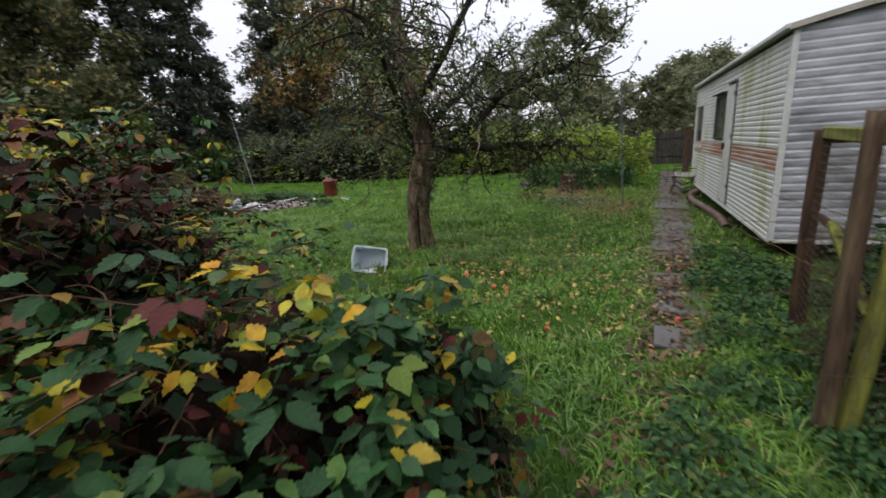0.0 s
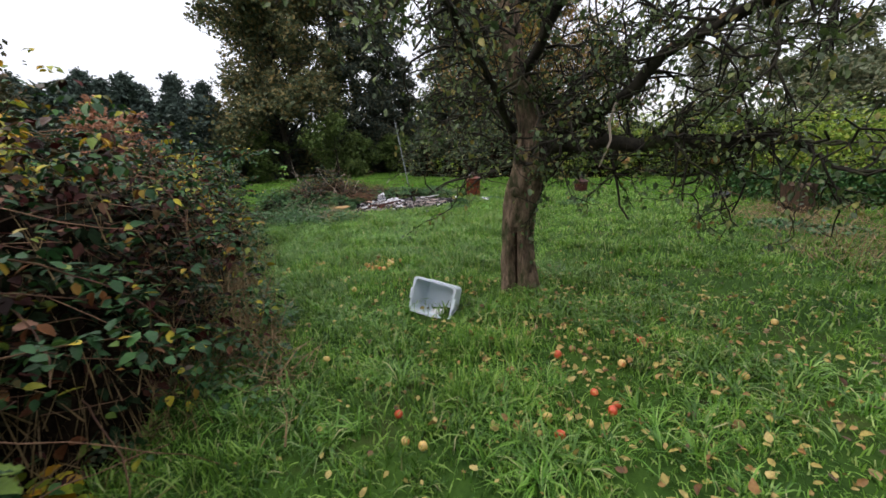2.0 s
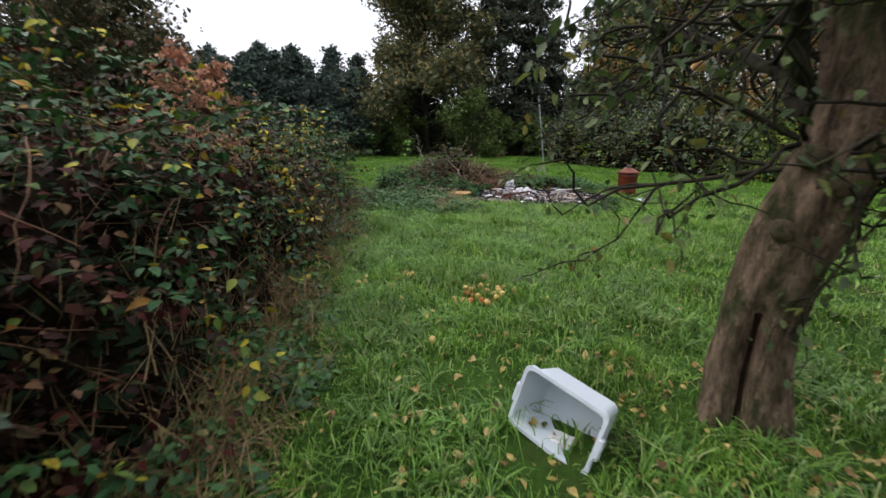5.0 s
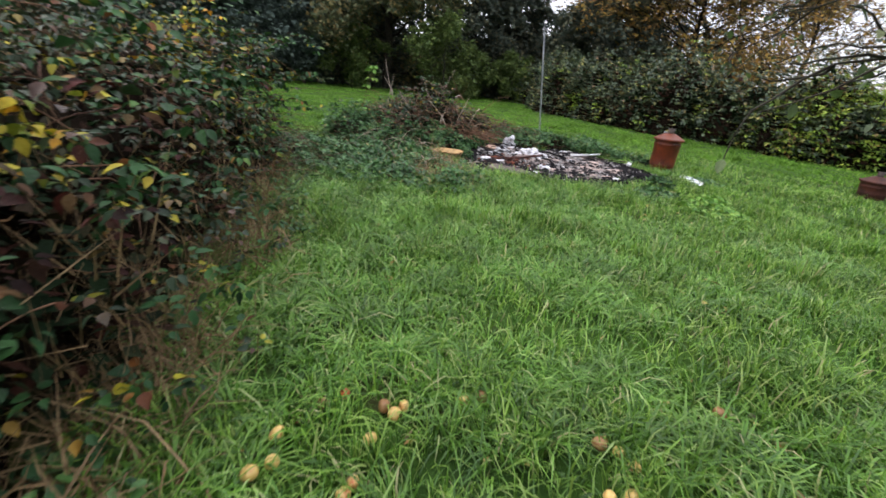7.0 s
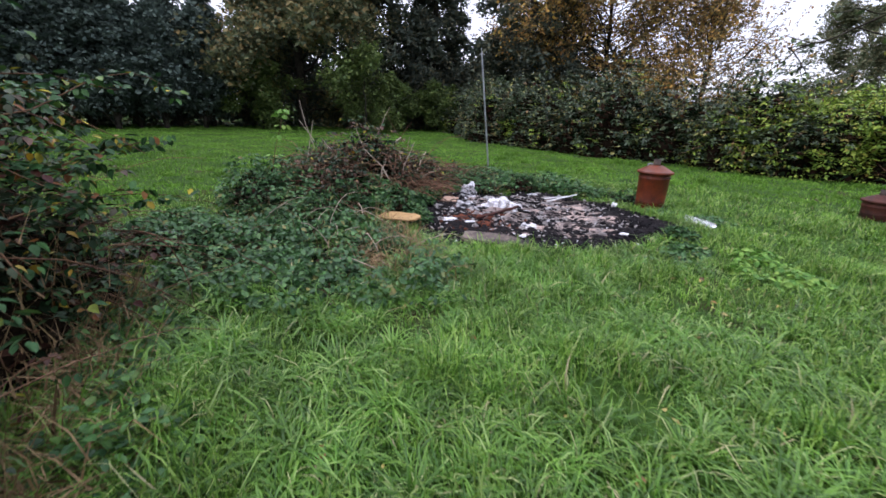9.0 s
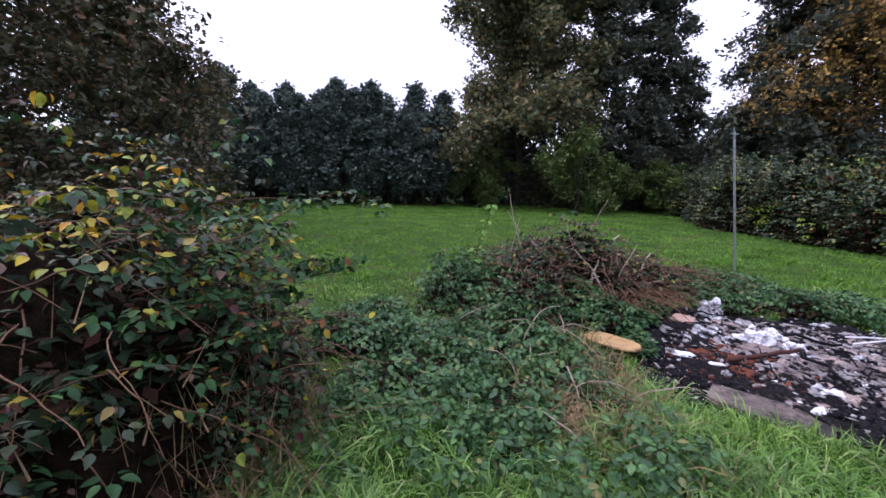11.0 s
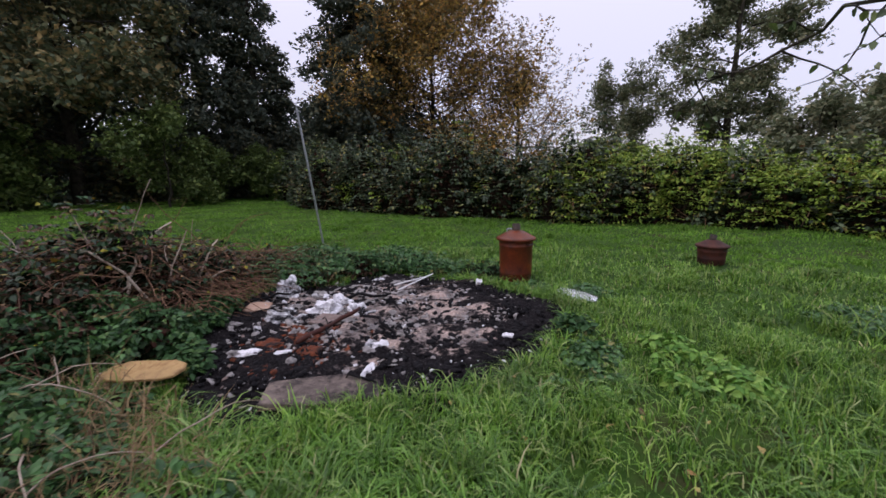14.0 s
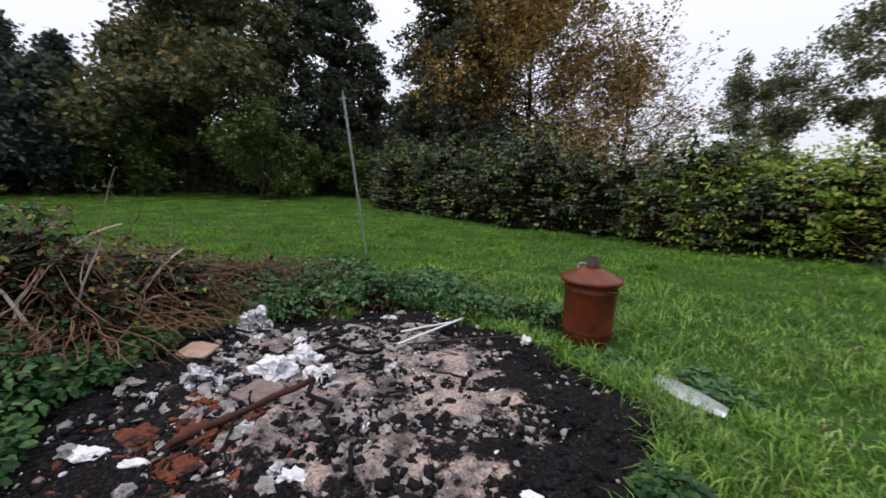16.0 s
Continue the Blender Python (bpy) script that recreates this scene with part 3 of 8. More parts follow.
def leaf_stamps(r, pos, normal_up=0.6, size=(0.05, 0.08), template=LEAF, droop=0.5):
    n = len(pos)
    yaw = r.uniform(0, 2 * np.pi, n)
    pitch = r.normal(-droop, 0.45, n)
    roll = r.normal(0, 0.45, n)
    return stamp(template, turns(yaw, pitch, roll), pos, r.uniform(size[0], size[1], n))


# ---- ground ----
def make_ground():
    xs = np.concatenate((np.linspace(-400, -45, 12), np.arange(-42, 12, 0.4), np.linspace(14, 400, 12)))
    ys = np.concatenate((np.linspace(-400, -22, 12), np.arange(-20, 30, 0.4), np.linspace(32, 400, 12)))
    X, Y = np.meshgrid(xs, ys, indexing="ij")
    Z = gz(X, Y)
    v = np.stack((X, Y, Z), -1).reshape(-1, 3)
    nx, ny = len(xs), len(ys)
    i, j = np.meshgrid(np.arange(nx - 1), np.arange(ny - 1), indexing="ij")
    a = (i * ny + j).ravel()
    f = np.stack((a, a + ny, a + ny + 1, a + 1), -1).ravel()
    ob = mesh_ob("ground", [(v, f, np.full(len(a), 4))], M["soil"])
    smooth(ob)
    return tagged(ob, "damp mossy soil of an overgrown garden", "ground", "", "structure")


make_ground()
WALKED = np.array([(0.9, 0.2), (0.6, 1.8), (0.2, 2.8), (-0.3, 3.05), (-1.7, 3.25), (-3.3, 3.45), (-4.9, 3.85), (-6.5, 4.3), (-7.0, 5.2), (-7.5, 6.5), (-7.7, 7.2)])
BURN = np.array([(-11.45, 7.15), (-11.5, 7.9), (-11.2, 8.9), (-10.85, 9.55), (-9.95, 9.85), (-9.3, 9.75), (-8.6, 9.55), (-8.15, 8.75), (-8.3, 7.75), (-8.75, 7.0), (-9.2, 6.5), (-9.6, 6.2), (-10.35, 6.55), (-11.0, 6.75)])


def near_line(x, y, line):
    d = np.full(len(x), 1e9)
    for a, b in zip(line, line[1:]):
        ab = b - a
        t = np.clip(((x - a[0]) * ab[0] + (y - a[1]) * ab[1]) / (ab @ ab), 0, 1)
        d = np.minimum(d, np.hypot(x - a[0] - t * ab[0], y - a[1] - t * ab[1]))
    return d


def inside(x, y, poly):
    c = np.zeros(len(x), bool)
    for (x0, y0), (x1, y1) in zip(poly, np.roll(poly, -1, 0)):
        hit = ((y0 > y) != (y1 > y)) & (x < (x1 - x0) * (y - y0) / (y1 - y0 + 1e-12) + x0)
        c ^= hit
    return c


def path_mid(y):
    return 0.80 - 0.045 * (y - 5.2)


# bramble mounds: x, y, radius x, radius y, height
BUSH = [(-0.42, 1.02, 0.74, 0.70, 1.10), (-0.12, 1.62, 0.46, 0.46, 0.84), (-0.95, 0.1, 1.0, 0.9, 1.18), (-0.35, -0.7, 0.75, 0.9, 1.0), (-1.75, 0.7, 0.9, 0.9, 1.66), (-2.4, 1.2, 0.95, 1.0, 1.76), (-3.4, 1.5, 1.1, 1.15, 1.86),
        (-4.5, 1.6, 1.1, 1.3, 1.85), (-5.6, 1.9, 1.1, 1.25, 1.7), (-6.6, 2.1, 1.0, 1.2, 1.5), (-7.6, 2.2, 1.0, 1.3, 1.5), (-8.7, 2.55, 1.2, 1.15, 1.72), (-9.7, 2.3, 1.1, 1.1, 1.5), (-9.2, 3.2, 0.6, 0.55, 0.95), (-3.4, 0.0, 1.8, 1.4, 1.5), (-6.4, 0.4, 2.2, 1.4, 1.5), (-9.2, 0.3, 1.8, 1.2, 1.4)]


def mound_depth(x, y, mounds, grow=0.0):
    """Height of the mounds over a place, 0 outside."""
    h = np.zeros(np.shape(x))
    for mx, my, rx, ry, hh in mounds:
        q = ((x - mx) / (rx + grow)) ** 2 + ((y - my) / (ry + grow)) ** 2
        h = np.maximum(h, hh * np.sqrt(np.clip(1 - q, 0, None)) ** 0.7)
    return h


# ---- grass ----
def blades(variants, r, pos, length, width, fine=True):
    out = []
    pick = r.integers(0, len(variants), len(pos))
    for k, bend in enumerate(variants):
        p = pos[pick == k]
        n = len(p)
        L = length[pick == k]
        W = width[pick == k]
        t = ([(-0.5, 0, 0), (0.5, 0, 0), (-0.42, bend * 0.12, 0.4), (0.42, bend * 0.12, 0.4), (-0.28, bend * 0.42, 0.75 - 0.10 * bend), (0.28, bend * 0.42, 0.75 - 0.10 * bend), (0, bend * 0.95, 1.0 - 0.45 * bend)], [(0, 1, 3, 2), (2, 3, 5, 4), (4, 5, 6)])
        if not fine:
            t = ([(-0.5, 0, 0), (0.5, 0, 0), (-0.36, bend * 0.28, 0.55), (0.36, bend * 0.28, 0.55), (0, bend, 1.0 - 0.38 * bend)], [(0, 1, 3, 2), (2, 3, 4)])
        rot = turns(r.uniform(0, 2 * np.pi, n), r.normal(0, 0.22, n), r.normal(0, 0.22, n))
        out.append(stamp(t, rot, p, np.stack((W, L, L), 1)))
    return out


def lawn(name, x0, x1, y0, y1, density, near, far, length, width, material, label, clumps=0.0, seed=1, coarse=False):
    r = np.random.default_rng(seed)
    n = int((x1 - x0) * (y1 - y0) * density)
    x, y = r.uniform(x0, x1, n), r.uniform(y0, y1, n)
    if clumps:
        k = int((x1 - x0) * (y1 - y0) * clumps)
        cx, cy = r.uniform(x0, x1, k), r.uniform(y0, y1, k)
        w = r.integers(0, k, n // 2)
        x[: n // 2], y[: n // 2] = cx[w] + r.normal(0, 0.05, n // 2), cy[w] + r.normal(0, 0.05, n // 2)
    d = near_line(x, y, WALKED)
    keep = (d >= near) & (d < far) & ~inside(x, y, BURN) & (mound_depth(x, y, BUSH, -0.25) <= 0)
    keep &= ~((np.abs(x - path_mid(y)) < 0.30 + 0.05 * np.sin(7 * y)) & (y > 3.2) & (y < 18) & (r.uniform(0, 1, n) > 0.02))
    for bx, by in ((-9.44, 10.28), (-7.36, 12.78)):
        keep &= (np.hypot(x - bx, y - by) > 0.24) & ~((np.hypot(x - bx - 0.08, y - by + 0.16) < 0.34) & (r.uniform(0, 1, n) < 0.6))
    keep &= ~((x > 1.75 - 0.123 * (y - 5.8)) & (y > 5.8) & (y < 12))
    keep &= ~((np.hypot(x + 2.47, y - 4.08) < 0.24) & (r.uniform(0, 1, n) < 0.9))
    x, y = x[keep], y[keep]
    n = len(x)
    patch = 0.75 + 0.35 * np.sin(2.1 * x + 1.7 * np.sin(1.3 * y)) * np.sin(1.9 * y + 0.6)
    patch *= np.array([1 + 1.1 * noise.noise(Vector((a * 2.2, b * 2.2, 1))) + 0.5 * noise.noise(Vector((a * 6, b * 6, 4))) for a, b in zip(x, y)])
    patch = np.clip(patch, 0.5, 1.7)
    L = r.uniform(length[0], length[1], n) * patch
    L *= 1 - 0.35 * np.exp(-((x + 0.2) ** 2 + (y - 5) ** 2) / 8)
    W = r.uniform(width[0], width[1], n)
    pos = np.stack((x, y, gz(x, y) - 0.006), 1)
    if coarse:
        t = ([(-0.5, 0, 0), (0.5, 0, 0), (0.1, 0.6, 0.8)], [(0, 1, 2)])
        return mesh_ob(name, [stamp(t, turns(r.uniform(0, 6.28, n), r.normal(0, 0.2, n), r.normal(0, 0.2, n)), pos, np.stack((W, L, L), 1))], material, None, label, "stuff")
    return mesh_ob(name, blades((0.2, 0.5, 0.9, 1.4), r, pos, L, W, near < 1), material, None, label, "stuff")


tagged(lawn("grass", -13, 4.5, -0.5, 13, 2000, 0.0, 2.9, (0.07, 0.20), (0.005, 0.012), M["grass"], "lush wet green grass beside the walked line", 9, 1), category="grass")
tagged(lawn("grass", -15, 5.0, -1, 15.5, 1100, 2.9, 6.0, (0.06, 0.17), (0.009, 0.017), M["grass"], "wet green lawn grass between the trees", 5, 2), category="grass")
tagged(lawn("grass", -22, 6.0, -3, 20, 460, 6.0, 11, (0.05, 0.13), (0.012, 0.024), M["grass_far"], "short green grass of the open lawn", 2, 3), category="grass")


def tufts(name, label, centres, per, length, width, material, seed, category="grass", spread=0.035):
    """Arching tufts: every blade leans out of its clump."""
    r = np.random.default_rng(seed)
    c = np.repeat(np.array(centres, float), per, 0)
    n = len(c)
    a = r.uniform(0, 6.28, n)
    off = np.abs(r.normal(0, spread, n))
    x, y = c[:, 0] - np.sin(a) * off, c[:, 1] + np.cos(a) * off
    L = r.uniform(length[0], length[1], n) * np.repeat(r.uniform(0.6, 1.15, len(centres)), per)
    out = []
    pick = r.integers(0, 3, n)
    for k, b in enumerate((0.7, 1.15, 1.5)):
        t = ([(-0.5, 0, 0), (0.5, 0, 0), (-0.46, b * 0.12, 0.36), (0.46, b * 0.12, 0.36), (-0.34, b * 0.40, 0.64 - 0.08 * b), (0.34, b * 0.40, 0.64 - 0.08 * b), (0, b * 0.85, 0.95 - 0.48 * b)], [(0, 1, 3, 2), (2, 3, 5, 4), (4, 5, 6)])
        s = pick == k
        m = s.sum()
        out.append(stamp(t, turns(a[s], r.normal(-0.15, 0.2, m), r.normal(0, 0.15, m)), np.stack((x[s], y[s], gz(x[s], y[s]) - 0.01), 1), np.stack((r.uniform(width[0], width[1], m), L[s], L[s]), 1)))
    return tagged(mesh_ob(name, out, material, None, label, "stuff"), category=category)


def tuft_spots(seed, n, x0, x1, y0, y1, reach, least=0.0):
    r = np.random.default_rng(seed)
    x, y = r.uniform(x0, x1, n), r.uniform(y0, y1, n)
    keep = (near_line(x, y, WALKED) < reach) & ~inside(x, y, BURN) & (mound_depth(x, y, BUSH, -0.15) <= 0) & (np.abs(x - path_mid(y)) > 0.3)
    keep &= np.array([noise.noise(Vector((a * 1.3, b * 1.3, 21))) > least for a, b in zip(x, y)])
    keep &= (np.hypot(x + 2.47, y - 4.08) > 0.26) & (np.hypot(x + 4.35, y - 4.45) > 0.42) & (np.hypot(x + 5.05, y - 3.75) > 0.3) & (np.hypot(x + 9.44, y - 10.28) > 0.24) & (np.hypot(x + 2.33, y - 5.0) > 0.2)
    return np.column_stack((x, y))[keep]


tufts("grass_tufts", "long arching tufts of wet grass flopping over the lawn", np.concatenate((tuft_spots(81, 3600, -11.0, 0.6, 2.2, 8.5, 2.8, 0.06), tuft_spots(80, 2000, -9.5, -3.8, 2.9, 7.0, 2.3, -0.25))), 22, (0.10, 0.24), (0.006, 0.011), M["grass_long"], 82)
tufts("grass_tufts", "very long wet grass between the brambles and the ash", tuft_spots(83, 380, -9.3, -7.2, 3.4, 4.8, 2.8, -0.2), 22, (0.16, 0.34), (0.006, 0.012), M["grass_long"], 84)
_r = np.random.default_rng(87)
tufts("grass_tufts", "rough grass between the path and the pen", np.column_stack((_r.uniform(0.95, 1.6, 260), _r.uniform(1.0, 5.2, 260))), 20, (0.08, 0.22), (0.005, 0.010), M["grass"], 88)
tufts("grass_tufts", "rough grass growing over the edge of the path", np.column_stack((path_mid(np.linspace(1.5, 12, 240)) + _r.choice([-1, 1], 240) * _r.uniform(0.20, 0.34, 240), np.linspace(1.5, 12, 240))), 16, (0.06, 0.17), (0.005, 0.010), M["grass"], 89)
# the lawn leans in over the edge of the ash
_edge = []
for _p, _q in zip(BURN, np.roll(BURN, -1, 0)):
    _n = int(np.linalg.norm(_q - _p) / 0.07)
    _edge += [_p + (_q - _p) * (k + 0.5) / _n for k in range(_n)]
_edge = np.array(_edge)
_edge = _edge + (_edge - np.array([-9.85, 8.05])) * np.random.default_rng(85).uniform(-0.01, 0.10, (len(_edge), 1))
tufts("grass_tufts", "ragged grass hanging over the edge of the ash", _edge[(_edge[:, 0] > -9.9) | (_edge[:, 1] > 9.6)], 24, (0.10, 0.26), (0.006, 0.011), M["grass"], 86)
tagged(lawn("grass", -36, 6.0, -14, 21, 330, 11, 60, (0.04, 0.09), (0.022, 0.038), M["grass_far"], "short green grass of the far lawn", 0, 4, True), category="grass")


# ---- paving ----
def paving():
    ob = tagged(new("pavement"), "sunken garden path of wet stone slabs strewn with leaves", "path", "", "structure")
    r = random.Random(5)
    y = 3.35
    while y < 17.6:
        step = 0.60 if y > 5.6 else 0.34
        if y < 5.4 and r.random() < 0.15:
            y += 0.3
            continue
        w = 0.29 if y > 5.6 else r.uniform(0.12, 0.2)
        bm = bmesh.new()
        x = path_mid(y) + r.uniform(-0.03, 0.03)
        z = float(gz(x, y + step / 2))
        box(bm, -w, w, 0.008, step - 0.012, -0.04, 0.022, m=pose(x, y, z, r.uniform(-1.5, 1.5), r.uniform(-1.5, 1.5), 3 + r.uniform(-2, 2)), bevel=0.008, jitter=0.006, seed=int(y * 10))
        part("slab", bm, M["slab"], ob)
        y += step
    return ob


# ---- caravan ----
def caravan():
    """A corrugated aluminium caravan; x to the right along its end, y along its long side."""
    L, W, H0, H1 = 6.0, 2.15, 0.26, 2.33
    t = thing("caravan", 1.65, 5.83, 0.0, "old cream corrugated caravan with green algae and a rust-streaked band", "caravan", rz=7.0)
    # side wall of overlapping ribs, the door and windows as openings
    openings = [(2.18, 2.72, 0.30, 2.10), (2.86, 3.62, 1.26, 1.98), (4.88, 5.92, 1.06, 1.95)]

    def ribbed(name, length, z0, z1, mat_, place, holes, label, pitch=0.062):
        bm = bmesh.new()
        cuts = sorted({0.0, length, *[a for h in holes for a in h[:2]]})
        z = z0
        while z < z1 - 1e-3:
            top = min(z + pitch, z1)
            for a, b in zip(cuts, cuts[1:]):
                if any(a >= h[0] - 1e-6 and b <= h[1] + 1e-6 and z + pitch * 0.5 > h[2] and z + pitch * 0.5 < h[3] for h in holes):
                    continue
                n = max(1, int((b - a) / 0.5))
                for k in range(n):
                    p, q = a + (b - a) * k / n, a + (b - a) * (k + 1) / n
                    prof = [(0.0, z), (0.011, z + pitch * 0.3), (0.012, z + pitch * 0.75), (0.002, top - 0.001)]
                    rows = [[bm.verts.new(place(s, d, zz)) for d, zz in prof] for s in (p, q)]
                    for i in range(3):
                        bm.faces.new((rows[0][i], rows[0][i + 1], rows[1][i + 1], rows[1][i]))
            z = top
        bmesh.ops.remove_doubles(bm, verts=bm.verts, dist=0.0035)
        return part(name, bm, mat_, t, label)

    side = lambda s, d, z: Vector((-d, s, z))
    end = lambda s, d, z: Vector((s, -d, z))
    ribbed("side_panel", L, H0, 0.98, M["siding"], side, openings, "lower ribbed side panel with green algae")
    ribbed("band_panel", 2.18, 0.98, 1.20, M["siding_band"], lambda s, d, z: Vector((-d - 0.003, s, z)), [], "rust-streaked ribbed band", 0.055)
    ribbed("band_panel", L - 2.72, 0.98, 1.20, M["siding_band"], lambda s, d, z: Vector((-d - 0.003, s + 2.72, z)), [], "", 0.055)
    ribbed("side_panel", L, 1.20, H1 - 0.05, M["siding"], side, openings, "upper ribbed side panel with green algae")
    ribbed("end_panel", W, H0, H1 + 0.03, M["siding_end"], end, [], "streaked ribbed end panel", 0.085)
    # inner shell closes the body
    bm = bmesh.new()
    box(bm, 0.03, W, 0.03, L - 0.02, H0 + 0.01, H1 - 0.03)
    part("body", bm, M["under"], t)
    slab_part("corner_trim", (-0.022, 0.03, -0.022, 0.03, H0 - 0.01, H1 + 0.02), M["caravan_trim"], t, "chalky white corner strip", 0.006)
    slab_part("corner_trim", (-0.022, 0.03, L - 0.03, L + 0.02, H0, H1), M["caravan_trim"], t, "", 0.006)
    slab_part("far_end_wall", (0.03, W, L - 0.02, L + 0.012, H0, H1), M["siding_end"], t)
    slab_part("far_side_wall", (W, W + 0.02, 0.0, L, H0, H1), M["siding_end"], t)
    slab_part("skirt_rail", (-0.02, 0.012, 0.03, L, H0 - 0.035, H0 + 0.004), M["caravan_trim"], t, "", 0.006)
    slab_part("skirt_rail", (0.03, W, -0.02, 0.012, H0 - 0.035, H0 + 0.004), M["caravan_trim"], t, "", 0.006)
    slab_part("chassis", (0.25, W - 0.25, 0.1, L - 0.1, H0 - 0.13, H0 - 0.036), M["under"], t, "dark steel chassis under the floor")
    for yy in (1.1, 4.6):
        slab_part("support", (0.22, 0.42, yy, yy + 0.2, -0.04, H0 - 0.13), M["stone"], t, "concrete block under the chassis", 0.01)
        slab_part("support", (W - 0.42, W - 0.22, yy, yy + 0.2, -0.04, H0 - 0.13), M["stone"], t, "", 0.01)
    # cambered roof
    bm = bmesh.new()
    for y0, y1 in ((-0.07, L + 0.05),):
        n = 8
        rows = []
        for yy in (y0, y1):
            row = []
            for k in range(n + 1):
                u = k / n
                row.append((-0.07 + (W + 0.14) * u, yy, H1 + 0.05 + 0.16 * math.sin(math.pi * u)))
            rows.append(row)
        top = [[bm.verts.new(p) for p in row] for row in rows]
        low = [[bm.verts.new((p[0], p[1], p[2] - 0.055)) for p in row] for row in rows]
        for k in range(n):
            bm.faces.new((top[0][k], top[0][k + 1], top[1][k + 1], top[1][k]))
            bm.faces.new((low[0][k], low[1][k], low[1][k + 1], low[0][k + 1]))
            for e in (0, 1):
                bm.faces.new((top[e][k], low[e][k], low[e][k + 1], top[e][k + 1]))
        for k in (0, n):
            bm.faces.new((top[0][k], top[1][k], low[1][k], low[0][k]))
    part("roof", bm, M["roof_felt"], t, "shallow curved roof with a moss-stained edge")
    bm = bmesh.new()
    n = 8
    pts = [(0.0 + W * k / n, H1 + 0.0 + 0.15 * math.sin(math.pi * k / n)) for k in range(n + 1)]
    up = [bm.verts.new((x, 0.0, z)) for x, z in pts]
    dn = [bm.verts.new((x, 0.0, H1 - 0.02)) for x, z in pts]
    for k in range(n):
        bm.faces.new((up[k], up[k + 1], dn[k + 1], dn[k]))
    part("gable_panel", bm, M["siding_end"], t)
    slab_part("gutter", (-0.10, -0.062, -0.07, L + 0.05, H1 + 0.005, H1 + 0.055), M["caravan_trim"], t, "white gutter strip along the eave", 0.008)
    # door
    d = slab_part("door", (-0.028, 0.012, 2.215, 2.685, 0.33, 2.07), M["caravan_trim"], t, "plain narrow cream door", 0.01)
    for z in (0.55, 1.3, 1.9):
        slab_part("hinge", (-0.04, -0.026, 2.20, 2.25, z, z + 0.07), M["galv"], d, "", 0.003)
    slab_part("handle", (-0.065, -0.03, 2.60, 2.64, 1.12, 1.22), M["black_plastic"], d, "small black door handle", 0.004)
    slab_part("door_rim", (-0.02, 0.01, 2.18, 2.215, 0.29, 2.11), M["rubber"], t, "", 0.004)
    slab_part("door_rim", (-0.02, 0.01, 2.685, 2.72, 0.29, 2.11), M["caravan_trim"], t, "", 0.004)
    slab_part("door_hood", (-0.06, 0.01, 2.15, 2.75, 2.11, 2.135), M["caravan_trim"], t, "", 0.006)
    for k, (a, b, z0, z1) in enumerate(openings[1:]):
        w = slab_part("window", (-0.004, 0.018, a + 0.03, b - 0.03, z0 + 0.03, z1 - 0.03), M["window_glass"], t, "grimy dark caravan window")
        bm = bmesh.new()
        for dims in ((-0.03, 0.01, a, b, z0, z0 + 0.035), (-0.03, 0.01, a, b, z1 - 0.035, z1), (-0.03, 0.01, a, a + 0.035, z0 + 0.035, z1 - 0.035), (-0.03, 0.01, b - 0.035, b, z0 + 0.035, z1 - 0.035)):
            box(bm, *dims)
        part("window_frame", bm, M["rubber"] if k == 0 else M["caravan_trim"], w)
        if k == 0:
            slab_part("window_hood", (-0.09, 0.0, a - 0.04, b + 0.04, z1 + 0.01, z1 + 0.03), M["rubber"], w, "", 0.004)
    return t


def bench():
    t = thing("garden_bench", 0.74, 11.25, label="small weathered garden bench with scrolled dark iron ends, beside the caravan", category="bench")
    for yy in (0.0, 0.92):
        r = np.random.default_rng(3)
        segs = []
        arc = [(-0.22, 0.40), (-0.17, 0.43), (0.20, 0.38), (0.28, 0.52), (0.40, 0.78)]
        for a, b in zip(arc, arc[1:]):
            segs.append(((a[0], yy, a[1]), (b[0], yy, b[1]), 0.016, 0.016))
        for a, b in (((-0.20, 0.40), (-0.16, 0.22)), ((-0.16, 0.22), (-0.27, 0.02)), ((-0.27, 0.02), (-0.22, 0.0)), ((0.20, 0.38), (0.17, 0.2)), ((0.17, 0.2), (0.30, 0.02)), ((0.30, 0.02), (0.26, 0.0)), ((-0.16, 0.22), (0.0, 0.13)), ((0.0, 0.13), (0.17, 0.2)), ((-0.18, 0.42), (-0.20, 0.60)), ((-0.20, 0.60), (0.30, 0.60))):
            segs.append(((a[0], yy, a[1]), (b[0], yy, b[1]), 0.014, 0.014))
        ob = mesh_ob("iron_end", [tube_arrays(segs, 6)], M["soot_steel"], t, "scrolled dark iron bench end")
    for k in range(5):
        slab_part("seat_slat", (-0.22 + k * 0.085, -0.15 + k * 0.085, -0.08, 1.0, 0.425 - 0.008 * k, 0.447 - 0.008 * k), M["bench_slat"], t, "peeling pale slat", 0.004, 0.003, k)
    for k in range(4):
        x, z = 0.27 + k * 0.038, 0.50 + k * 0.085
        slab_part("back_slat", (-0.01, 0.012, -0.08, 1.0, 0, 0.065), M["bench_slat"], t, "peeling pale slat", 0.004, 0.003, k, m=pose(x, 0, z, 0, 22, 0))
    return t


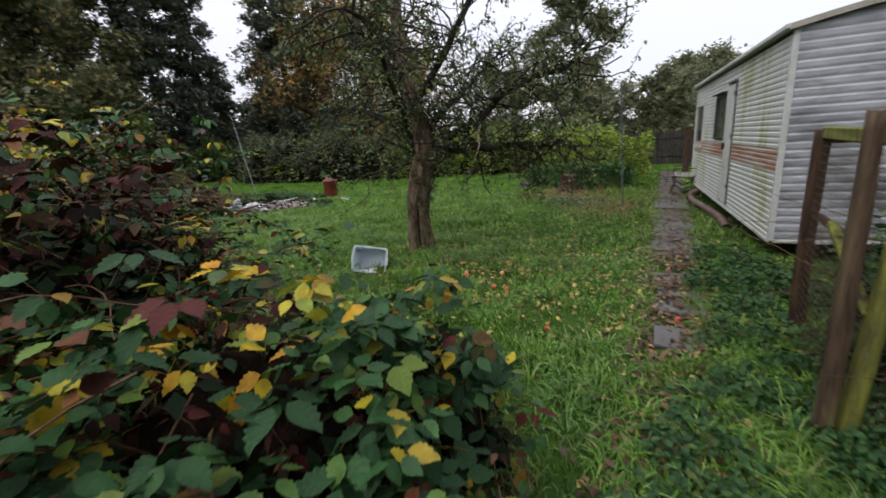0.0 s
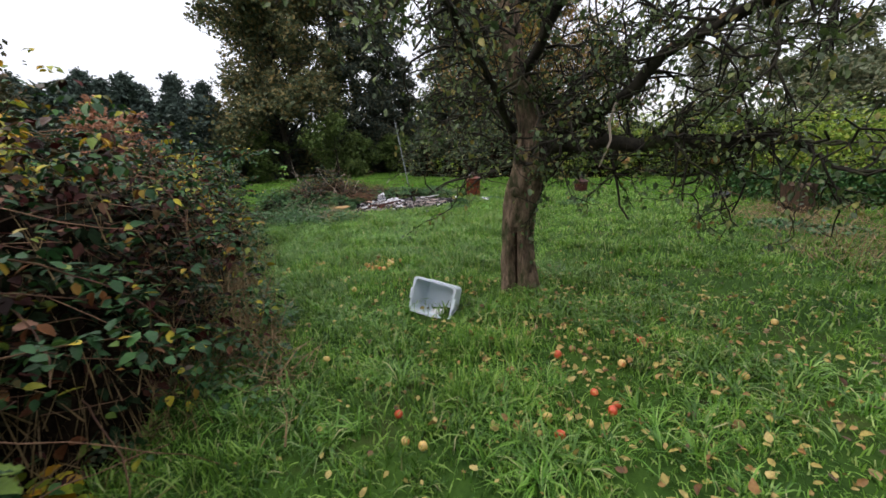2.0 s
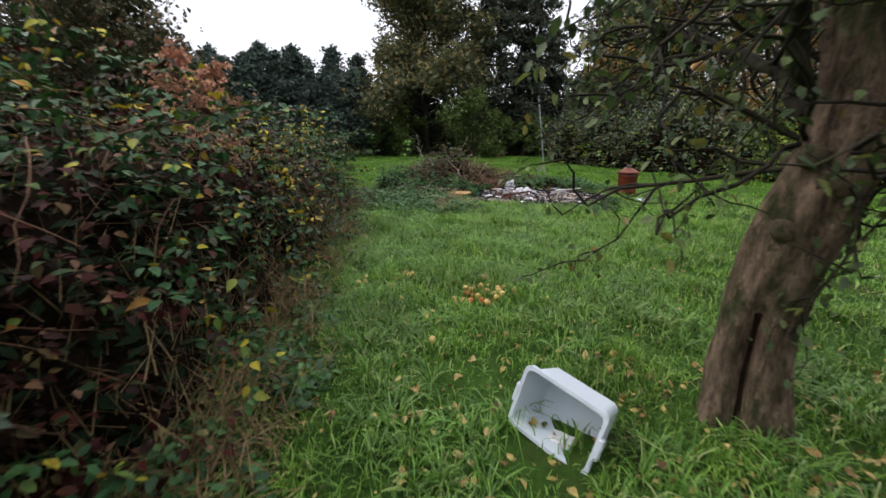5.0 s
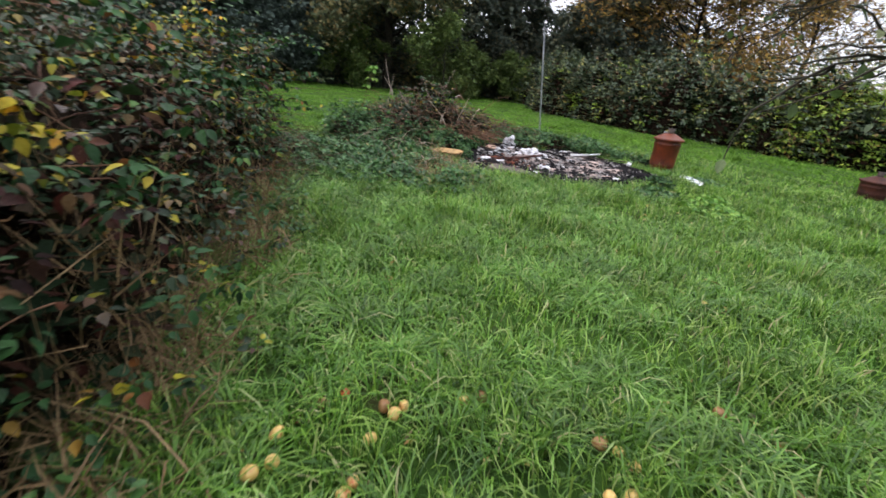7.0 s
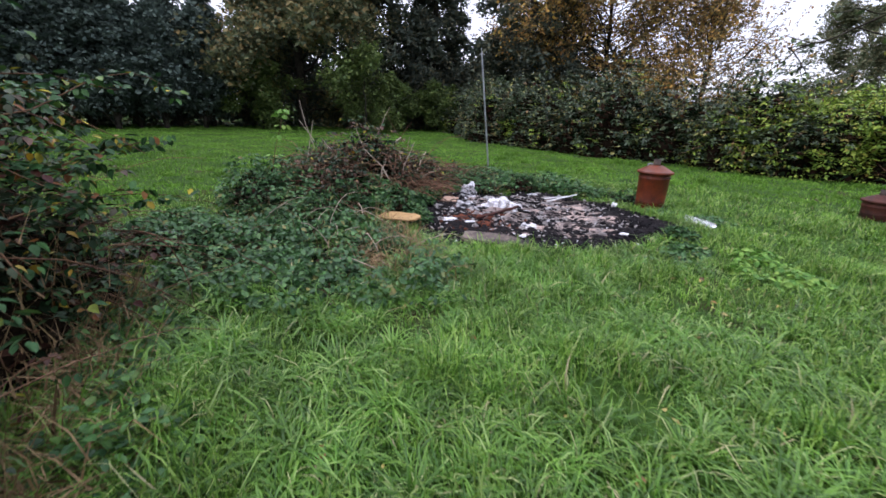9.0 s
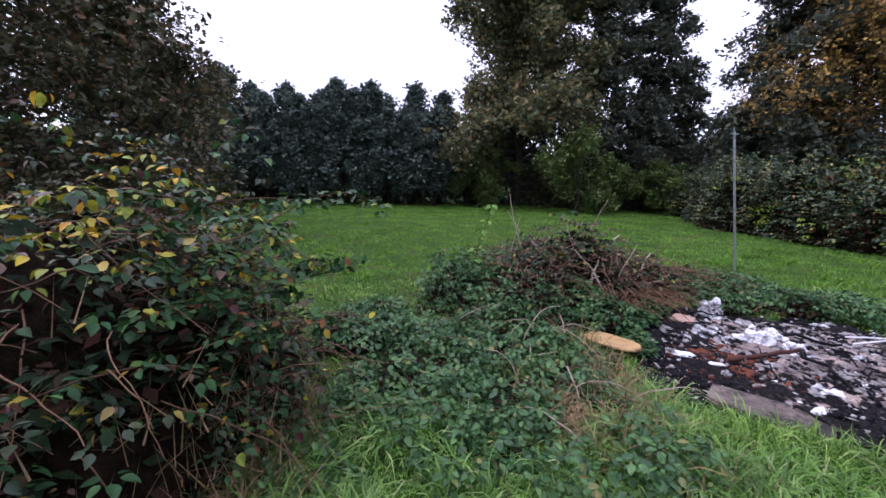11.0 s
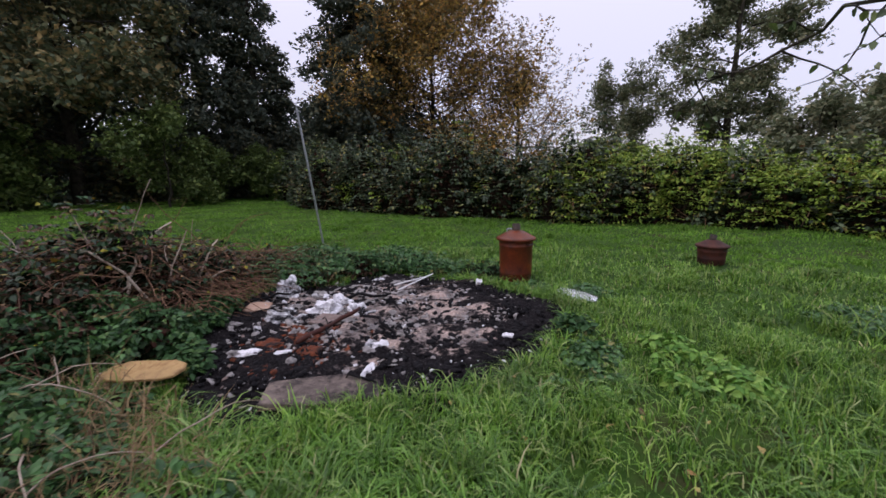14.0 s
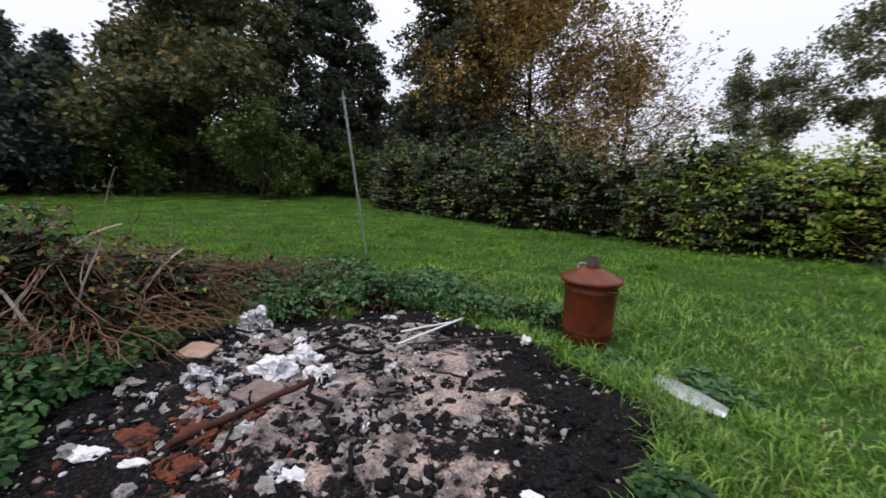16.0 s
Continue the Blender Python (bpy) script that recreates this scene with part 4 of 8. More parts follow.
def duct():
    t = tagged(new("drain_hose"), "thick brown ribbed plastic duct on the ground beside the caravan", "hose")
    t.matrix_world = pose(1.25, 7.9, float(gz(1.25, 7.9)) + 0.08)
    ctrl = [Vector(p) for p in ((0.12, -0.55, 0.0), (0.08, 0.1, 0.0), (-0.02, 0.75, 0.0), (-0.16, 1.35, 0.01), (-0.30, 1.95, 0.02), (-0.34, 2.35, 0.07), (-0.22, 2.7, 0.10))]
    segs = []
    n = 110
    from_pts = []
    for i in range(n + 1):
        u = i / n * (len(ctrl) - 1)
        k = min(int(u), len(ctrl) - 2)
        f = u - k
        p0, p1, p2, p3 = ctrl[max(k - 1, 0)], ctrl[k], ctrl[k + 1], ctrl[min(k + 2, len(ctrl) - 1)]
        from_pts.append(0.5 * ((2 * p1) + (p2 - p0) * f + (2 * p0 - 5 * p1 + 4 * p2 - p3) * f * f + (3 * p1 - p0 - 3 * p2 + p3) * f ** 3))
    for i in range(n):
        ra = 0.066 if i % 2 else 0.057
        rb = 0.057 if i % 2 else 0.066
        segs.append((from_pts[i], from_pts[i + 1], ra, rb))
    mesh_ob("hose_wall", [tube_arrays(segs, 14)], M["duct"], t)
    return t


# ---- old pen of posts and mesh by the caravan ----
def rough_post(name, w, d, h, material, parent, label, seed, m, taper=0.85):
    """A split, weathered post: a squared section with worn, wavy faces and a ragged top."""
    bm = bmesh.new()
    n, sides = 26, 16
    rings = []
    for i in range(n + 1):
        z = -0.1 + (h + 0.1) * i / n
        ring = []
        for k in range(sides):
            a = 2 * math.pi * k / sides + 0.2
            q = (abs(math.cos(a)) ** 5 + abs(math.sin(a)) ** 5) ** -0.2
            wob = 1 + 0.13 * noise.noise(Vector((math.cos(a) * 1.5, math.sin(a) * 1.5 + seed, z * 2.2))) + 0.09 * noise.noise(Vector((math.cos(a) * 6, math.sin(a) * 6, z * 1.2 + seed)))
            f = wob * q * (1 - (1 - taper) * i / n)
            lean = 0.012 * math.sin(z * 2.3 + seed)
            ring.append(bm.verts.new(m @ Vector((w * f * math.cos(a) + lean, d * f * math.sin(a), z + (0.03 * noise.noise(Vector((math.cos(a) * 3, math.sin(a) * 3, seed))) if i == n else 0)))))
        rings.append(ring)
    for a, b in zip(rings, rings[1:]):
        for k in range(sides):
            bm.faces.new((a[k], a[(k + 1) % sides], b[(k + 1) % sides], b[k]))
    bm.faces.new(rings[-1])
    bm.faces.new(rings[0][::-1])
    return part(name, bm, material, parent, label, True)


def pen():
    t = thing("animal_pen", 1.50, 2.70, label="collapsing animal pen of mossy posts and rusty mesh beside the path", category="pen")
    rough_post("post", 0.032, 0.045, 1.50, M["post_wood"], t, "split weathered post", 1, pose(-0.02, 0.01, 0, 0, 0.5, 12))
    rough_post("post", 0.036, 0.042, 1.46, M["post_mossy"], t, "green mossy post", 2, pose(0.07, 0.04, 0, 0, 4, 8))
    rough_post("post", 0.044, 0.044, 1.42, M["wood_dark"], t, "rotting dark post with green moss", 3, pose(0.09, 1.25, 0, 1, -1, 20))
    slab_part("post", (-0.05, 0.05, -0.05, 0.05, -0.1, 1.45), M["post_mossy"], t, "", 0.012, 0.014, 4, m=pose(1.25, 0.02, 0, 2, 1, 5))
    slab_part("post", (-0.05, 0.05, -0.05, 0.05, -0.1, 1.42), M["wood_dark"], t, "", 0.012, 0.014, 5, m=pose(1.25, 1.3, 0, -2, 1, 5))
    slab_part("rail", (-0.03, 0.03, 0.05, 1.24, 1.37, 1.44), M["post_mossy"], t, "mossy top rail", 0.01, 0.01, 6, m=pose(0.03, 0, 0, 0, 0, -3))
    slab_part("rail", (0.1, 1.25, -0.02, 0.05, 1.38, 1.45), M["post_mossy"], t, "", 0.01, 0.01, 7)
    slab_part("rail", (0.1, 1.25, 1.25, 1.31, 1.34, 1.40), M["wood_dark"], t, "", 0.01, 0.01, 8)
    slab_part("rail", (0.0, 0.05, 0.1, 1.22, 0.9, 0.94), M["wood_dark"], t, "", 0.01, 0.01, 9, m=pose(0.03, 0, 0, -3, 0, -3))
    slab_part("brace", (-0.02, 0.02, 0, 0.55, 0, 0.03), M["post_mossy"], t, "mossy slanting brace", 0.006, 0.006, 10, m=pose(0.08, 0.05, 0.62, 38, 0, 10))
    segs = []
    for k in range(26):
        segs.append(((0.06, 0.06 + k * 0.046, 0.0), (0.07, 0.06 + k * 0.046 + 0.01, 1.36), 0.0016, 0.0016))
    for k in range(27):
        segs.append(((0.06, 0.05, 0.02 + k * 0.05), (0.07, 1.22, 0.03 + k * 0.05), 0.0016, 0.0016))
    for k in range(24):
        segs.append(((0.12 + k * 0.048, 0.03, 0.0), (0.12 + k * 0.048, 0.03, 1.38), 0.0016, 0.0016))
    for k in range(27):
        segs.append(((0.12, 0.03, 0.02 + k * 0.05), (1.24, 0.03, 0.03 + k * 0.05), 0.0016, 0.0016))
    mesh_ob("wire_mesh", [tube_arrays(segs, 3)], M["wire"], t, "rusty wire mesh between the posts", "stuff")
    return t


# ---- incinerator bins ----
def bin_thing(x, y, full, label, rz, tilt=0.0):
    t = thing("garden_incinerator", x, y, float(gz(x, y)) - 0.01, label, "incinerator bin", "garden incinerators", rz=rz, ry=tilt)
    m = M["rust"] if full else M["rust_dark"]
    h = 0.58 if full else 0.34
    bm = bmesh.new()
    prof = [(0.195, 0.03), (0.205, 0.05), (0.21, 0.12), (0.214, 0.13), (0.214, 0.14), (0.211, 0.15), (0.222, h - 0.1), (0.228, h - 0.09), (0.228, h - 0.075), (0.223, h - 0.065), (0.225, h - 0.01), (0.232, h), (0.225, h + 0.004), (0.215, h - 0.01)]
    lathe(bm, [(0.02, 0.03)] + prof, 40, 0.006, 3)
    part("drum", bm, m, t, "rusted steel drum with rolled rings", True)
    bm = bmesh.new()
    lathe(bm, [(0.256, h - 0.012), (0.262, h + 0.002), (0.258, h + 0.018), (0.235, h + 0.024), (0.15, h + 0.075), (0.085, h + 0.105), (0.06, h + 0.112), (0.05, h + 0.10)], 40, 0.004, 5)
    lid = part("lid", bm, m, t, "shallow domed rusty lid", True)
    bm = bmesh.new()
    lathe(bm, [(0.052, h + 0.095), (0.053, h + 0.195), (0.049, h + 0.195), (0.047, h + 0.09)], 24)
    part("chimney", bm, M["soot_steel"], lid, "short sooty chimney collar", True)
    if not full:
        t.matrix_world = t.matrix_world @ Matrix.Scale(0.88, 4)
    # handles: bent rod loops
    a = 2.2
    for side, zz, mm in ((1, h - 0.045, "galv"), (-1, h - 0.045, "soot_steel")):
        segs = []
        pts = [(0.222, -0.055, zz), (0.262, -0.05, zz - 0.005), (0.268, 0, zz - 0.006), (0.262, 0.05, zz - 0.005), (0.222, 0.055, zz)]
        for p, q in zip(pts, pts[1:]):
            segs.append(((side * p[0], p[1], p[2]), (side * q[0], q[1], q[2]), 0.007, 0.007))
        mesh_ob("handle", [tube_arrays(segs, 8)], M[mm], t, "bent rod handle")
    if full:
        segs = []
        pts = [(0.11, -0.05, h + 0.075), (0.125, -0.045, h + 0.11), (0.135, 0.0, h + 0.118), (0.125, 0.045, h + 0.11), (0.11, 0.05, h + 0.075)]
        for p, q in zip(pts, pts[1:]):
            segs.append((p, q, 0.010, 0.010))
        mesh_ob("lid_handle", [tube_arrays(segs, 8)], M["galv"], lid, "small bright lid handle")
    for k in range(3):
        ang = 2 * math.pi * k / 3 + 0.5
        slab_part("leg", (-0.015, 0.015, -0.004, 0.004, -0.03, 0.06), m, t, "", 0.001, m=pose(0.2 * math.cos(ang), 0.2 * math.sin(ang), 0.0, 0, 0, math.degrees(ang) + 90))
    # air holes round the foot
    for k in range(14):
        ang = 2 * math.pi * k / 14
        bm = bmesh.new()
        c = Vector((0.2135 * math.cos(ang), 0.2135 * math.sin(ang), 0.085))
        bmesh.ops.create_circle(bm, cap_ends=True, radius=0.012, segments=10, matrix=Matrix.Translation(c) @ Euler((0, math.pi / 2, ang)).to_matrix().to_4x4())
        part("air_hole", bm, M["under"], t)
    return t


# ---- storage box ----
def storage_box():
    t = thing("storage_box", -2.47, 4.05, float(gz(-2.47, 4.05)) + 0.165, "translucent plastic storage box on its side with litter inside", "storage box", rz=28, rx=76, ry=0)
    t.matrix_world = t.matrix_world @ pose(0, 0, 0, 0, 0, -9)
    # open tub: x wide, y tall (its rim plane faces the walk), z deep
    bm = bmesh.new()
    A, B, D = 0.20, 0.148, 0.24
    def ring(a, b, z, rr=0.035, n=4):
        out = []
        for cx, cy, a0 in ((a - rr, b - rr, 0), (-a + rr, b - rr, 90), (-a + rr, -b + rr, 180), (a - rr, -b + rr, 270)):
            for k in range(n + 1):
                an = math.radians(a0 + 90 * k / n)
                out.append(bm.verts.new((cx + rr * math.cos(an), cy + rr * math.sin(an), z)))
        return out
    rings = [ring(A - 0.03, B - 0.025, -D + 0.004), ring(A - 0.02, B - 0.015, -D + 0.02), ring(A - 0.002, B - 0.002, -0.03), ring(A, B, -0.028), ring(A + 0.014, B + 0.014, -0.026), ring(A + 0.016, B + 0.016, 0.0), ring(A - 0.002, B - 0.002, 0.0), ring(A - 0.006, B - 0.006, -0.03), ring(A - 0.024, B - 0.019, -D + 0.022), ring(A - 0.034, B - 0.029, -D + 0.010)]
    for a, b in zip(rings, rings[1:]):
        for i in range(len(a)):
            bm.faces.new((a[i], a[(i + 1) % len(a)], b[(i + 1) % len(b)], b[i]))
    bm.faces.new(rings[0][::-1])
    bm.faces.new(rings[-1])
    part("tub", bm, M["box_plastic"], t, "frosted tub with a thick rim")
    for s in (-1, 1):
        slab_part("clip", (s * 0.218 - 0.012, s * 0.218 + 0.012, -0.05, 0.05, -0.03, 0.004), M["box_plastic"], t, "", 0.004)
    return t


def litter_in_box():
    bm = bmesh.new()
    box(bm, -0.06, 0.06, -0.04, 0.04, 0, 0.03, bevel=0.012, jitter=0.012, seed=4)
    ob = part("crumpled_wrapper", bm, M["white_melt"], None, "crumpled white plastic wrapper inside the storage box")
    ob.matrix_world = pose(-2.50, 4.12, float(gz(-2.50, 4.12)) - 0.005, 8, 0, 30)
    tagged(ob, category="litter")


# ---- apples ----
def apple_mesh(name, material, seed):
    bm = bmesh.new()
    prof = []
    for k in range(13):
        a = math.pi * k / 12
        rad = math.sin(a) * (1 - 0.06 * math.cos(a))
        z = math.cos(a) * 0.86
        z -= 0.16 * math.exp(-(rad / 0.35) ** 2) * (1 if z > 0 else -0.5)
        prof.append((max(rad, 0.004) * 0.036, z * 0.036))
    lathe(bm, prof, 16, 0.02, seed)
    stem = bmesh.ops.create_cone(bm, cap_ends=True, segments=5, radius1=0.0016, radius2=0.002, depth=0.014, matrix=Matrix.Translation((0.001, 0, 0.030)))
    me = bpy.data.meshes.new(name)
    bmesh.ops.recalc_face_normals(bm, faces=bm.faces)
    bm.to_mesh(me)
    bm.free()
    me.polygons.foreach_set("use_smooth", np.ones(len(me.polygons), dtype=bool))
    me.materials.append(material)
    return me


APPLES = {"yellow": apple_mesh("apple", M["apple_yellow"], 1), "red": apple_mesh("apple", M["apple_red"], 2), "rotten": apple_mesh("apple", M["apple_rotten"], 3)}
APPLE_LABEL = {"yellow": "fallen yellow apple with an orange blush lying in the grass", "red": "fallen red apple lying in the grass", "rotten": "brown rotting windfall apple lying in the grass"}


def apples():
    r = random.Random(12)
    yellow = ((-0.86, 3.5), (-0.78, 3.56), (-0.83, 3.69), (-0.67, 3.83), (-1.16, 3.0), (-1.07, 3.05), (-1.33, 4.66), (-1.55, 5.0), (-1.37, 4.69), (-2.31, 3.0), (-2.88, 3.28), (-5.0, 3.46), (-5.11, 3.48), (-5.0, 3.8), (-5.12, 3.97), (-4.85, 3.71), (-5.07, 4.22),
              (-4.64, 4.67), (-4.57, 4.68), (-4.40, 4.69), (-4.33, 4.61), (-4.29, 4.55), (-4.45, 4.38), (-4.35, 4.50), (-4.32, 4.17), (-4.0, 4.93), (-4.27, 4.74), (-4.44, 3.72), (-4.97, 3.39), (-4.81, 3.67), (-5.09, 3.92), (-4.50, 4.50), (-4.48, 4.58), (-4.38, 4.62), (-4.24, 4.60), (-4.18, 4.52), (-4.27, 4.38), (-4.10, 4.40), (-4.52, 4.35), (-1.9, 4.1), (-0.9, 4.5), (-3.57, 3.77), (-2.9, 4.7), (-3.05, 4.85), (-0.35, 4.9), (-1.7, 5.9), (-0.5, 5.9))
    red = ((-4.38, 4.50), (-4.40, 4.32), (-4.24, 4.22), (-4.46, 4.42), (-4.31, 4.44), (-4.19, 4.28), (-4.16, 4.38), (-4.22, 4.14), (-4.33, 4.35), (-0.70, 3.63), (-0.68, 4.09), (-0.83, 4.1), (-1.23, 4.26), (-0.04, 3.36), (0.86, 3.85), (-0.66, 4.02), (-1.0, 4.9), (-1.37, 3.08), (-5.26, 3.75), (-1.1, 5.4))
    rotten = ((-1.22, 4.4), (-1.56, 4.31), (-5.23, 3.66), (-5.14, 3.89), (-5.06, 4.3), (-4.69, 4.62), (-1.3, 3.88), (-1.0, 3.9), (-0.2, 4.4), (-2.75, 4.85), (-3.5, 4.3), (-4.65, 5.25), (-0.3, 5.3))
    for kind, spots in (("yellow", yellow), ("red", red), ("rotten", rotten)):
        for x, y in spots:
            ob = new("apple", APPLES[kind])
            sc = r.uniform(0.64, 0.88)
            ob.matrix_world = pose(x, y, float(gz(x, y)) + (0.060 if x < -3 else 0.030) * sc, r.uniform(0, 180), r.uniform(-40, 40), r.uniform(0, 360)) @ Matrix.Scale(sc, 4)
            tagged(ob, APPLE_LABEL[kind], "apple", "windfall apples in the grass")


# ---- fire patch ----
def fire_patch():
    r = np.random.default_rng(21)
    cx, cy = -9.85, 8.05
    n_a, n_r = 160, 40
    poly = np.array(BURN)
    vs = []
    def edge(a):
        # distance to the outline along a ray
        d = np.array([math.cos(a), math.sin(a)])
        best = 1.0
        for p, q in zip(poly, np.roll(poly, -1, 0)):
            e = q - p
            den = d[0] * e[1] - d[1] * e[0]
            if abs(den) < 1e-9:
                continue
            w = p - np.array([cx, cy])
            s = (w[0] * e[1] - w[1] * e[0]) / den
            u = (w[0] * d[1] - w[1] * d[0]) / den
            if s > 0 and 0 <= u <= 1:
                best = s
        return best
    V = [(cx, cy)]
    for i in range(n_a):
        a = 2 * math.pi * i / n_a
        R = edge(a) * (1.04 + 0.05 * math.sin(9 * a) + 0.04 * math.sin(23 * a + 1))
        for k in range(1, n_r + 1):
            V.append((cx + math.cos(a) * R * k / n_r, cy + math.sin(a) * R * k / n_r))
    V = np.array(V)
    base = gz(V[:, 0], V[:, 1])
    kk = np.concatenate(([0], np.tile(np.arange(1, n_r + 1), n_a))) / n_r
    lump = np.array([noise.noise(Vector((x * 3.1, y * 3.1, 0))) * 0.5 + noise.noise(Vector((x * 9, y * 9, 3))) * 0.35 + noise.noise(Vector((x * 22, y * 22, 7))) * 0.2 for x, y in V])
    z = base + 0.008 + (1 - kk ** 6) * (0.035 + 0.075 * lump)
    z = np.where(kk >= 0.999, base - 0.02, z)
    v = np.column_stack((V, z))
    f, s = [], []
    for i in range(n_a):
        j = (i + 1) % n_a
        f += [0, 1 + i * n_r, 1 + j * n_r]; s.append(3)
        for k in range(n_r - 1):
            f += [1 + i * n_r + k, 1 + i * n_r + k + 1, 1 + j * n_r + k + 1, 1 + j * n_r + k]; s.append(4)
    ob = mesh_ob("fire_bed", [(v, np.array(f), np.array(s))], M["ash"], None, "burnt-out bonfire bed of pale ash and black char in the lawn")
    # charred rim takes its own material
    ob.data.materials.append(M["char"])
    mid = np.zeros(len(s), dtype=np.int32)
    cent = np.zeros((len(s), 2)); off = 0
    fa = np.array(f)
    for q, c in enumerate(s):
        cent[q] = V[fa[off:off + c]].mean(0); off += c
    rel = np.hypot(cent[:, 0] - cx, cent[:, 1] - cy)
    wob = np.array([noise.noise(Vector((x * 2.2, y * 2.2, 11))) + 0.5 * noise.noise(Vector((x * 7, y * 7, 2))) for x, y in cent])
    k_of = np.concatenate([[0] + list(range(1, n_r)) for _ in range(n_a)]) / n_r
    east = (cent[:, 0] > -9.0).astype(float) * 0.16 + ((cent[:, 1] < 7.0) & (cent[:, 0] < -9.4)) * 0.30
    mid[(k_of + 0.28 * wob + 0.4 * east) > 0.97] = 1
    ob.data.polygons.foreach_set("material_index", mid)
    smooth(ob)
    tagged(ob, category="bonfire ash", kind="structure")
    return ob


def lumps(name, seed, n, area, size, material, label, category, flat=0.5, kind="stuff"):
    """Loose broken lumps strewn over the fire bed."""
    r = np.random.default_rng(seed)
    x, y = r.normal(area[0], area[2], n), r.normal(area[1], area[3], n)
    keep = inside(x, y, BURN) & (np.array([noise.noise(Vector((a * 2.4, b * 2.4, seed))) + 0.6 * noise.noise(Vector((a * 7, b * 7, seed))) for a, b in zip(x, y)]) > -0.08)
    x, y = x[keep], y[keep]
    n = len(x)
    ico = bmesh.new()
    bmesh.ops.create_icosphere(ico, subdivisions=1, radius=1.0)
    v = np.array([p.co[:] for p in ico.verts]); f = [tuple(q.index for q in fc.verts) for fc in ico.faces]
    ico.free()
    out = []
    for k in range(5):
        vv = v * r.uniform(0.35, 1.35, (len(v), 1)) * np.array([1, r.uniform(0.5, 0.9), flat])
        sel = np.arange(n) % 5 == k
        m = sel.sum()
        s = size[0] + (size[1] - size[0]) * r.uniform(0, 1, m) ** 2.5
        pos = np.stack((x[sel], y[sel], gz(x[sel], y[sel]) + 0.035 + s * flat * 0.3), 1)
        out.append(stamp((vv, f), turns(r.uniform(0, 6.28, m), r.normal(0, 0.3, m), r.normal(0, 0.3, m)), pos, s))
    return tagged(mesh_ob(name, out, material, None, label, kind), category=category)


def crumple(name, x, y, sx, sy, sz, material, label, category, seed, rz=0.0, z=0.03, group=""):
    """One crumpled sheet or melted lump."""
    bm = bmesh.new()
    bmesh.ops.create_icosphere(bm, subdivisions=4, radius=1.0)
    for v in bm.verts:
        p = v.co.copy()
        k = 1 + 0.7 * noise.noise(p * 1.3 + Vector((seed, 0, 0))) - 0.45 * abs(noise.noise(p * 2.6 + Vector((0, seed, 0)))) - 0.22 * abs(noise.noise(p * 6 + Vector((0, 0, seed))))
        v.co = Vector((p.x * sx * k, p.y * sy * k, p.z * sz * k * (0.5 if p.z < 0 else 1)))
    ob = part(name, bm, material, None, label)
    ob.matrix_world = pose(x, y, float(gz(x, y)) + z + sz * 0.4, 0, 0, rz)
    return tagged(ob, category=category, group=group)


def board(name, x, y, dims, material, label, category, rz=0, tilt=0, lean=0, z=0.05, seed=0, group="", corners=None):
    """A broken flat piece: an irregular outline with thickness."""
    r = random.Random(seed)
    w, d, h = dims
    pts = corners or [(-w / 2, -d / 2), (-w * 0.1, -d / 2 * r.uniform(0.8, 1.1)), (w / 2 * r.uniform(0.8, 1), -d / 2 * r.uniform(0.7, 1)), (w / 2, d * r.uniform(-0.1, 0.2)), (w / 2 * r.uniform(0.6, 0.9), d / 2), (-w * 0.2, d / 2 * r.uniform(0.85, 1.1)), (-w / 2 * r.uniform(0.8, 1), d / 2 * r.uniform(0.6, 0.9))]
    bm = bmesh.new()
    lo = [bm.verts.new((a, b, 0)) for a, b in pts]
    hi = [bm.verts.new((a + r.uniform(-0.004, 0.004), b + r.uniform(-0.004, 0.004), h)) for a, b in pts]
    bm.faces.new(lo[::-1])
    top = bm.faces.new(hi)
    for i in range(len(pts)):
        j = (i + 1) % len(pts)
        bm.faces.new((lo[i], lo[j], hi[j], hi[i]))
    bmesh.ops.bevel(bm, geom=list(top.edges), offset=min(h * 0.3, 0.006), segments=1, affect="EDGES")
    ob = part(name, bm, material, None, label)
    ob.matrix_world = pose(x, y, float(gz(x, y)) + z, tilt, lean, rz)
    return tagged(ob, category=category, group=group)


def stick(name, a, b, r0, r1, material, label, category, seed=0, bend=0.08, sides=7, group=""):
    r = np.random.default_rng(seed)
    a, b = np.array(a, float), np.array(b, float)
    n = 6
    pts = [a + (b - a) * i / n + (r.normal(0, bend, 3) * np.linalg.norm(b - a) * 0.15 if 0 < i < n else 0) for i in range(n + 1)]
    c = pts[0].copy()
    d = (b - a) / np.linalg.norm(b - a)
    u = np.cross(d, [0.1, 0.2, 0.97]); u /= np.linalg.norm(u)
    w = np.cross(d, u)
    bm = bmesh.new()
    rings = []
    for i, p in enumerate(pts):
        rad = (r0 + (r1 - r0) * i / n) * r.uniform(0.85, 1.15)
        rings.append([bm.verts.new(p - c + rad * (u * math.cos(6.2832 * k / sides) + w * math.sin(6.2832 * k / sides))) for k in range(sides)])
    for q, t_ in zip(rings, rings[1:]):
        for k in range(sides):
            bm.faces.new((q[k], q[(k + 1) % sides], t_[(k + 1) % sides], t_[k]))
    bm.faces.new(rings[0][::-1])
    bm.faces.new(rings[-1])
    ob = part(name, bm, material, None, label)
    ob.location = c
    smooth(ob)
    return tagged(ob, category=category, group=group)


def g(x, y, up=0.0):
    return (x, y, float(gz(x, y)) + up)


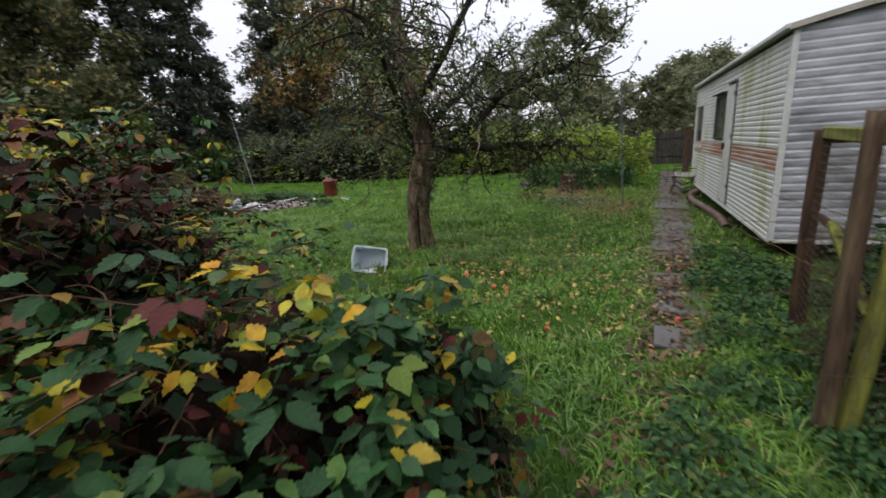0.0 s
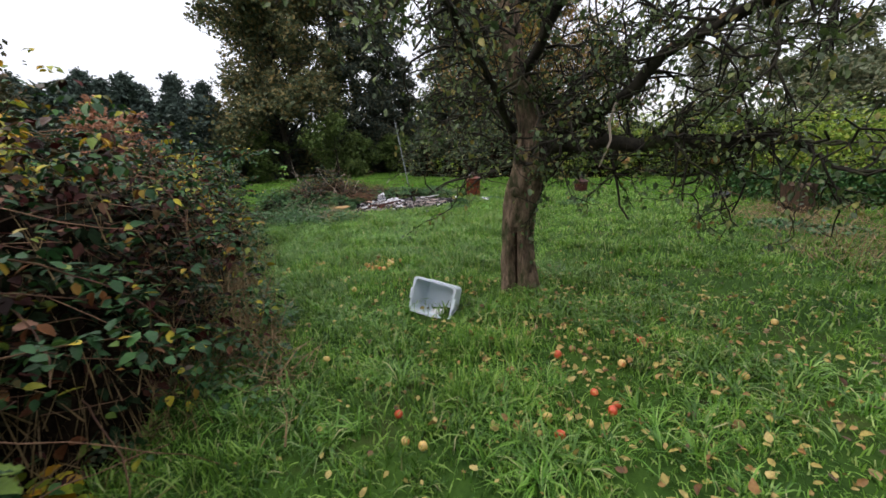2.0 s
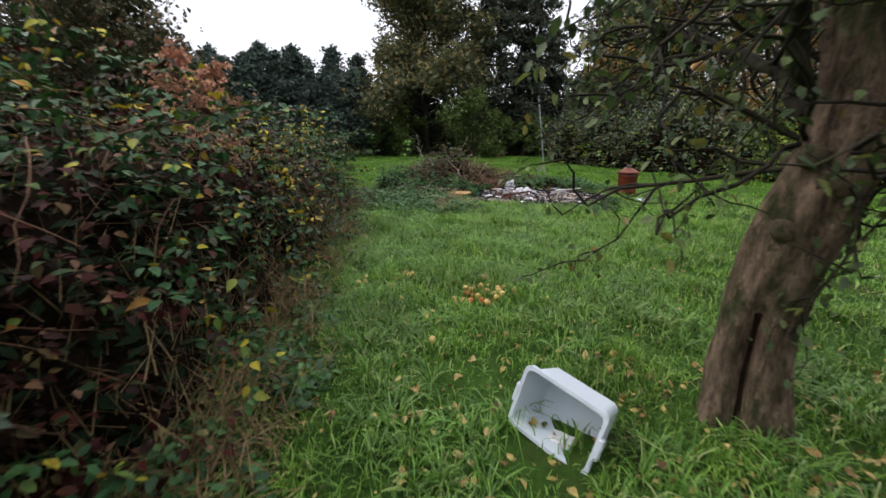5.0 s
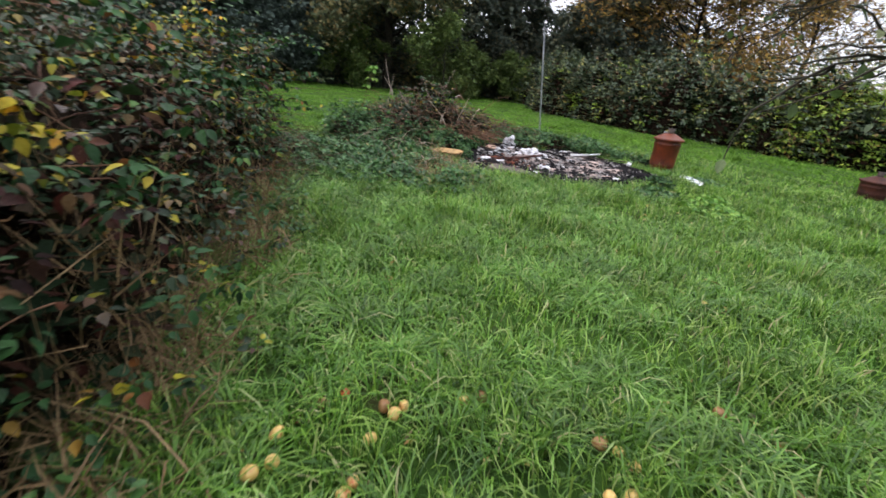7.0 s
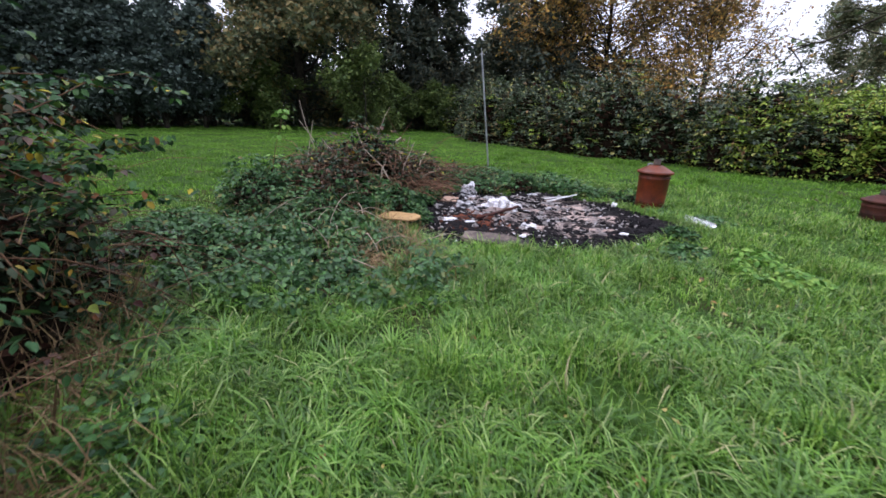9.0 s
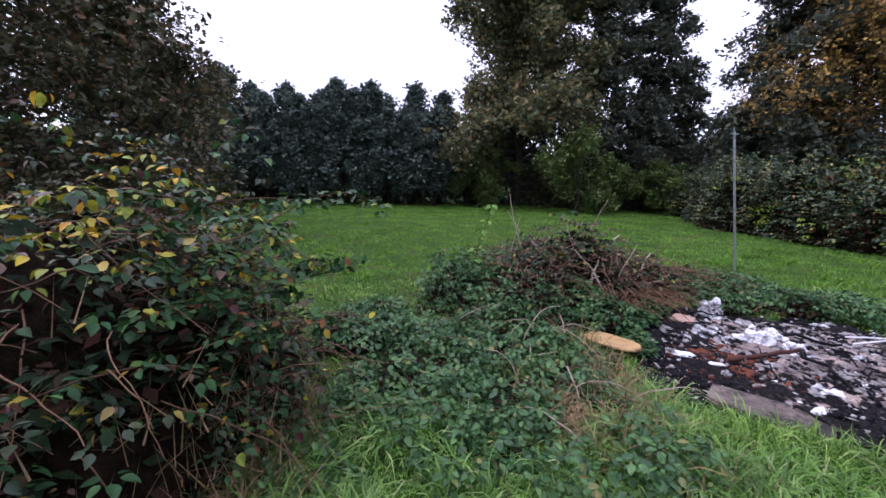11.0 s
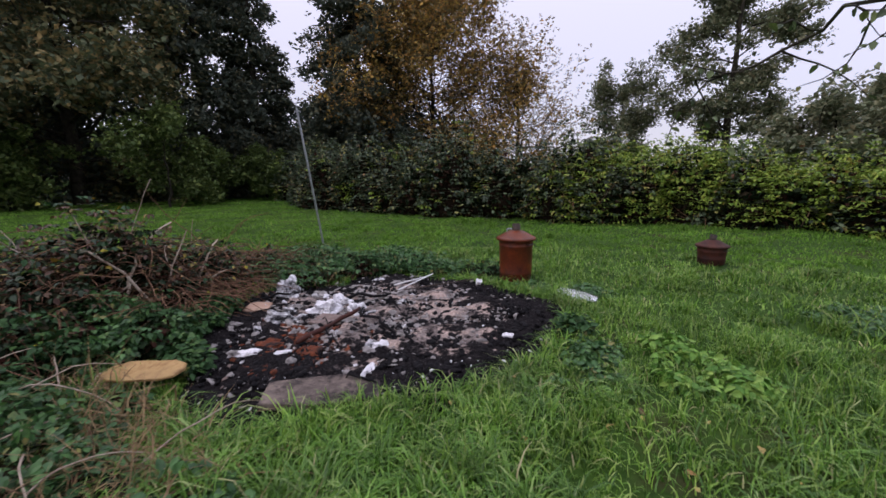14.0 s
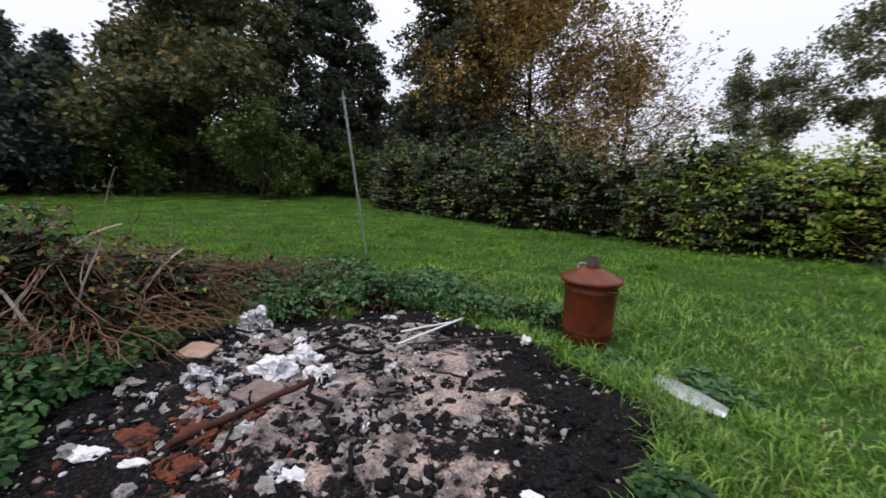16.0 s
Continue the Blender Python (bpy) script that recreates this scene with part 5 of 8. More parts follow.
def fire_things():
    crumple("foil_wad", -11.15, 7.97, 0.15, 0.13, 0.17, M["foil"], "crumpled soot-marked foil bundle at the edge of the ash", "foil", 3, 20)
    crumple("melted_plastic", -10.36, 7.86, 0.15, 0.10, 0.10, M["white_melt"], "large lump of melted white plastic on the ash", "melted plastic", 5, 30, group="melted plastic lumps")
    crumple("melted_plastic", -10.42, 8.08, 0.09, 0.08, 0.09, M["white_melt"], "lump of melted white plastic on the ash", "melted plastic", 8, 70, group="melted plastic lumps")
    crumple("melted_plastic", -10.12, 8.06, 0.12, 0.08, 0.08, M["white_melt"], "lump of melted white plastic on the ash", "melted plastic", 9, 110, group="melted plastic lumps")
    crumple("melted_plastic", -10.55, 7.45, 0.19, 0.12, 0.07, M["foil"], "flattened grey burnt plastic sheet on the ash", "melted plastic", 12, 10, group="melted plastic lumps")
    crumple("melted_plastic", -10.08, 6.90, 0.14, 0.06, 0.035, M["white_melt"], "torn strip of white plastic on the char", "melted plastic", 15, 35, group="melted plastic lumps")
    crumple("melted_plastic", -9.86, 7.06, 0.09, 0.03, 0.030, M["white_melt"], "torn strip of white plastic on the char", "melted plastic", 16, 60, group="melted plastic lumps")
    crumple("melted_plastic", -9.33, 7.60, 0.075, 0.05, 0.045, M["white_melt"], "bone-like lump of white plastic on the ash", "melted plastic", 18, 10, group="melted plastic lumps")
    crumple("melted_plastic", -9.12, 7.27, 0.045, 0.10, 0.03, M["white_melt"], "thin curl of white plastic on the ash", "melted plastic", 21, 20, group="melted plastic lumps")
    crumple("melted_plastic", -9.69, 9.74, 0.045, 0.045, 0.05, M["white_melt"], "small white lump standing on the char", "melted plastic", 24, 20, group="melted plastic lumps")
    crumple("melted_plastic", -8.55, 8.35, 0.05, 0.04, 0.025, M["white_melt"], "small pale lump on the char", "melted plastic", 26, 20, group="melted plastic lumps")
    crumple("melted_plastic", -10.75, 8.75, 0.17, 0.05, 0.03, M["stone"], "twisted grey burnt sheet on the ash", "melted plastic", 27, 30, group="melted plastic lumps")
    crumple("melted_plastic", -10.5, 9.2, 0.14, 0.06, 0.035, M["stone"], "twisted grey burnt sheet on the ash", "melted plastic", 28, 50, group="melted plastic lumps")
    board("floor_tile", -11.0, 7.52, (0.24, 0.20, 0.02), M["tile_tan"], "broken tan clay tile lying on the ash", "tile", 35, 8, 3, 0.05, 2, "broken tiles on the ash")
    board("floor_tile", -10.10, 7.68, (0.27, 0.22, 0.02), M["tile"], "broken grey-brown tile lying on the ash", "tile", 12, 6, 0, 0.06, 4, "broken tiles on the ash")
    board("stone_slab", -9.12, 6.86, (0.60, 0.32, 0.045), M["burnt_slab"], "fire-stained flat stone slab at the edge of the ash", "stone slab", 47, 2, 3, 0.05, 6, corners=[(-0.36, -0.13), (0.02, -0.18), (0.36, -0.13), (0.37, 0.06), (0.12, 0.17), (-0.34, 0.12)])
    board("fibreboard", -10.22, 6.26, (0.50, 0.30, 0.018), M["wood_raw"], "torn tan fibreboard piece lying on the leaves", "board", 38, 10, -4, 0.13, 8, corners=[(-0.28, -0.03), (-0.22, -0.08), (-0.10, -0.11), (0.03, -0.115), (0.16, -0.125), (0.25, -0.10), (0.285, -0.03), (0.26, 0.04), (0.17, 0.085), (0.06, 0.075), (-0.04, 0.105), (-0.16, 0.11), (-0.25, 0.07)])
    stick("metal_strip", g(-10.18, 8.76, 0.09), g(-10.28, 9.55, 0.12), 0.010, 0.010, M["white_metal"], "thin white metal strip lying on the ash", "metal strip", 1, 0.0, group="metal strips on the ash")
    stick("metal_strip", g(-10.42, 8.95, 0.08), g(-10.30, 9.45, 0.10), 0.008, 0.008, M["white_metal"], "thin white metal strip lying on the ash", "metal strip", 2, 0.02, group="metal strips on the ash")
    stick("metal_rod", g(-10.2, 8.72, 0.08), g(-9.75, 9.72, 0.10), 0.008, 0.008, M["soot_steel"], "sooty steel rod lying on the ash", "metal rod", 3, 0.01)
    stick("rusty_bar", g(-9.88, 7.20, 0.07), g(-9.98, 7.98, 0.13), 0.022, 0.018, M["rust_dark"], "charred rust-brown bar lying across the ash", "bar", 4, 0.03)
    stick("charred_branch", g(-9.98, 7.98, 0.12), g(-9.15, 7.80, 0.06), 0.018, 0.012, M["char"], "charred branch lying on the ash", "branch", 5, 0.3, group="charred branches")
    stick("charred_branch", g(-9.35, 6.9, 0.06), g(-8.55, 7.25, 0.08), 0.012, 0.008, M["char"], "charred branch lying on the ash", "branch", 6, 0.3, group="charred branches")
    stick("charred_branch", g(-11.3, 7.3, 0.08), g(-11.0, 8.05, 0.1), 0.014, 0.009, M["char"], "charred branch lying on the ash", "branch", 7, 0.3, group="charred branches")
    stick("charred_branch", g(-10.55, 8.0, 0.07), g(-10.15, 8.6, 0.09), 0.022, 0.012, M["char"], "charred branch lying on the ash", "branch", 8, 0.3, group="charred branches")
    stick("pink_rod", g(-11.15, 6.9, 0.05), g(-11.25, 7.35, 0.18), 0.008, 0.008, M["apple_rotten"], "short faded red plastic rod leaning in the char", "rod", 9, 0.02)
    lumps("clay_rubble", 31, 420, (-9.95, 7.30, 0.26, 0.20), (0.010, 0.05), M["burnt_red"], "burnt orange clay rubble on the ash", "rubble")
    lumps("clay_rubble", 32, 260, (-9.75, 7.15, 0.2, 0.2), (0.012, 0.04), M["burnt_red"], "burnt orange clay rubble on the ash", "rubble")
    for k, (x, y, a, b) in enumerate(((-9.95, 7.35, 0.16, 0.12), (-10.1, 7.1, 0.14, 0.10), (-9.7, 7.25, 0.12, 0.10), (-9.9, 7.62, 0.09, 0.07))):
        crumple("burnt_clay", x, y, a * 0.9, b * 0.9, 0.030, M["burnt_red"], "crumbling burnt orange clay on the ash", "burnt clay", 50 + k, 30 * k, 0.03, "burnt clay on the ash")
    for k, (x, y, a, b) in enumerate(((-10.9, 8.25, 0.10, 0.07), (-10.6, 7.45, 0.09, 0.06), (-10.45, 8.55, 0.08, 0.07), (-9.95, 8.55, 0.09, 0.06), (-9.6, 8.0, 0.08, 0.06), (-10.85, 9.1, 0.10, 0.05), (-9.9, 9.1, 0.07, 0.05))):
        crumple("burnt_sheet", x, y, a, b, 0.03, M["foil"] if k % 2 else M["stone"], "crumpled grey burnt sheet on the ash", "burnt sheet", 70 + k, 40 * k, 0.02, "burnt sheets on the ash")
    q = random.Random(88)
    for k in range(44):
        x, y = q.gauss(-10.2, 0.5), q.gauss(7.75, 0.5)
        if not (inside(np.array([x]), np.array([y]), BURN)[0] and math.hypot(x + 9.85, y - 8.1) < 1.35):
            continue
        pick = q.random()
        mt, lb = ((M["stone"], "crumpled grey burnt sheet on the ash") if pick < 0.5 else (M["foil"], "soot-marked crumpled foil scrap on the ash") if pick < 0.75 else (M["white_melt"], "small torn scrap of white plastic on the ash"))
        w = q.uniform(0.035, 0.095) * (0.6 if pick >= 0.75 else 1)
        crumple("burnt_sheet", x, y, w, w * q.uniform(0.4, 0.9), q.uniform(0.015, 0.04), mt, lb, "burnt sheet", 200 + k, q.uniform(0, 360), 0.035, "burnt sheets on the ash")
    for k in range(14):
        x, y, a = q.gauss(-9.9, 0.5), q.gauss(8.1, 0.55), q.uniform(0, 6.28)
        if math.hypot(x + 9.85, y - 8.1) < 1.2:
            ln = q.uniform(0.15, 0.5)
            stick("charred_stick", g(x, y, 0.08), g(x + ln * math.cos(a), y + ln * math.sin(a), 0.09), 0.009, 0.005, M["char"], "thin charred stick lying on the ash", "stick", 300 + k, 0.4, 6, "charred sticks on the ash")
    lumps("burnt_scraps", 37, 420, (-10.15, 7.8, 0.65, 0.75), (0.02, 0.085), M["stone"], "flat grey burnt scraps on the ash", "rubble", 0.12)
    lumps("brick_scraps", 38, 160, (-9.9, 7.7, 0.5, 0.6), (0.02, 0.06), M["tile"], "flat brown burnt scraps on the ash", "rubble", 0.2)
    lumps("ash_rubble", 33, 3600, (-10.0, 8.15, 0.66, 0.76), (0.006, 0.040), M["stone"], "pale grey rubble and ash clods", "rubble")
    lumps("black_clods", 36, 1100, (-9.9, 7.9, 0.9, 0.95), (0.014, 0.055), M["char"], "black burnt clods in the ash", "charcoal", 0.55)
    lumps("char_lumps", 34, 10000, (-9.6, 8.0, 1.15, 1.15), (0.008, 0.042), M["char"], "black charcoal lumps in the ash", "charcoal", 0.6)
    lumps("white_flakes", 35, 1500, (-9.8, 7.9, 0.9, 0.9), (0.005, 0.026), M["white_melt"], "small white plastic flakes on the ash", "litter", 0.3)


def clear_tray():
    """A clear plastic trough lying in the grass."""
    bm = bmesh.new()
    n, m_ = 10, 12
    for inner in (0, 1):
        rows = []
        for i in range(m_ + 1):
            u = i / m_
            end = 0.35 + 0.65 * math.sin(math.pi * min(max(u, 0.03), 0.97)) ** 0.35
            row = []
            for k in range(n + 1):
                a = math.pi * (0.0 + k / n)
                rr = (0.065 - 0.004 * inner) * end
                row.append(bm.verts.new(((u - 0.5) * 0.46, rr * math.cos(a), -rr * math.sin(a) + 0.06)))
            rows.append(row)
        for i in range(m_):
            for k in range(n):
                bm.faces.new((rows[i][k], rows[i][k + 1], rows[i + 1][k + 1], rows[i + 1][k]))
    ob = part("plastic_trough", bm, M["clear_plastic"], None, "clear plastic trough lying in the grass near the incinerator")
    ob.matrix_world = pose(-8.47, 9.86, float(gz(-8.47, 9.86)) + 0.025, 6, 3, -10)
    return tagged(ob, category="plastic trough")


def pole(name, x, y, top, r0, material, label, cat="pole"):
    t = thing(name, x, y, label=label, category=cat)
    b = Vector((0, 0, -0.1))
    e = Vector((top[0] - x, top[1] - y, top[2] - float(gz(x, y))))
    mesh_ob("shaft", [tube_arrays([(b, e, r0, r0 * 0.95)], 12)], material, t)
    return t, e


def garden_things():
    t, e = pole("clothes_pole", -14.0, 10.68, (-14.03, 10.28, 2.65), 0.021, M["galv"], "leaning galvanised clothes pole standing in the lawn")
    segs = [(e + Vector((-0.08, 0, -0.03)), e + Vector((0.1, 0.02, -0.05)), 0.008, 0.008), (e, e + Vector((-0.02, 0, 0.09)), 0.007, 0.007)]
    mesh_ob("line_hook", [tube_arrays(segs, 6)], M["galv"], t, "small line hook")
    t, e = pole("clothes_pole", -0.28, 9.5, (-0.40, 9.5, 2.45), 0.017, M["dull_steel"], "thin dull steel pole standing beside the path")
    # sawn stump with roots
    t = thing("wood_stump", -1.95, 11.8, label="dark rotting tree stump with a ragged top in the grass", category="tree stump")
    bm = bmesh.new()
    r = random.Random(3)
    rings = []
    for k, (rad, z) in enumerate(((0.30, -0.03), (0.25, 0.08), (0.23, 0.25), (0.24, 0.42), (0.25, 0.5))):
        rings.append([bm.verts.new((rad * math.cos(a / 18 * 6.283) * (1 + 0.1 * math.sin(a * 2.1)), rad * math.sin(a / 18 * 6.283) * (1 + 0.1 * math.sin(a * 1.3)), z + (r.uniform(-0.07, 0.05) if k == 4 else 0))) for a in range(18)])
    for a, b in zip(rings, rings[1:]):
        for i in range(18):
            bm.faces.new((a[i], a[(i + 1) % 18], b[(i + 1) % 18], b[i]))
    bm.faces.new(rings[-1])
    part("stump", bm, M["wood_dark"], t)
    crumple("black_bag", -3.57, 12.8, 0.20, 0.15, 0.12, M["black_plastic"], "crumpled black plastic bag lying in the grass", "plastic bag", 40, 20, 0.0)
    # far end of the path: post and fence
    t = thing("gate_post", 0.72, 16.9, label="round timber gate post beside the path end", category="gate post")
    mesh_ob("post", [tube_arrays([((0, 0, -0.1), (0.02, 0, 1.45), 0.10, 0.09)], 12)], M["wood_dark"], t)
    slab_part("cap", (-0.07, 0.11, -0.09, 0.09, 1.45, 1.50), M["wood_dark"], t, "dark worn post cap", 0.01)


def fence():
    t = tagged(new("fence"), "grey weathered board fence closing the far end of the garden", "fence")
    t.matrix_world = pose(-4.5, 20.6, 0.0, 0, 0, 4)
    r = random.Random(9)
    for k in range(5):
        x = k * 2.0
        slab_part("fence_post", (x - 0.05, x + 0.05, -0.06, 0.04, -0.1, 1.45), M["fence_wood"], t, "", 0.006, 0.004, k)
    for z in (0.35, 1.1):
        slab_part("fence_rail", (0, 8.0, 0.042, 0.08, z, z + 0.08), M["fence_wood"], t, "", 0.005)
    x = 0.02
    k = 0
    while x < 7.95:
        slab_part("fence_board", (x, x + 0.125, 0.083, 0.1, 0.03, 1.40 + r.uniform(-0.02, 0.02)), M["fence_wood"], t, "", 0.0, 0.004, k)
        x += 0.14
        k += 1


paving()
caravan()
bench()
duct()
pen()
BIN_L = "tall orange-rusted steel garden incinerator with domed lid beside the ash"
bin_thing(-9.44, 10.28, True, BIN_L, 165)
bin_thing(-7.36, 12.78, False, "low dark-rusted steel garden incinerator with a lid, sunk in the lawn", 150)
storage_box()
litter_in_box()
apples()
fire_patch()
fire_things()
clear_tray()
garden_things()
fence()


# ---- brambles ----
def shell_points(r, mounds, n, depth=(0.0, 0.12), side_bias=0.0, closed=0.16):
    """Places on and just under the skin of a group of mounds."""
    area = np.array([(m[2] * m[3]) ** 0.5 * m[4] for m in mounds])
    which = r.choice(len(mounds), n, p=area / area.sum())
    mm = np.array([m[:5] for m in mounds])[which]
    th = r.uniform(0, 2 * np.pi, n)
    el = np.arcsin(r.uniform(0, 1, n) ** (1.0 + side_bias))
    wob = np.array([noise.noise(Vector((a * 1.7, b * 1.7, c))) for a, b, c in zip(np.cos(th) * mm[:, 2] + mm[:, 0], np.sin(th) * mm[:, 3] + mm[:, 1], el * 2)])
    k = 1 + 0.30 * wob - r.uniform(depth[0], depth[1], n)
    ce, se = np.cos(el) ** 0.8, np.sin(el) ** 0.8
    x = mm[:, 0] + mm[:, 2] * ce * np.cos(th) * k
    y = mm[:, 1] + mm[:, 3] * ce * np.sin(th) * k
    z = mm[:, 4] * se * k
    # drop what lies deep inside a neighbour
    h = np.zeros(n)
    for m in mounds:
        q = ((x - m[0]) / m[2]) ** 2 + ((y - m[1]) / m[3]) ** 2 + (z / m[4]) ** 2
        h += (q < 0.62) & True
    keep = h == 0
    if depth[1] > 0.3:
        keep = np.ones(n, bool)
    if depth[1] < 0.3:
        gap = np.array([noise.noise(Vector((a * 3.2, b * 3.2, c * 3.2))) + 0.5 * noise.noise(Vector((a * 8, b * 8, c * 8))) for a, b, c in zip(x, y, z)])
        keep &= gap < closed
    x, y, z = x[keep], y[keep], z[keep]
    return np.stack((x, y, z + gz(x, y)), 1)


def sprays(r, pos, leaves=(3, 5), spread=0.05):
    """Each place becomes a compound leaf: three to five leaflets round one stalk, all tilted alike."""
    n = len(pos)
    yaw = r.uniform(0, 2 * np.pi, n)
    out_p, out_y, out_t, out_r = [], [], [], []
    tilt = r.normal(-0.35, 0.4, n)
    roll = r.normal(0, 0.35, n)
    for k, off in enumerate((0.0, 1.15, -1.15, 2.1, -2.1)):
        sel = np.ones(n, bool) if k < 3 else r.uniform(0, 1, n) < 0.5
        a = yaw[sel] + off
        p = pos[sel] + np.stack((-np.sin(a), np.cos(a), np.zeros(sel.sum())), 1) * spread * 0.35
        out_p.append(p); out_y.append(a + r.normal(0, 0.12, sel.sum())); out_t.append(tilt[sel] + r.normal(0, 0.15, sel.sum())); out_r.append(roll[sel] + r.normal(0, 0.2, sel.sum()))
    return np.concatenate(out_p), np.concatenate(out_y), np.concatenate(out_t), np.concatenate(out_r)


def compound(r, pos, size, template):
    p, yaw, tilt, roll = sprays(r, pos, spread=size[1])
    return stamp(template, turns(yaw, tilt, roll), p, r.uniform(size[0], size[1], len(p)))


def canes(r, n, mounds, length=(0.6, 1.6), rad=0.004, rise=0.6):
    segs = []
    for _ in range(n):
        m = mounds[r.integers(0, len(mounds))]
        a = r.uniform(0, 6.28)
        q = r.uniform(0.2, 0.95)
        p = np.array([m[0] + m[2] * q * math.cos(a), m[1] + m[3] * q * math.sin(a), 0])
        p[2] = m[4] * math.sqrt(max(0, 1 - q * q)) * r.uniform(0.5, 1.0)
        pts, _d = wander(r, p, (math.cos(a) + r.normal(0, 0.6), math.sin(a) + r.normal(0, 0.6), rise * r.uniform(-0.6, 1)), r.uniform(*length), 8, 0.10, 0.16)
        pts = [np.array((q_[0], q_[1], max(q_[2], 0.02))) for q_ in pts]
        xy = np.array(pts)
        if near_line(xy[:, 0], xy[:, 1], WALKED).min() < 0.95:
            continue
        segs += limb_segs(pts, rad * r.uniform(0.6, 1.2), rad * 0.4)
    return segs


def straw(name, label, spots, n, seed):
    """Flattened dead grass among the weeds."""
    r = np.random.default_rng(seed)
    b = np.array(spots)[r.integers(0, len(spots), n)]
    x, y = b[:, 0] + r.normal(0, 1, n) * b[:, 2], b[:, 1] + r.normal(0, 1, n) * b[:, 3]
    pos = np.stack((x, y, gz(x, y) + r.uniform(0, 0.08, n)), 1)
    keep = ~inside(x, y, BURN)
    n = keep.sum()
    L = r.uniform(0.15, 0.46, n)
    t = ([(-0.5, 0, 0), (0.5, 0, 0), (-0.3, 0.3, 0.6), (0.3, 0.3, 0.6), (0, 0.9, 0.75)], [(0, 1, 3, 2), (2, 3, 4)])
    return tagged(mesh_ob(name, [stamp(t, turns(r.uniform(0, 6.28, n), r.normal(-0.4, 0.5, n), r.normal(0, 0.4, n)), pos[keep], np.stack((r.uniform(0.006, 0.014, n), L, L * 0.6), 1))], M["grass_dry"], None, label, "stuff"), category="dead grass")


def shade_core(t, mounds, scale, seed):
    """A solid near-black core under the leaves, added to deepen shade in the gaps."""
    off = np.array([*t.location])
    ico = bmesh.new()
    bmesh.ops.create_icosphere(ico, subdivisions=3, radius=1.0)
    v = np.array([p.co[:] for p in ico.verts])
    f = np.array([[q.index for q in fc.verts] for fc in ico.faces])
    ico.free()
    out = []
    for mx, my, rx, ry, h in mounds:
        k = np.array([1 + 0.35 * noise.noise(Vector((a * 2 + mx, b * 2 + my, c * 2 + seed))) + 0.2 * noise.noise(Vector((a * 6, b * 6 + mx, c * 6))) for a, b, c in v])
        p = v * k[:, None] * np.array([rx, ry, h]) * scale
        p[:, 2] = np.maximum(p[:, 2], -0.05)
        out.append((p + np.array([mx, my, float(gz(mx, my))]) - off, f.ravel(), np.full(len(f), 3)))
    return mesh_ob("shade_core", out, M["shade_core"], t, "near-black solid core added to deepen the shade inside", "stuff")


GOLD = (-0.55, 1.05, 0.98)
SHOOTS = (((-8.58, 3.18, 1.39), (-8.66, 3.36, 1.22), (-8.8, 3.64, 1.14), (-8.94, 3.98, 1.18)), ((-8.24, 3.24, 1.06), (-8.42, 3.36, 1.07), (-8.69, 3.59, 1.06), (-8.88, 3.81, 1.2)),
          ((-8.38, 3.04, 1.55), (-8.67, 3.15, 1.53), (-8.81, 3.38, 1.44), (-8.92, 3.63, 1.24)), ((-8.39, 3.23, 1.29), (-8.46, 3.31, 1.19), (-8.49, 3.48, 1.04), (-8.53, 3.63, 0.87)),
          ((-6.45, 2.89, 1.34), (-6.53, 3.1, 1.24), (-6.65, 3.3, 1.18), (-6.8, 3.42, 1.17)))


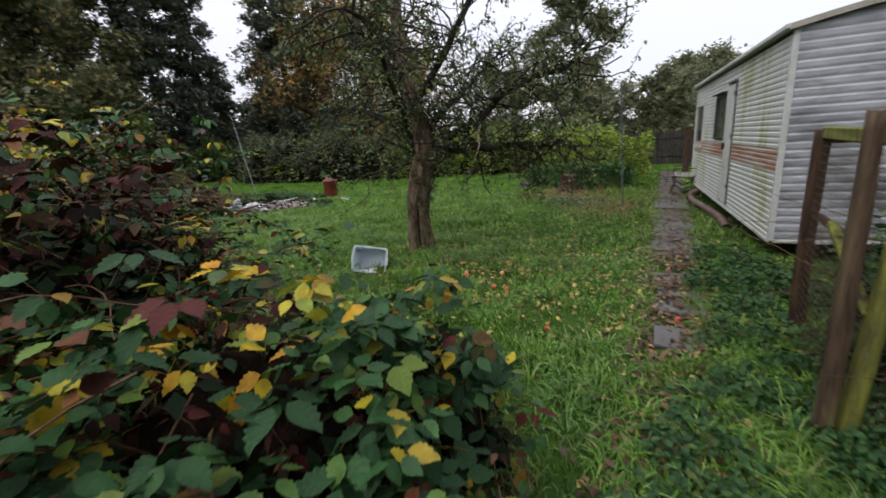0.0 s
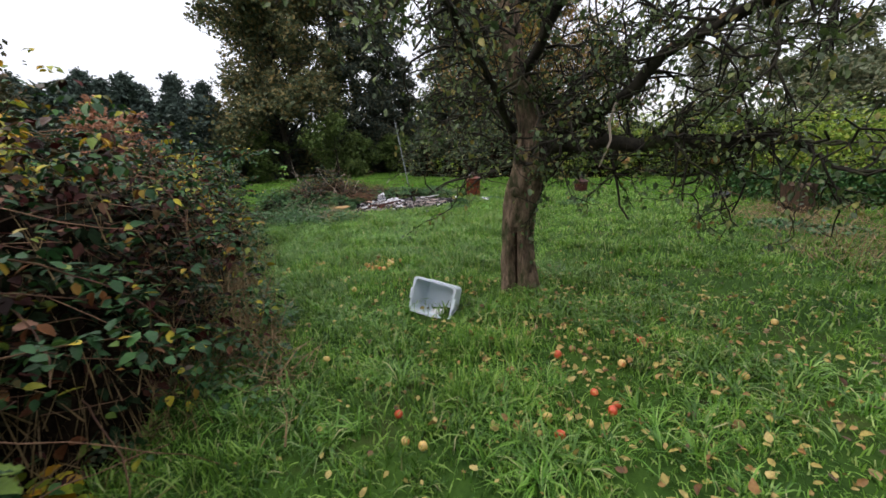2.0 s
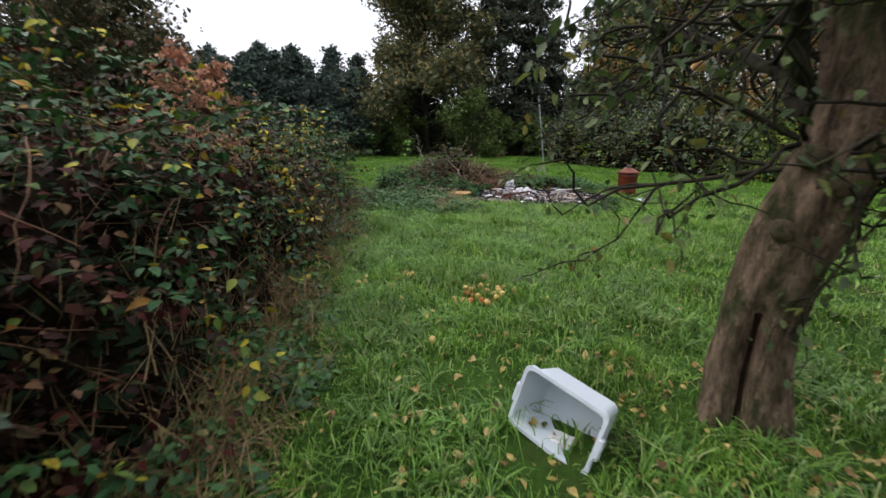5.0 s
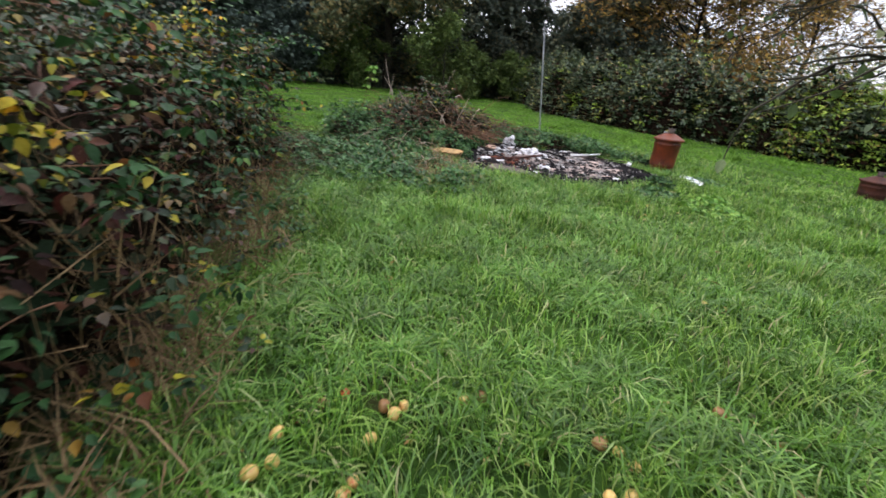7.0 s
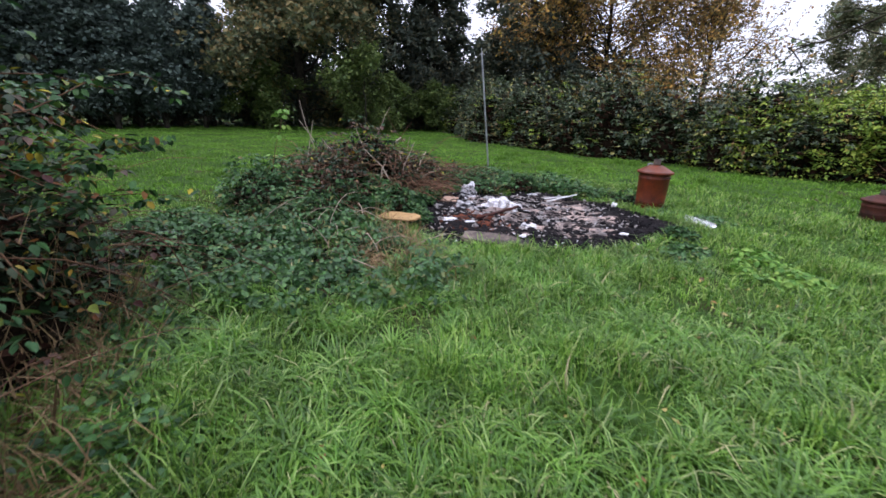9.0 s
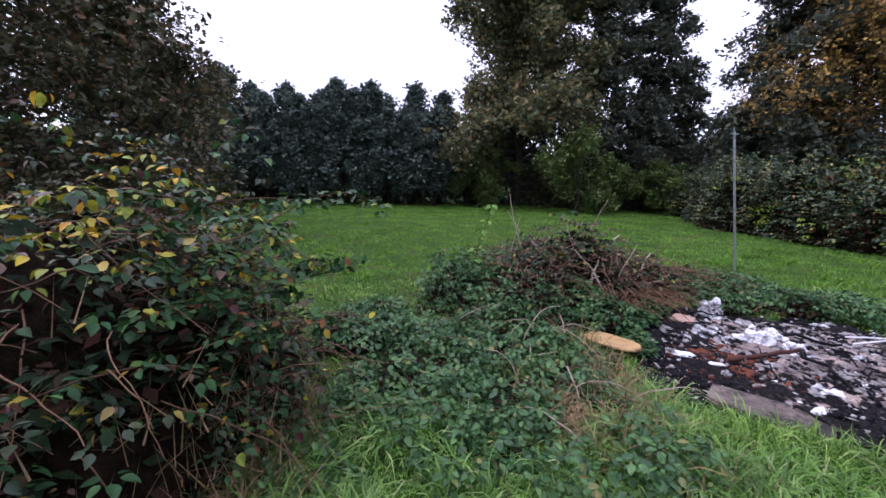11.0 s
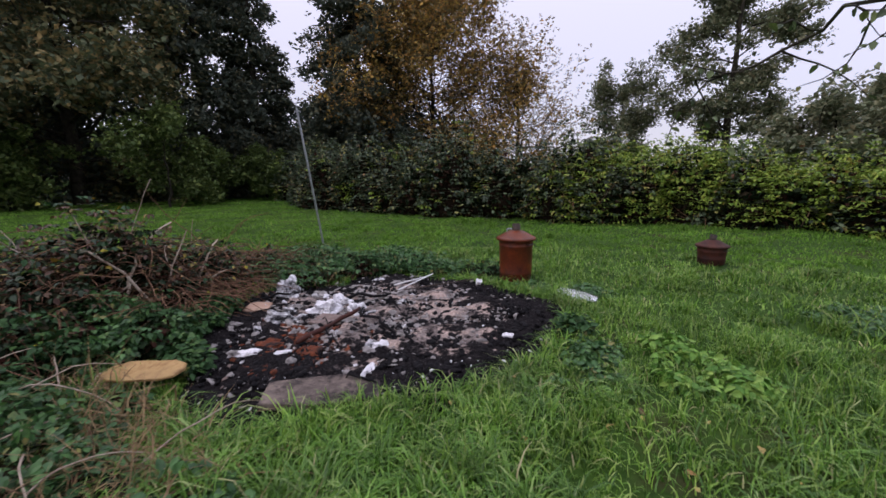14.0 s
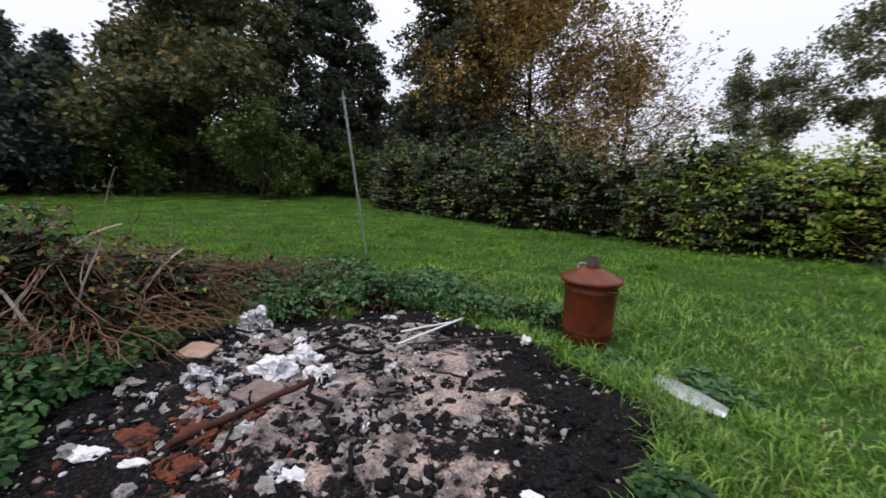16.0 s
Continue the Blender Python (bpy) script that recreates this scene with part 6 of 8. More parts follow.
def big_bush():
    t = tagged(new("bramble_bush"), "large bramble thicket with green, yellow and wine-red leaves along the lawn", "bramble bush")
    t.location = (-3.5, 1.3, 0)
    def under(ob):
        ob.parent = t
        ob.matrix_parent_inverse = t.matrix_world.inverted()
        return ob
    bpy.context.view_layer.update()
    r = np.random.default_rng(40)
    near = BUSH[:5]
    far_ = BUSH[4:]
    shade_core(t, BUSH, 0.70, 3)

    def clusters(p, scale, z0):
        return np.array([noise.noise(Vector((a * scale, b * scale, c * scale + z0))) for a, b, c in p])
    np_ = shell_points(r, near, 4300, (-0.14, 0.20), closed=-0.02)
    wine = (clusters(np_, 1.5, 5) + 0.25 * np.clip(-0.8 - np_[:, 0], -0.6, 0.6) > 0.30) & (np_[:, 2] > 0.5)
    gold = ~wine & ((clusters(np_, 2.2, 9) > 0.34) | ((np.linalg.norm(np_ - np.array(GOLD), axis=1) < 0.22) & (r.uniform(0, 1, len(np_)) < 0.7)))
    for sel, mt, lb in ((~wine & ~gold, "bramble", "glossy toothed bramble leaves"), (wine, "bramble_wine", "wine-red and withered bramble leaves"), (gold, "bramble_gold", "yellow and lime bramble leaves")):
        under(mesh_ob("leaves", [compound(r, np_[sel], (0.045, 0.085), BROAD)], M[mt], None, lb, "stuff"))
    under(mesh_ob("withered_leaves", [compound(r, shell_points(r, near, 900, (0.02, 0.3)), (0.03, 0.055), MID)], M["bramble_wine"], None, "shrivelled brown leaves", "stuff"))
    fp = shell_points(r, far_, 19000, (-0.13, 0.20), closed=0.08)
    fr = clusters(fp, 1.1, 3) + r.normal(0, 0.07, len(fp))
    GOLD_AT = np.where(fp[:, 0] < -6.2, -0.47, -0.38) - np.where(fp[:, 2] < 0.8, 0.5, 0.0)
    for sel, mt, lb in (((fr > 0.26) & (fp[:, 0] > -6.0), "bramble_wine", "wine-red bramble leaves"), (fr < GOLD_AT, "bramble_gold", "yellow bramble leaves")):
        under(mesh_ob("coloured_leaves", [compound(r, fp[sel], (0.034, 0.068), MID)], M[mt], None, lb, "stuff"))
    fp = fp[~(((fr > 0.26) & (fp[:, 0] > -6.0)) | (fr < GOLD_AT))]
    dull = ((fp[:, 0] < -5.5 + r.normal(0, 0.8, len(fp))) & (r.uniform(0, 1, len(fp)) < 0.5)) | (r.uniform(0, 1, len(fp)) < 0.22)
    close = fp[:, 1] > 1.2
    under(mesh_ob("leaves", [compound(r, fp[~dull & close], (0.034, 0.072), MID), compound(r, fp[~dull & ~close], (0.040, 0.078), LEAF)], M["bramble"], None, "glossy bramble leaves", "stuff"))
    under(mesh_ob("dull_leaves", [compound(r, fp[dull & close], (0.028, 0.056), MID), compound(r, fp[dull & ~close], (0.035, 0.062), LEAF)], M["bramble_dull"], None, "dull brown and dark bramble leaves", "stuff"))
    under(mesh_ob("inner_leaves", [compound(r, shell_points(r, BUSH, 17000, (0.22, 0.55)), (0.06, 0.12), SMALL)], M["bramble_dark"], None, "inner leaves coloured near-black for the shade within", "stuff"))
    under(mesh_ob("dead_grass", [stamp(([(-0.5, 0, 0), (0.5, 0, 0), (0, 0.2, 1)], [(0, 1, 2)]), turns(r.uniform(0, 6.28, 13000), r.normal(0, 0.5, 13000), r.normal(0, 0.4, 13000)),
          (lambda p: np.column_stack((p[:, :2], p[:, 2] * r.uniform(0.0, 0.8, len(p)))))(shell_points(r, BUSH, 50000, (-0.05, 0.25), 1.4))[:13000], np.stack((r.uniform(0.004, 0.009, 13000), r.uniform(0.1, 0.4, 13000), r.uniform(0.1, 0.4, 13000)), 1))], M["grass_dry"], None, "dry grass caught in the thicket", "stuff"))
    under(mesh_ob("cane_tangle", [tube_arrays(canes(r, 520, BUSH, (0.4, 1.2), 0.005), 4)], M["cane"], None, "arching thorny canes", "stuff"))
    under(mesh_ob("dead_cane_tangle", [tube_arrays(canes(r, 700, BUSH, (0.3, 1.0), 0.004, 0.2), 4)], M["dead_stem"], None, "dead brown canes", "stuff"))
    # long shoots that reach out over the lawn, each with its leaves
    shoots, leafpts = [], []
    for (x, y, z), d, ln in (((-6.9, 3.0, 1.1), (-1, 0.35, 0.25), 1.1), ((-7.6, 3.1, 0.95), (-1, 0.3, 0.1), 1.3), ((-8.6, 3.1, 1.0), (-1, 0.6, 0.1), 1.1), ((-8.5, 3.3, 1.32), (-0.6, 0.75, 0.0), 1.25), ((-8.7, 3.2, 1.45), (-0.5, 0.5, 0.2), 0.9), ((-8.3, 3.4, 0.9), (-0.5, 0.6, 0.25), 0.9), ((-8.9, 3.3, 1.2), (-0.7, 0.3, 0.35), 0.9), ((-8.2, 3.0, 0.6), (-0.9, 0.8, 0.1), 0.9), ((-0.9, 1.4, 1.0), (-0.1, 1, 0.25), 0.8), ((-1.5, 1.5, 1.2), (0.3, 1, 0.1), 0.9), ((-3.0, 2.3, 1.4), (0.2, 1, 0.3), 0.7), ((-4.6, 2.6, 1.5), (-0.4, 1, 0.4), 0.7), ((-5.6, 2.8, 1.4), (-0.8, 0.8, 0.3), 0.8), ((-2.4, 1.9, 0.5), (0.2, 1, 0.2), 0.6)):
        pts, _d = wander(r, (x, y, z), d, ln, 10, 0.07, 0.10)
        shoots += limb_segs(pts, 0.005, 0.002)
        leafpts += [p + r.normal(0, 0.02, 3) for p in pts[1:] for _ in range(2)]
    for ctrl in SHOOTS:
        c_ = [np.array(q) for q in ctrl]
        line_ = []
        for k in range(len(c_) - 1):
            p0, p1, p2, p3 = c_[max(k - 1, 0)], c_[k], c_[k + 1], c_[min(k + 2, len(c_) - 1)]
            for f in np.linspace(0, 1, 6)[:-1]:
                line_.append(0.5 * (2 * p1 + (p2 - p0) * f + (2 * p0 - 5 * p1 + 4 * p2 - p3) * f * f + (3 * p1 - p0 - 3 * p2 + p3) * f ** 3))
        line_.append(c_[-1])
        shoots += limb_segs(line_, 0.006, 0.0025)
        leafpts += [p + r.normal(0, 0.022, 3) for p in line_ for _ in range(3)]
    under(mesh_ob("shoot_tangle", [tube_arrays(shoots, 5)], M["cane"], None, "long shoots reaching over the grass", "stuff"))
    under(mesh_ob("shoot_leaves", [compound(r, np.array(leafpts), (0.04, 0.065), LEAF)], M["bramble"], None, "", "stuff"))
    # the big leaves nearest to the walk, each of its own
    shared = {}
    for key in ("leaf_green", "leaf_lime", "leaf_yellow", "leaf_wine"):
        me = fast_mesh("leaf", *stamp(BROAD, turns(np.zeros(1), np.zeros(1), np.zeros(1)), np.zeros((1, 3)), np.ones(1)))
        me.materials.append(M[key])
        me.polygons.foreach_set("use_smooth", np.ones(len(me.polygons), dtype=bool))
        shared[key] = me
    pts = shell_points(r, BUSH[:2], 700, (-0.11, 0.0))
    pts = pts[(pts[:, 0] > -1.2) & (pts[:, 2] > 0.35) & (pts[:, 1] > 0.45)][:120]
    p, yaw, tilt, roll = sprays(r, pts, spread=0.09)
    gold_at = np.linalg.norm(p - np.array(GOLD), axis=1) < 0.26
    keys = ["leaf_green"] * 11 + ["leaf_lime"] * 2 + ["leaf_yellow"] + ["leaf_wine"]
    pick = r.integers(0, len(keys), len(pts))
    owner = np.argmin(((p[:, None, :2] - pts[None, :, :2]) ** 2).sum(-1), 1)
    for q, a, b, c, o, au in zip(p, yaw, tilt, roll, owner, gold_at):
        ob = new("leaf", shared[("leaf_yellow", "leaf_lime", "leaf_yellow", "leaf_wine")[pick[o] % 4] if au else keys[pick[o]]])
        s = r.uniform(0.055, 0.105)
        ob.matrix_world = Matrix.LocRotScale(Vector(q), None, None) @ Euler((0, 0, a)).to_matrix().to_4x4() @ Euler((b, 0, 0)).to_matrix().to_4x4() @ Euler((0, c, 0)).to_matrix().to_4x4() @ Matrix.Scale(s, 4)
        under(ob)
    return t


def low_patch(name, label, category, seed, blobs, n, size, material, height=(0.02, 0.2), template=LEAF, parent=None, off_ash=True):
    """Low weeds: small leaves held at several heights over patches of (x, y, rx, ry)."""
    r = np.random.default_rng(seed)
    w = np.array([b[2] * b[3] for b in blobs])
    which = r.choice(len(blobs), n, p=w / w.sum())
    bb = np.array(blobs)[which]
    a, q = r.uniform(0, 6.28, n), np.sqrt(r.uniform(0, 1, n))
    x, y = bb[:, 0] + bb[:, 2] * q * np.cos(a), bb[:, 1] + bb[:, 3] * q * np.sin(a)
    keep = ~(inside(x, y, BURN) & off_ash)
    broken = np.array([noise.noise(Vector((a * 2.6, b * 2.6, seed))) + 0.4 * noise.noise(Vector((a * 9, b * 9, seed))) for a, b in zip(x, y)])
    keep &= broken < 0.16
    x, y, q = x[keep], y[keep], q[keep]
    lift = 0.55 + 0.9 * np.clip(0.5 - broken[keep], 0, 1)
    z = gz(x, y) + height[0] + (height[1] - height[0]) * r.uniform(0, 1, len(x)) * (1 - 0.5 * q) * lift
    pos = np.stack((x, y, z), 1)
    return tagged(mesh_ob(name, [compound(r, pos, size, template)], material, parent, label, "stuff"), category=category)


def pen_ivy():
    mounds = [(2.15, 3.25, 0.55, 0.5, 1.15), (2.5, 2.6, 0.5, 0.5, 1.0), (2.4, 4.2, 0.6, 0.4, 0.9)]
    t = tagged(new("ivy_mound"), "dark ivy and brambles filling the old pen", "ivy")
    t.location = (2.3, 3.2, 0)
    bpy.context.view_layer.update()
    r = np.random.default_rng(47)
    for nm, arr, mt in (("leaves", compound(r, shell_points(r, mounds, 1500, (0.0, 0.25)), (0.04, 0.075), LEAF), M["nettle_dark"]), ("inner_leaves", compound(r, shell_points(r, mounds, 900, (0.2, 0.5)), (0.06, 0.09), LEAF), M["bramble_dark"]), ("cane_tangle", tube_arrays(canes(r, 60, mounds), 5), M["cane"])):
        ob = mesh_ob(nm, [arr], mt, None, "", "stuff")
        ob.parent = t
        ob.matrix_parent_inverse = t.matrix_world.inverted()


def dead_heap():
    """The heap of dead brambles behind the ash, with bleached stalks standing in it."""
    mounds = [(-11.9, 6.6, 0.6, 0.6, 0.92), (-12.2, 7.4, 0.65, 0.6, 0.66), (-11.7, 5.9, 0.8, 0.65, 0.66), (-12.6, 8.3, 0.6, 0.8, 0.40), (-12.6, 6.2, 0.7, 0.6, 0.72), (-11.5, 6.9, 0.35, 0.4, 0.5)]
    t = tagged(new("bramble_heap"), "heap of dead brown brambles with bleached stalks beside the ash", "dead brambles")
    t.location = (-12, 6.7, 0)
    bpy.context.view_layer.update()
    r = np.random.default_rng(51)
    def under(ob):
        ob.parent = t
        ob.matrix_parent_inverse = t.matrix_world.inverted()
        return ob
    under(mesh_ob("dead_cane_tangle", [tube_arrays(canes(r, 900, mounds, (0.35, 1.0), 0.0065, 0.5), 5)], M["dead_stem"], None, "tangled dead brown canes", "stuff"))
    under(mesh_ob("dark_cane_tangle", [tube_arrays(canes(r, 520, mounds, (0.3, 0.9), 0.005, 0.5), 5)], M["cane"], None, "", "stuff"))
    under(mesh_ob("green_leaves", [compound(r, shell_points(r, mounds, 800, (-0.10, 0.2)), (0.035, 0.065), MID)], M["bramble"], None, "", "stuff"))
    under(mesh_ob("leaves", [compound(r, shell_points(r, mounds, 1500, (-0.05, 0.3)), (0.035, 0.06), MID)], M["bramble_dull"], None, "dull bramble leaves", "stuff"))
    under(mesh_ob("brown_leaves", [compound(r, shell_points(r, mounds, 1700, (-0.06, 0.25)), (0.03, 0.055), MID)], M["fallen_dark"], None, "withered brown bramble leaves", "stuff"))
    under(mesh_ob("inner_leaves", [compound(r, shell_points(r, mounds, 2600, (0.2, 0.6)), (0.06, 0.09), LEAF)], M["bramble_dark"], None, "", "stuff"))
    shade_core(t, mounds, 0.48, 8)
    # thick bleached canes bowed over the front of the heap
    bows = []
    for a, b, c in (((-11.30, 6.45, 0.05), (-11.45, 6.55, 0.85), (-12.0, 7.2, 0.95)), ((-11.10, 6.75, 0.05), (-11.35, 6.7, 0.5), (-11.5, 6.3, 0.85)), ((-11.0, 6.9, 0.03), (-11.4, 6.6, 0.35), (-11.6, 6.1, 0.6)), ((-11.5, 7.1, 0.1), (-11.55, 7.2, 0.55), (-11.9, 7.6, 0.7)), ((-11.2, 6.2, 0.05), (-11.2, 6.6, 0.30), (-11.05, 7.1, 0.12))):
        a, b, c = (np.array(q) for q in (a, b, c))
        line_ = [a * (1 - u) ** 2 + 2 * b * u * (1 - u) + c * u * u + r.normal(0, 0.012, 3) for u in np.linspace(0, 1, 12)]
        bows += limb_segs(line_, 0.017, 0.008)
    under(smooth(mesh_ob("bleached_cane_tangle", [tube_arrays(bows, 7)], M["pale_stem"], None, "thick bleached canes", "stuff")))
    pale = []
    for x, y, h, dx, dy in ((-11.4, 6.75, 0.75, -0.1, 0.12), (-11.5, 7.0, 0.55, 0.1, 0.25), (-11.7, 6.55, 0.9, 0.02, -0.05), (-11.9, 6.9, 0.6, 0.25, 0.1), (-12.1, 6.4, 0.85, -0.12, -0.1), (-11.6, 6.3, 0.5, 0.3, 0.1), (-11.3, 6.4, 0.45, -0.25, 0.2), (-12.3, 7.2, 0.6, 0.1, 0.2)):
        pts, _d = wander(r, g(x, y), (dx * 1.5, dy * 1.5, h), h * 1.15, 7, 0.03, 0.14)
        pale += limb_segs(pts, 0.012, 0.005)
        pts2, _d = wander(r, pts[4], (r.normal(0, 1), r.normal(0, 1), 0.6), h * 0.4, 4, 0.0, 0.2)
        pale += limb_segs(pts2, 0.005, 0.002)
    under(mesh_ob("pale_stalk_tangle", [tube_arrays(pale, 6)], M["pale_stem"], None, "bleached bare stalks", "stuff"))
    tall = []
    for x, y, h in ((-12.4, 6.0, 1.35), (-12.9, 6.9, 1.45), (-12.0, 5.6, 1.1), (-12.7, 7.6, 0.9), (-13.0, 6.3, 1.2)):
        pts, _d = wander(r, g(x, y), (r.normal(0, 0.12), r.normal(0, 0.12), 1), h, 8, 0.0, 0.05)
        tall += limb_segs(pts, 0.010, 0.004)
    under(mesh_ob("tall_stalk_tangle", [tube_arrays(tall, 5)], M["pale_stem"], None, "thin dead flower stalks", "stuff"))
    return t


def sprout():
    t = thing("bramble_sprout", -12.05, 5.02, label="tall fresh bramble shoot with lime leaves rising from the weeds", category="bramble shoot")
    r = np.random.default_rng(6)
    pts, _d = wander(r, (0.12, 0.1, 0), (-0.06, -0.06, 1), 1.22, 9, 0.0, 0.05)
    mesh_ob("stem", [tube_arrays(limb_segs(pts, 0.006, 0.003), 6)], M["cane"], t)
    lp = np.array([pts[-1], pts[-1] + [0.02, 0.02, 0.07], pts[-1] + [-0.03, 0, 0.03], pts[-2], pts[-2] + [0.02, 0.03, 0], pts[-1] + [0.03, 0, 0.02], pts[-3], pts[4], pts[5]])
    mesh_ob("leaves", [compound(r, lp, (0.07, 0.11), BROAD)], M["weed_lime"], t, "lime green leaves")


# ---- trees ----
def branches(r, p, d, length, radius, level, segs, tips, spread=0.7, droop=0.0, kids=(3, 5), shrink=0.62, twist=0.22):
    steps = 5 if level > 1 else 4
    pts, d2 = wander(r, p, d, length, steps, droop, twist)
    segs += limb_segs(pts, radius, radius * 0.55)
    if level == 0:
        tips += pts[1:]
        return
    n = r.integers(*kids) if kids[1] > kids[0] else kids[0]
    for k in range(n):
        i = r.integers(max(1, steps // 2 - 1), steps + 1)
        base_d = pts[i] - pts[i - 1]
        base_d = base_d / np.linalg.norm(base_d)
        nd = base_d * 0.9 + r.normal(0, spread, 3)
        branches(r, pts[i], nd, length * shrink * r.uniform(0.75, 1.2), radius * (0.62 if level > 1 else 0.55), level - 1, segs, tips, spread, droop, kids, shrink, twist)
    if level <= 1:
        tips += pts[2:]


def apple_tree():
    t = thing("apple_tree", -2.33, 5.02, 0.0, "old apple tree with a hollow trunk, gnarled limbs and sparse leaves", "apple tree")
    r = np.random.default_rng(77)
    # trunk: a fluted, bent column with a split hollow facing the walk
    bm = bmesh.new()
    axis = [(0, 0, -0.1, 0.22), (0.0, 0, 0.05, 0.185), (-0.02, 0, 0.3, 0.158), (-0.01, 0, 0.6, 0.146), (0.02, 0.01, 0.9, 0.148), (0.07, 0.04, 1.15, 0.155), (0.13, 0.07, 1.4, 0.145), (0.13, 0.07, 1.6, 0.125), (0.07, 0.05, 1.9, 0.108), (-0.02, 0.0, 2.2, 0.098), (-0.06, -0.02, 2.6, 0.086), (-0.09, -0.04, 3.1, 0.072), (-0.08, 0.0, 3.6, 0.05)]
    fine = []
    for a, b in zip(axis, axis[1:]):
        for k in range(5):
            f = k / 5
            fine.append([a[i] + (b[i] - a[i]) * f for i in range(4)])
    sides = 40
    rings = []
    for x, y, z, rad in fine:
        ring = []
        for k in range(sides):
            a = 2 * math.pi * k / sides
            fl = 1 + 0.07 * math.sin(3 * a + z * 2) + 0.05 * math.sin(7 * a - z * 3) + 0.13 * noise.noise(Vector((math.cos(a) * 2.2, math.sin(a) * 2.2, z * 2.5))) + 0.08 * noise.noise(Vector((math.cos(a) * 7, math.sin(a) * 7, z * 5)))
            if z < 0.12:
                fl += 0.25 * (0.12 - z) / 0.2 * max(0, math.sin(3 * a + 1))
            # hollow
            da = math.atan2(math.sin(a + 1.12), math.cos(a + 1.12))
            hw = 0.42 * math.exp(-((z - 0.36) / 0.36) ** 4)
            if z > -0.05:
                fl -= 0.62 * math.exp(-(da / (0.18 + 0.2 * hw)) ** 4) * min(1, hw * 2.4)
            ring.append(bm.verts.new((x + rad * fl * math.cos(a), y + rad * fl * math.sin(a), z)))
        rings.append(ring)
    hollow_faces = []
    for ri, (a, b) in enumerate(zip(rings, rings[1:])):
        for i in range(sides):
            bm.faces.new((a[i], a[(i + 1) % sides], b[(i + 1) % sides], b[i]))
    trunk = part("trunk", bm, M["bark"], t, "gnarled brown trunk with a split hollow", True)
    trunk.data.materials.append(M["rot"])
    idx = np.zeros(len(trunk.data.polygons), dtype=np.int32)
    for k, pgn in enumerate(trunk.data.polygons):
        c = pgn.center
        if 0.0 < c.z < 0.75 and math.hypot(c.x, c.y) < 0.085:
            idx[k] = 1
    trunk.data.polygons.foreach_set("material_index", idx)
    # knots
    for k, (a, z, s) in enumerate(((-1.3, 1.05, 0.05), (-0.2, 1.25, 0.07), (-2.0, 0.75, 0.035), (2.6, 1.3, 0.06), (-1.0, 1.35, 0.05), (0.6, 0.5, 0.03))):
        bm = bmesh.new()
        bmesh.ops.create_icosphere(bm, subdivisions=2, radius=s)
        for v in bm.verts:
            v.co *= 1 + 0.3 * noise.noise(v.co * 25 + Vector((k, 0, 0)))
        ob = part("knot", bm, M["bark"], t, "", True)
        cx = 0.05 if z > 1 else 0
        ob.location = (cx + 0.115 * math.cos(a), 0.115 * math.sin(a), z)
    limbs, tips = [], []
    main = [
        # the long level limb and its bend
        ([(0.1, 0.04, 1.42), (0.45, 0.16, 1.45), (0.85, 0.30, 1.43), (1.25, 0.42, 1.44), (1.6, 0.52, 1.42), (1.95, 0.6, 1.36)], 0.072, 0.034),
        # rising limb
        ([(0.1, 0.04, 1.38), (0.4, 0.12, 1.55), (0.8, 0.3, 1.75), (1.1, 0.4, 2.05), (1.45, 0.5, 2.2), (1.85, 0.6, 2.28), (2.1, 0.65, 2.5)], 0.06, 0.026),
        ([(0.0, 0.02, 1.95), (0.45, -0.1, 2.35), (0.8, -0.2, 2.7), (1.2, -0.2, 3.2), (1.5, -0.3, 3.6)], 0.05, 0.022),
        ([(-0.02, 0.0, 2.3), (-0.5, -0.1, 2.75), (-0.85, -0.1, 3.0), (-1.15, -0.25, 3.15), (-1.4, -0.35, 3.2)], 0.042, 0.018),
        ([(0.0, 0.0, 1.5), (-0.35, 0.15, 1.75), (-0.75, 0.2, 1.95), (-1.15, 0.3, 2.1), (-1.6, 0.35, 2.1)], 0.032, 0.014),
        ([(0.05, 0.05, 1.6), (0.15, 0.6, 1.95), (0.3, 1.1, 2.3), (0.3, 1.7, 2.6), (0.35, 2.2, 2.6)], 0.045, 0.018),
        ([(0.0, -0.05, 1.6), (0.2, -0.5, 2.0), (0.35, -0.95, 2.4), (0.5, -1.35, 2.65), (0.6, -1.75, 2.65)], 0.036, 0.015),
        ([(-0.05, 0.0, 2.5), (-0.5, 0.6, 3.0), (-0.9, 1.1, 3.3), (-1.3, 1.6, 3.3)], 0.036, 0.015),
        ([(-0.08, 0.0, 3.4), (0.2, 0.2, 3.9), (0.5, 0.3, 4.3), (0.7, 0.5, 4.6)], 0.036, 0.012),
        ([(-0.08, 0.0, 3.5), (-0.4, 0.1, 4.0), (-0.6, 0.3, 4.4)], 0.034, 0.012),
    ]
    for pts, r0, r1 in main:
        fine_pts = [np.array(pts[0])]
        for a, b in zip(pts, pts[1:]):
            for k in (1, 2, 3):
                fine_pts.append(np.array(a) + (np.array(b) - np.array(a)) * k / 3 + (r.normal(0, 0.018, 3) if k < 3 else 0))
        segs = limb_segs(fine_pts, r0, r1)
        ob = mesh_ob("limb", [tube_arrays([(a, b, p * 1.04, q) for a, b, p, q in segs], 10)], M["bark_dark"], t, "crooked lichen-flecked limb" if r0 > 0.05 else "")
        smooth(ob)
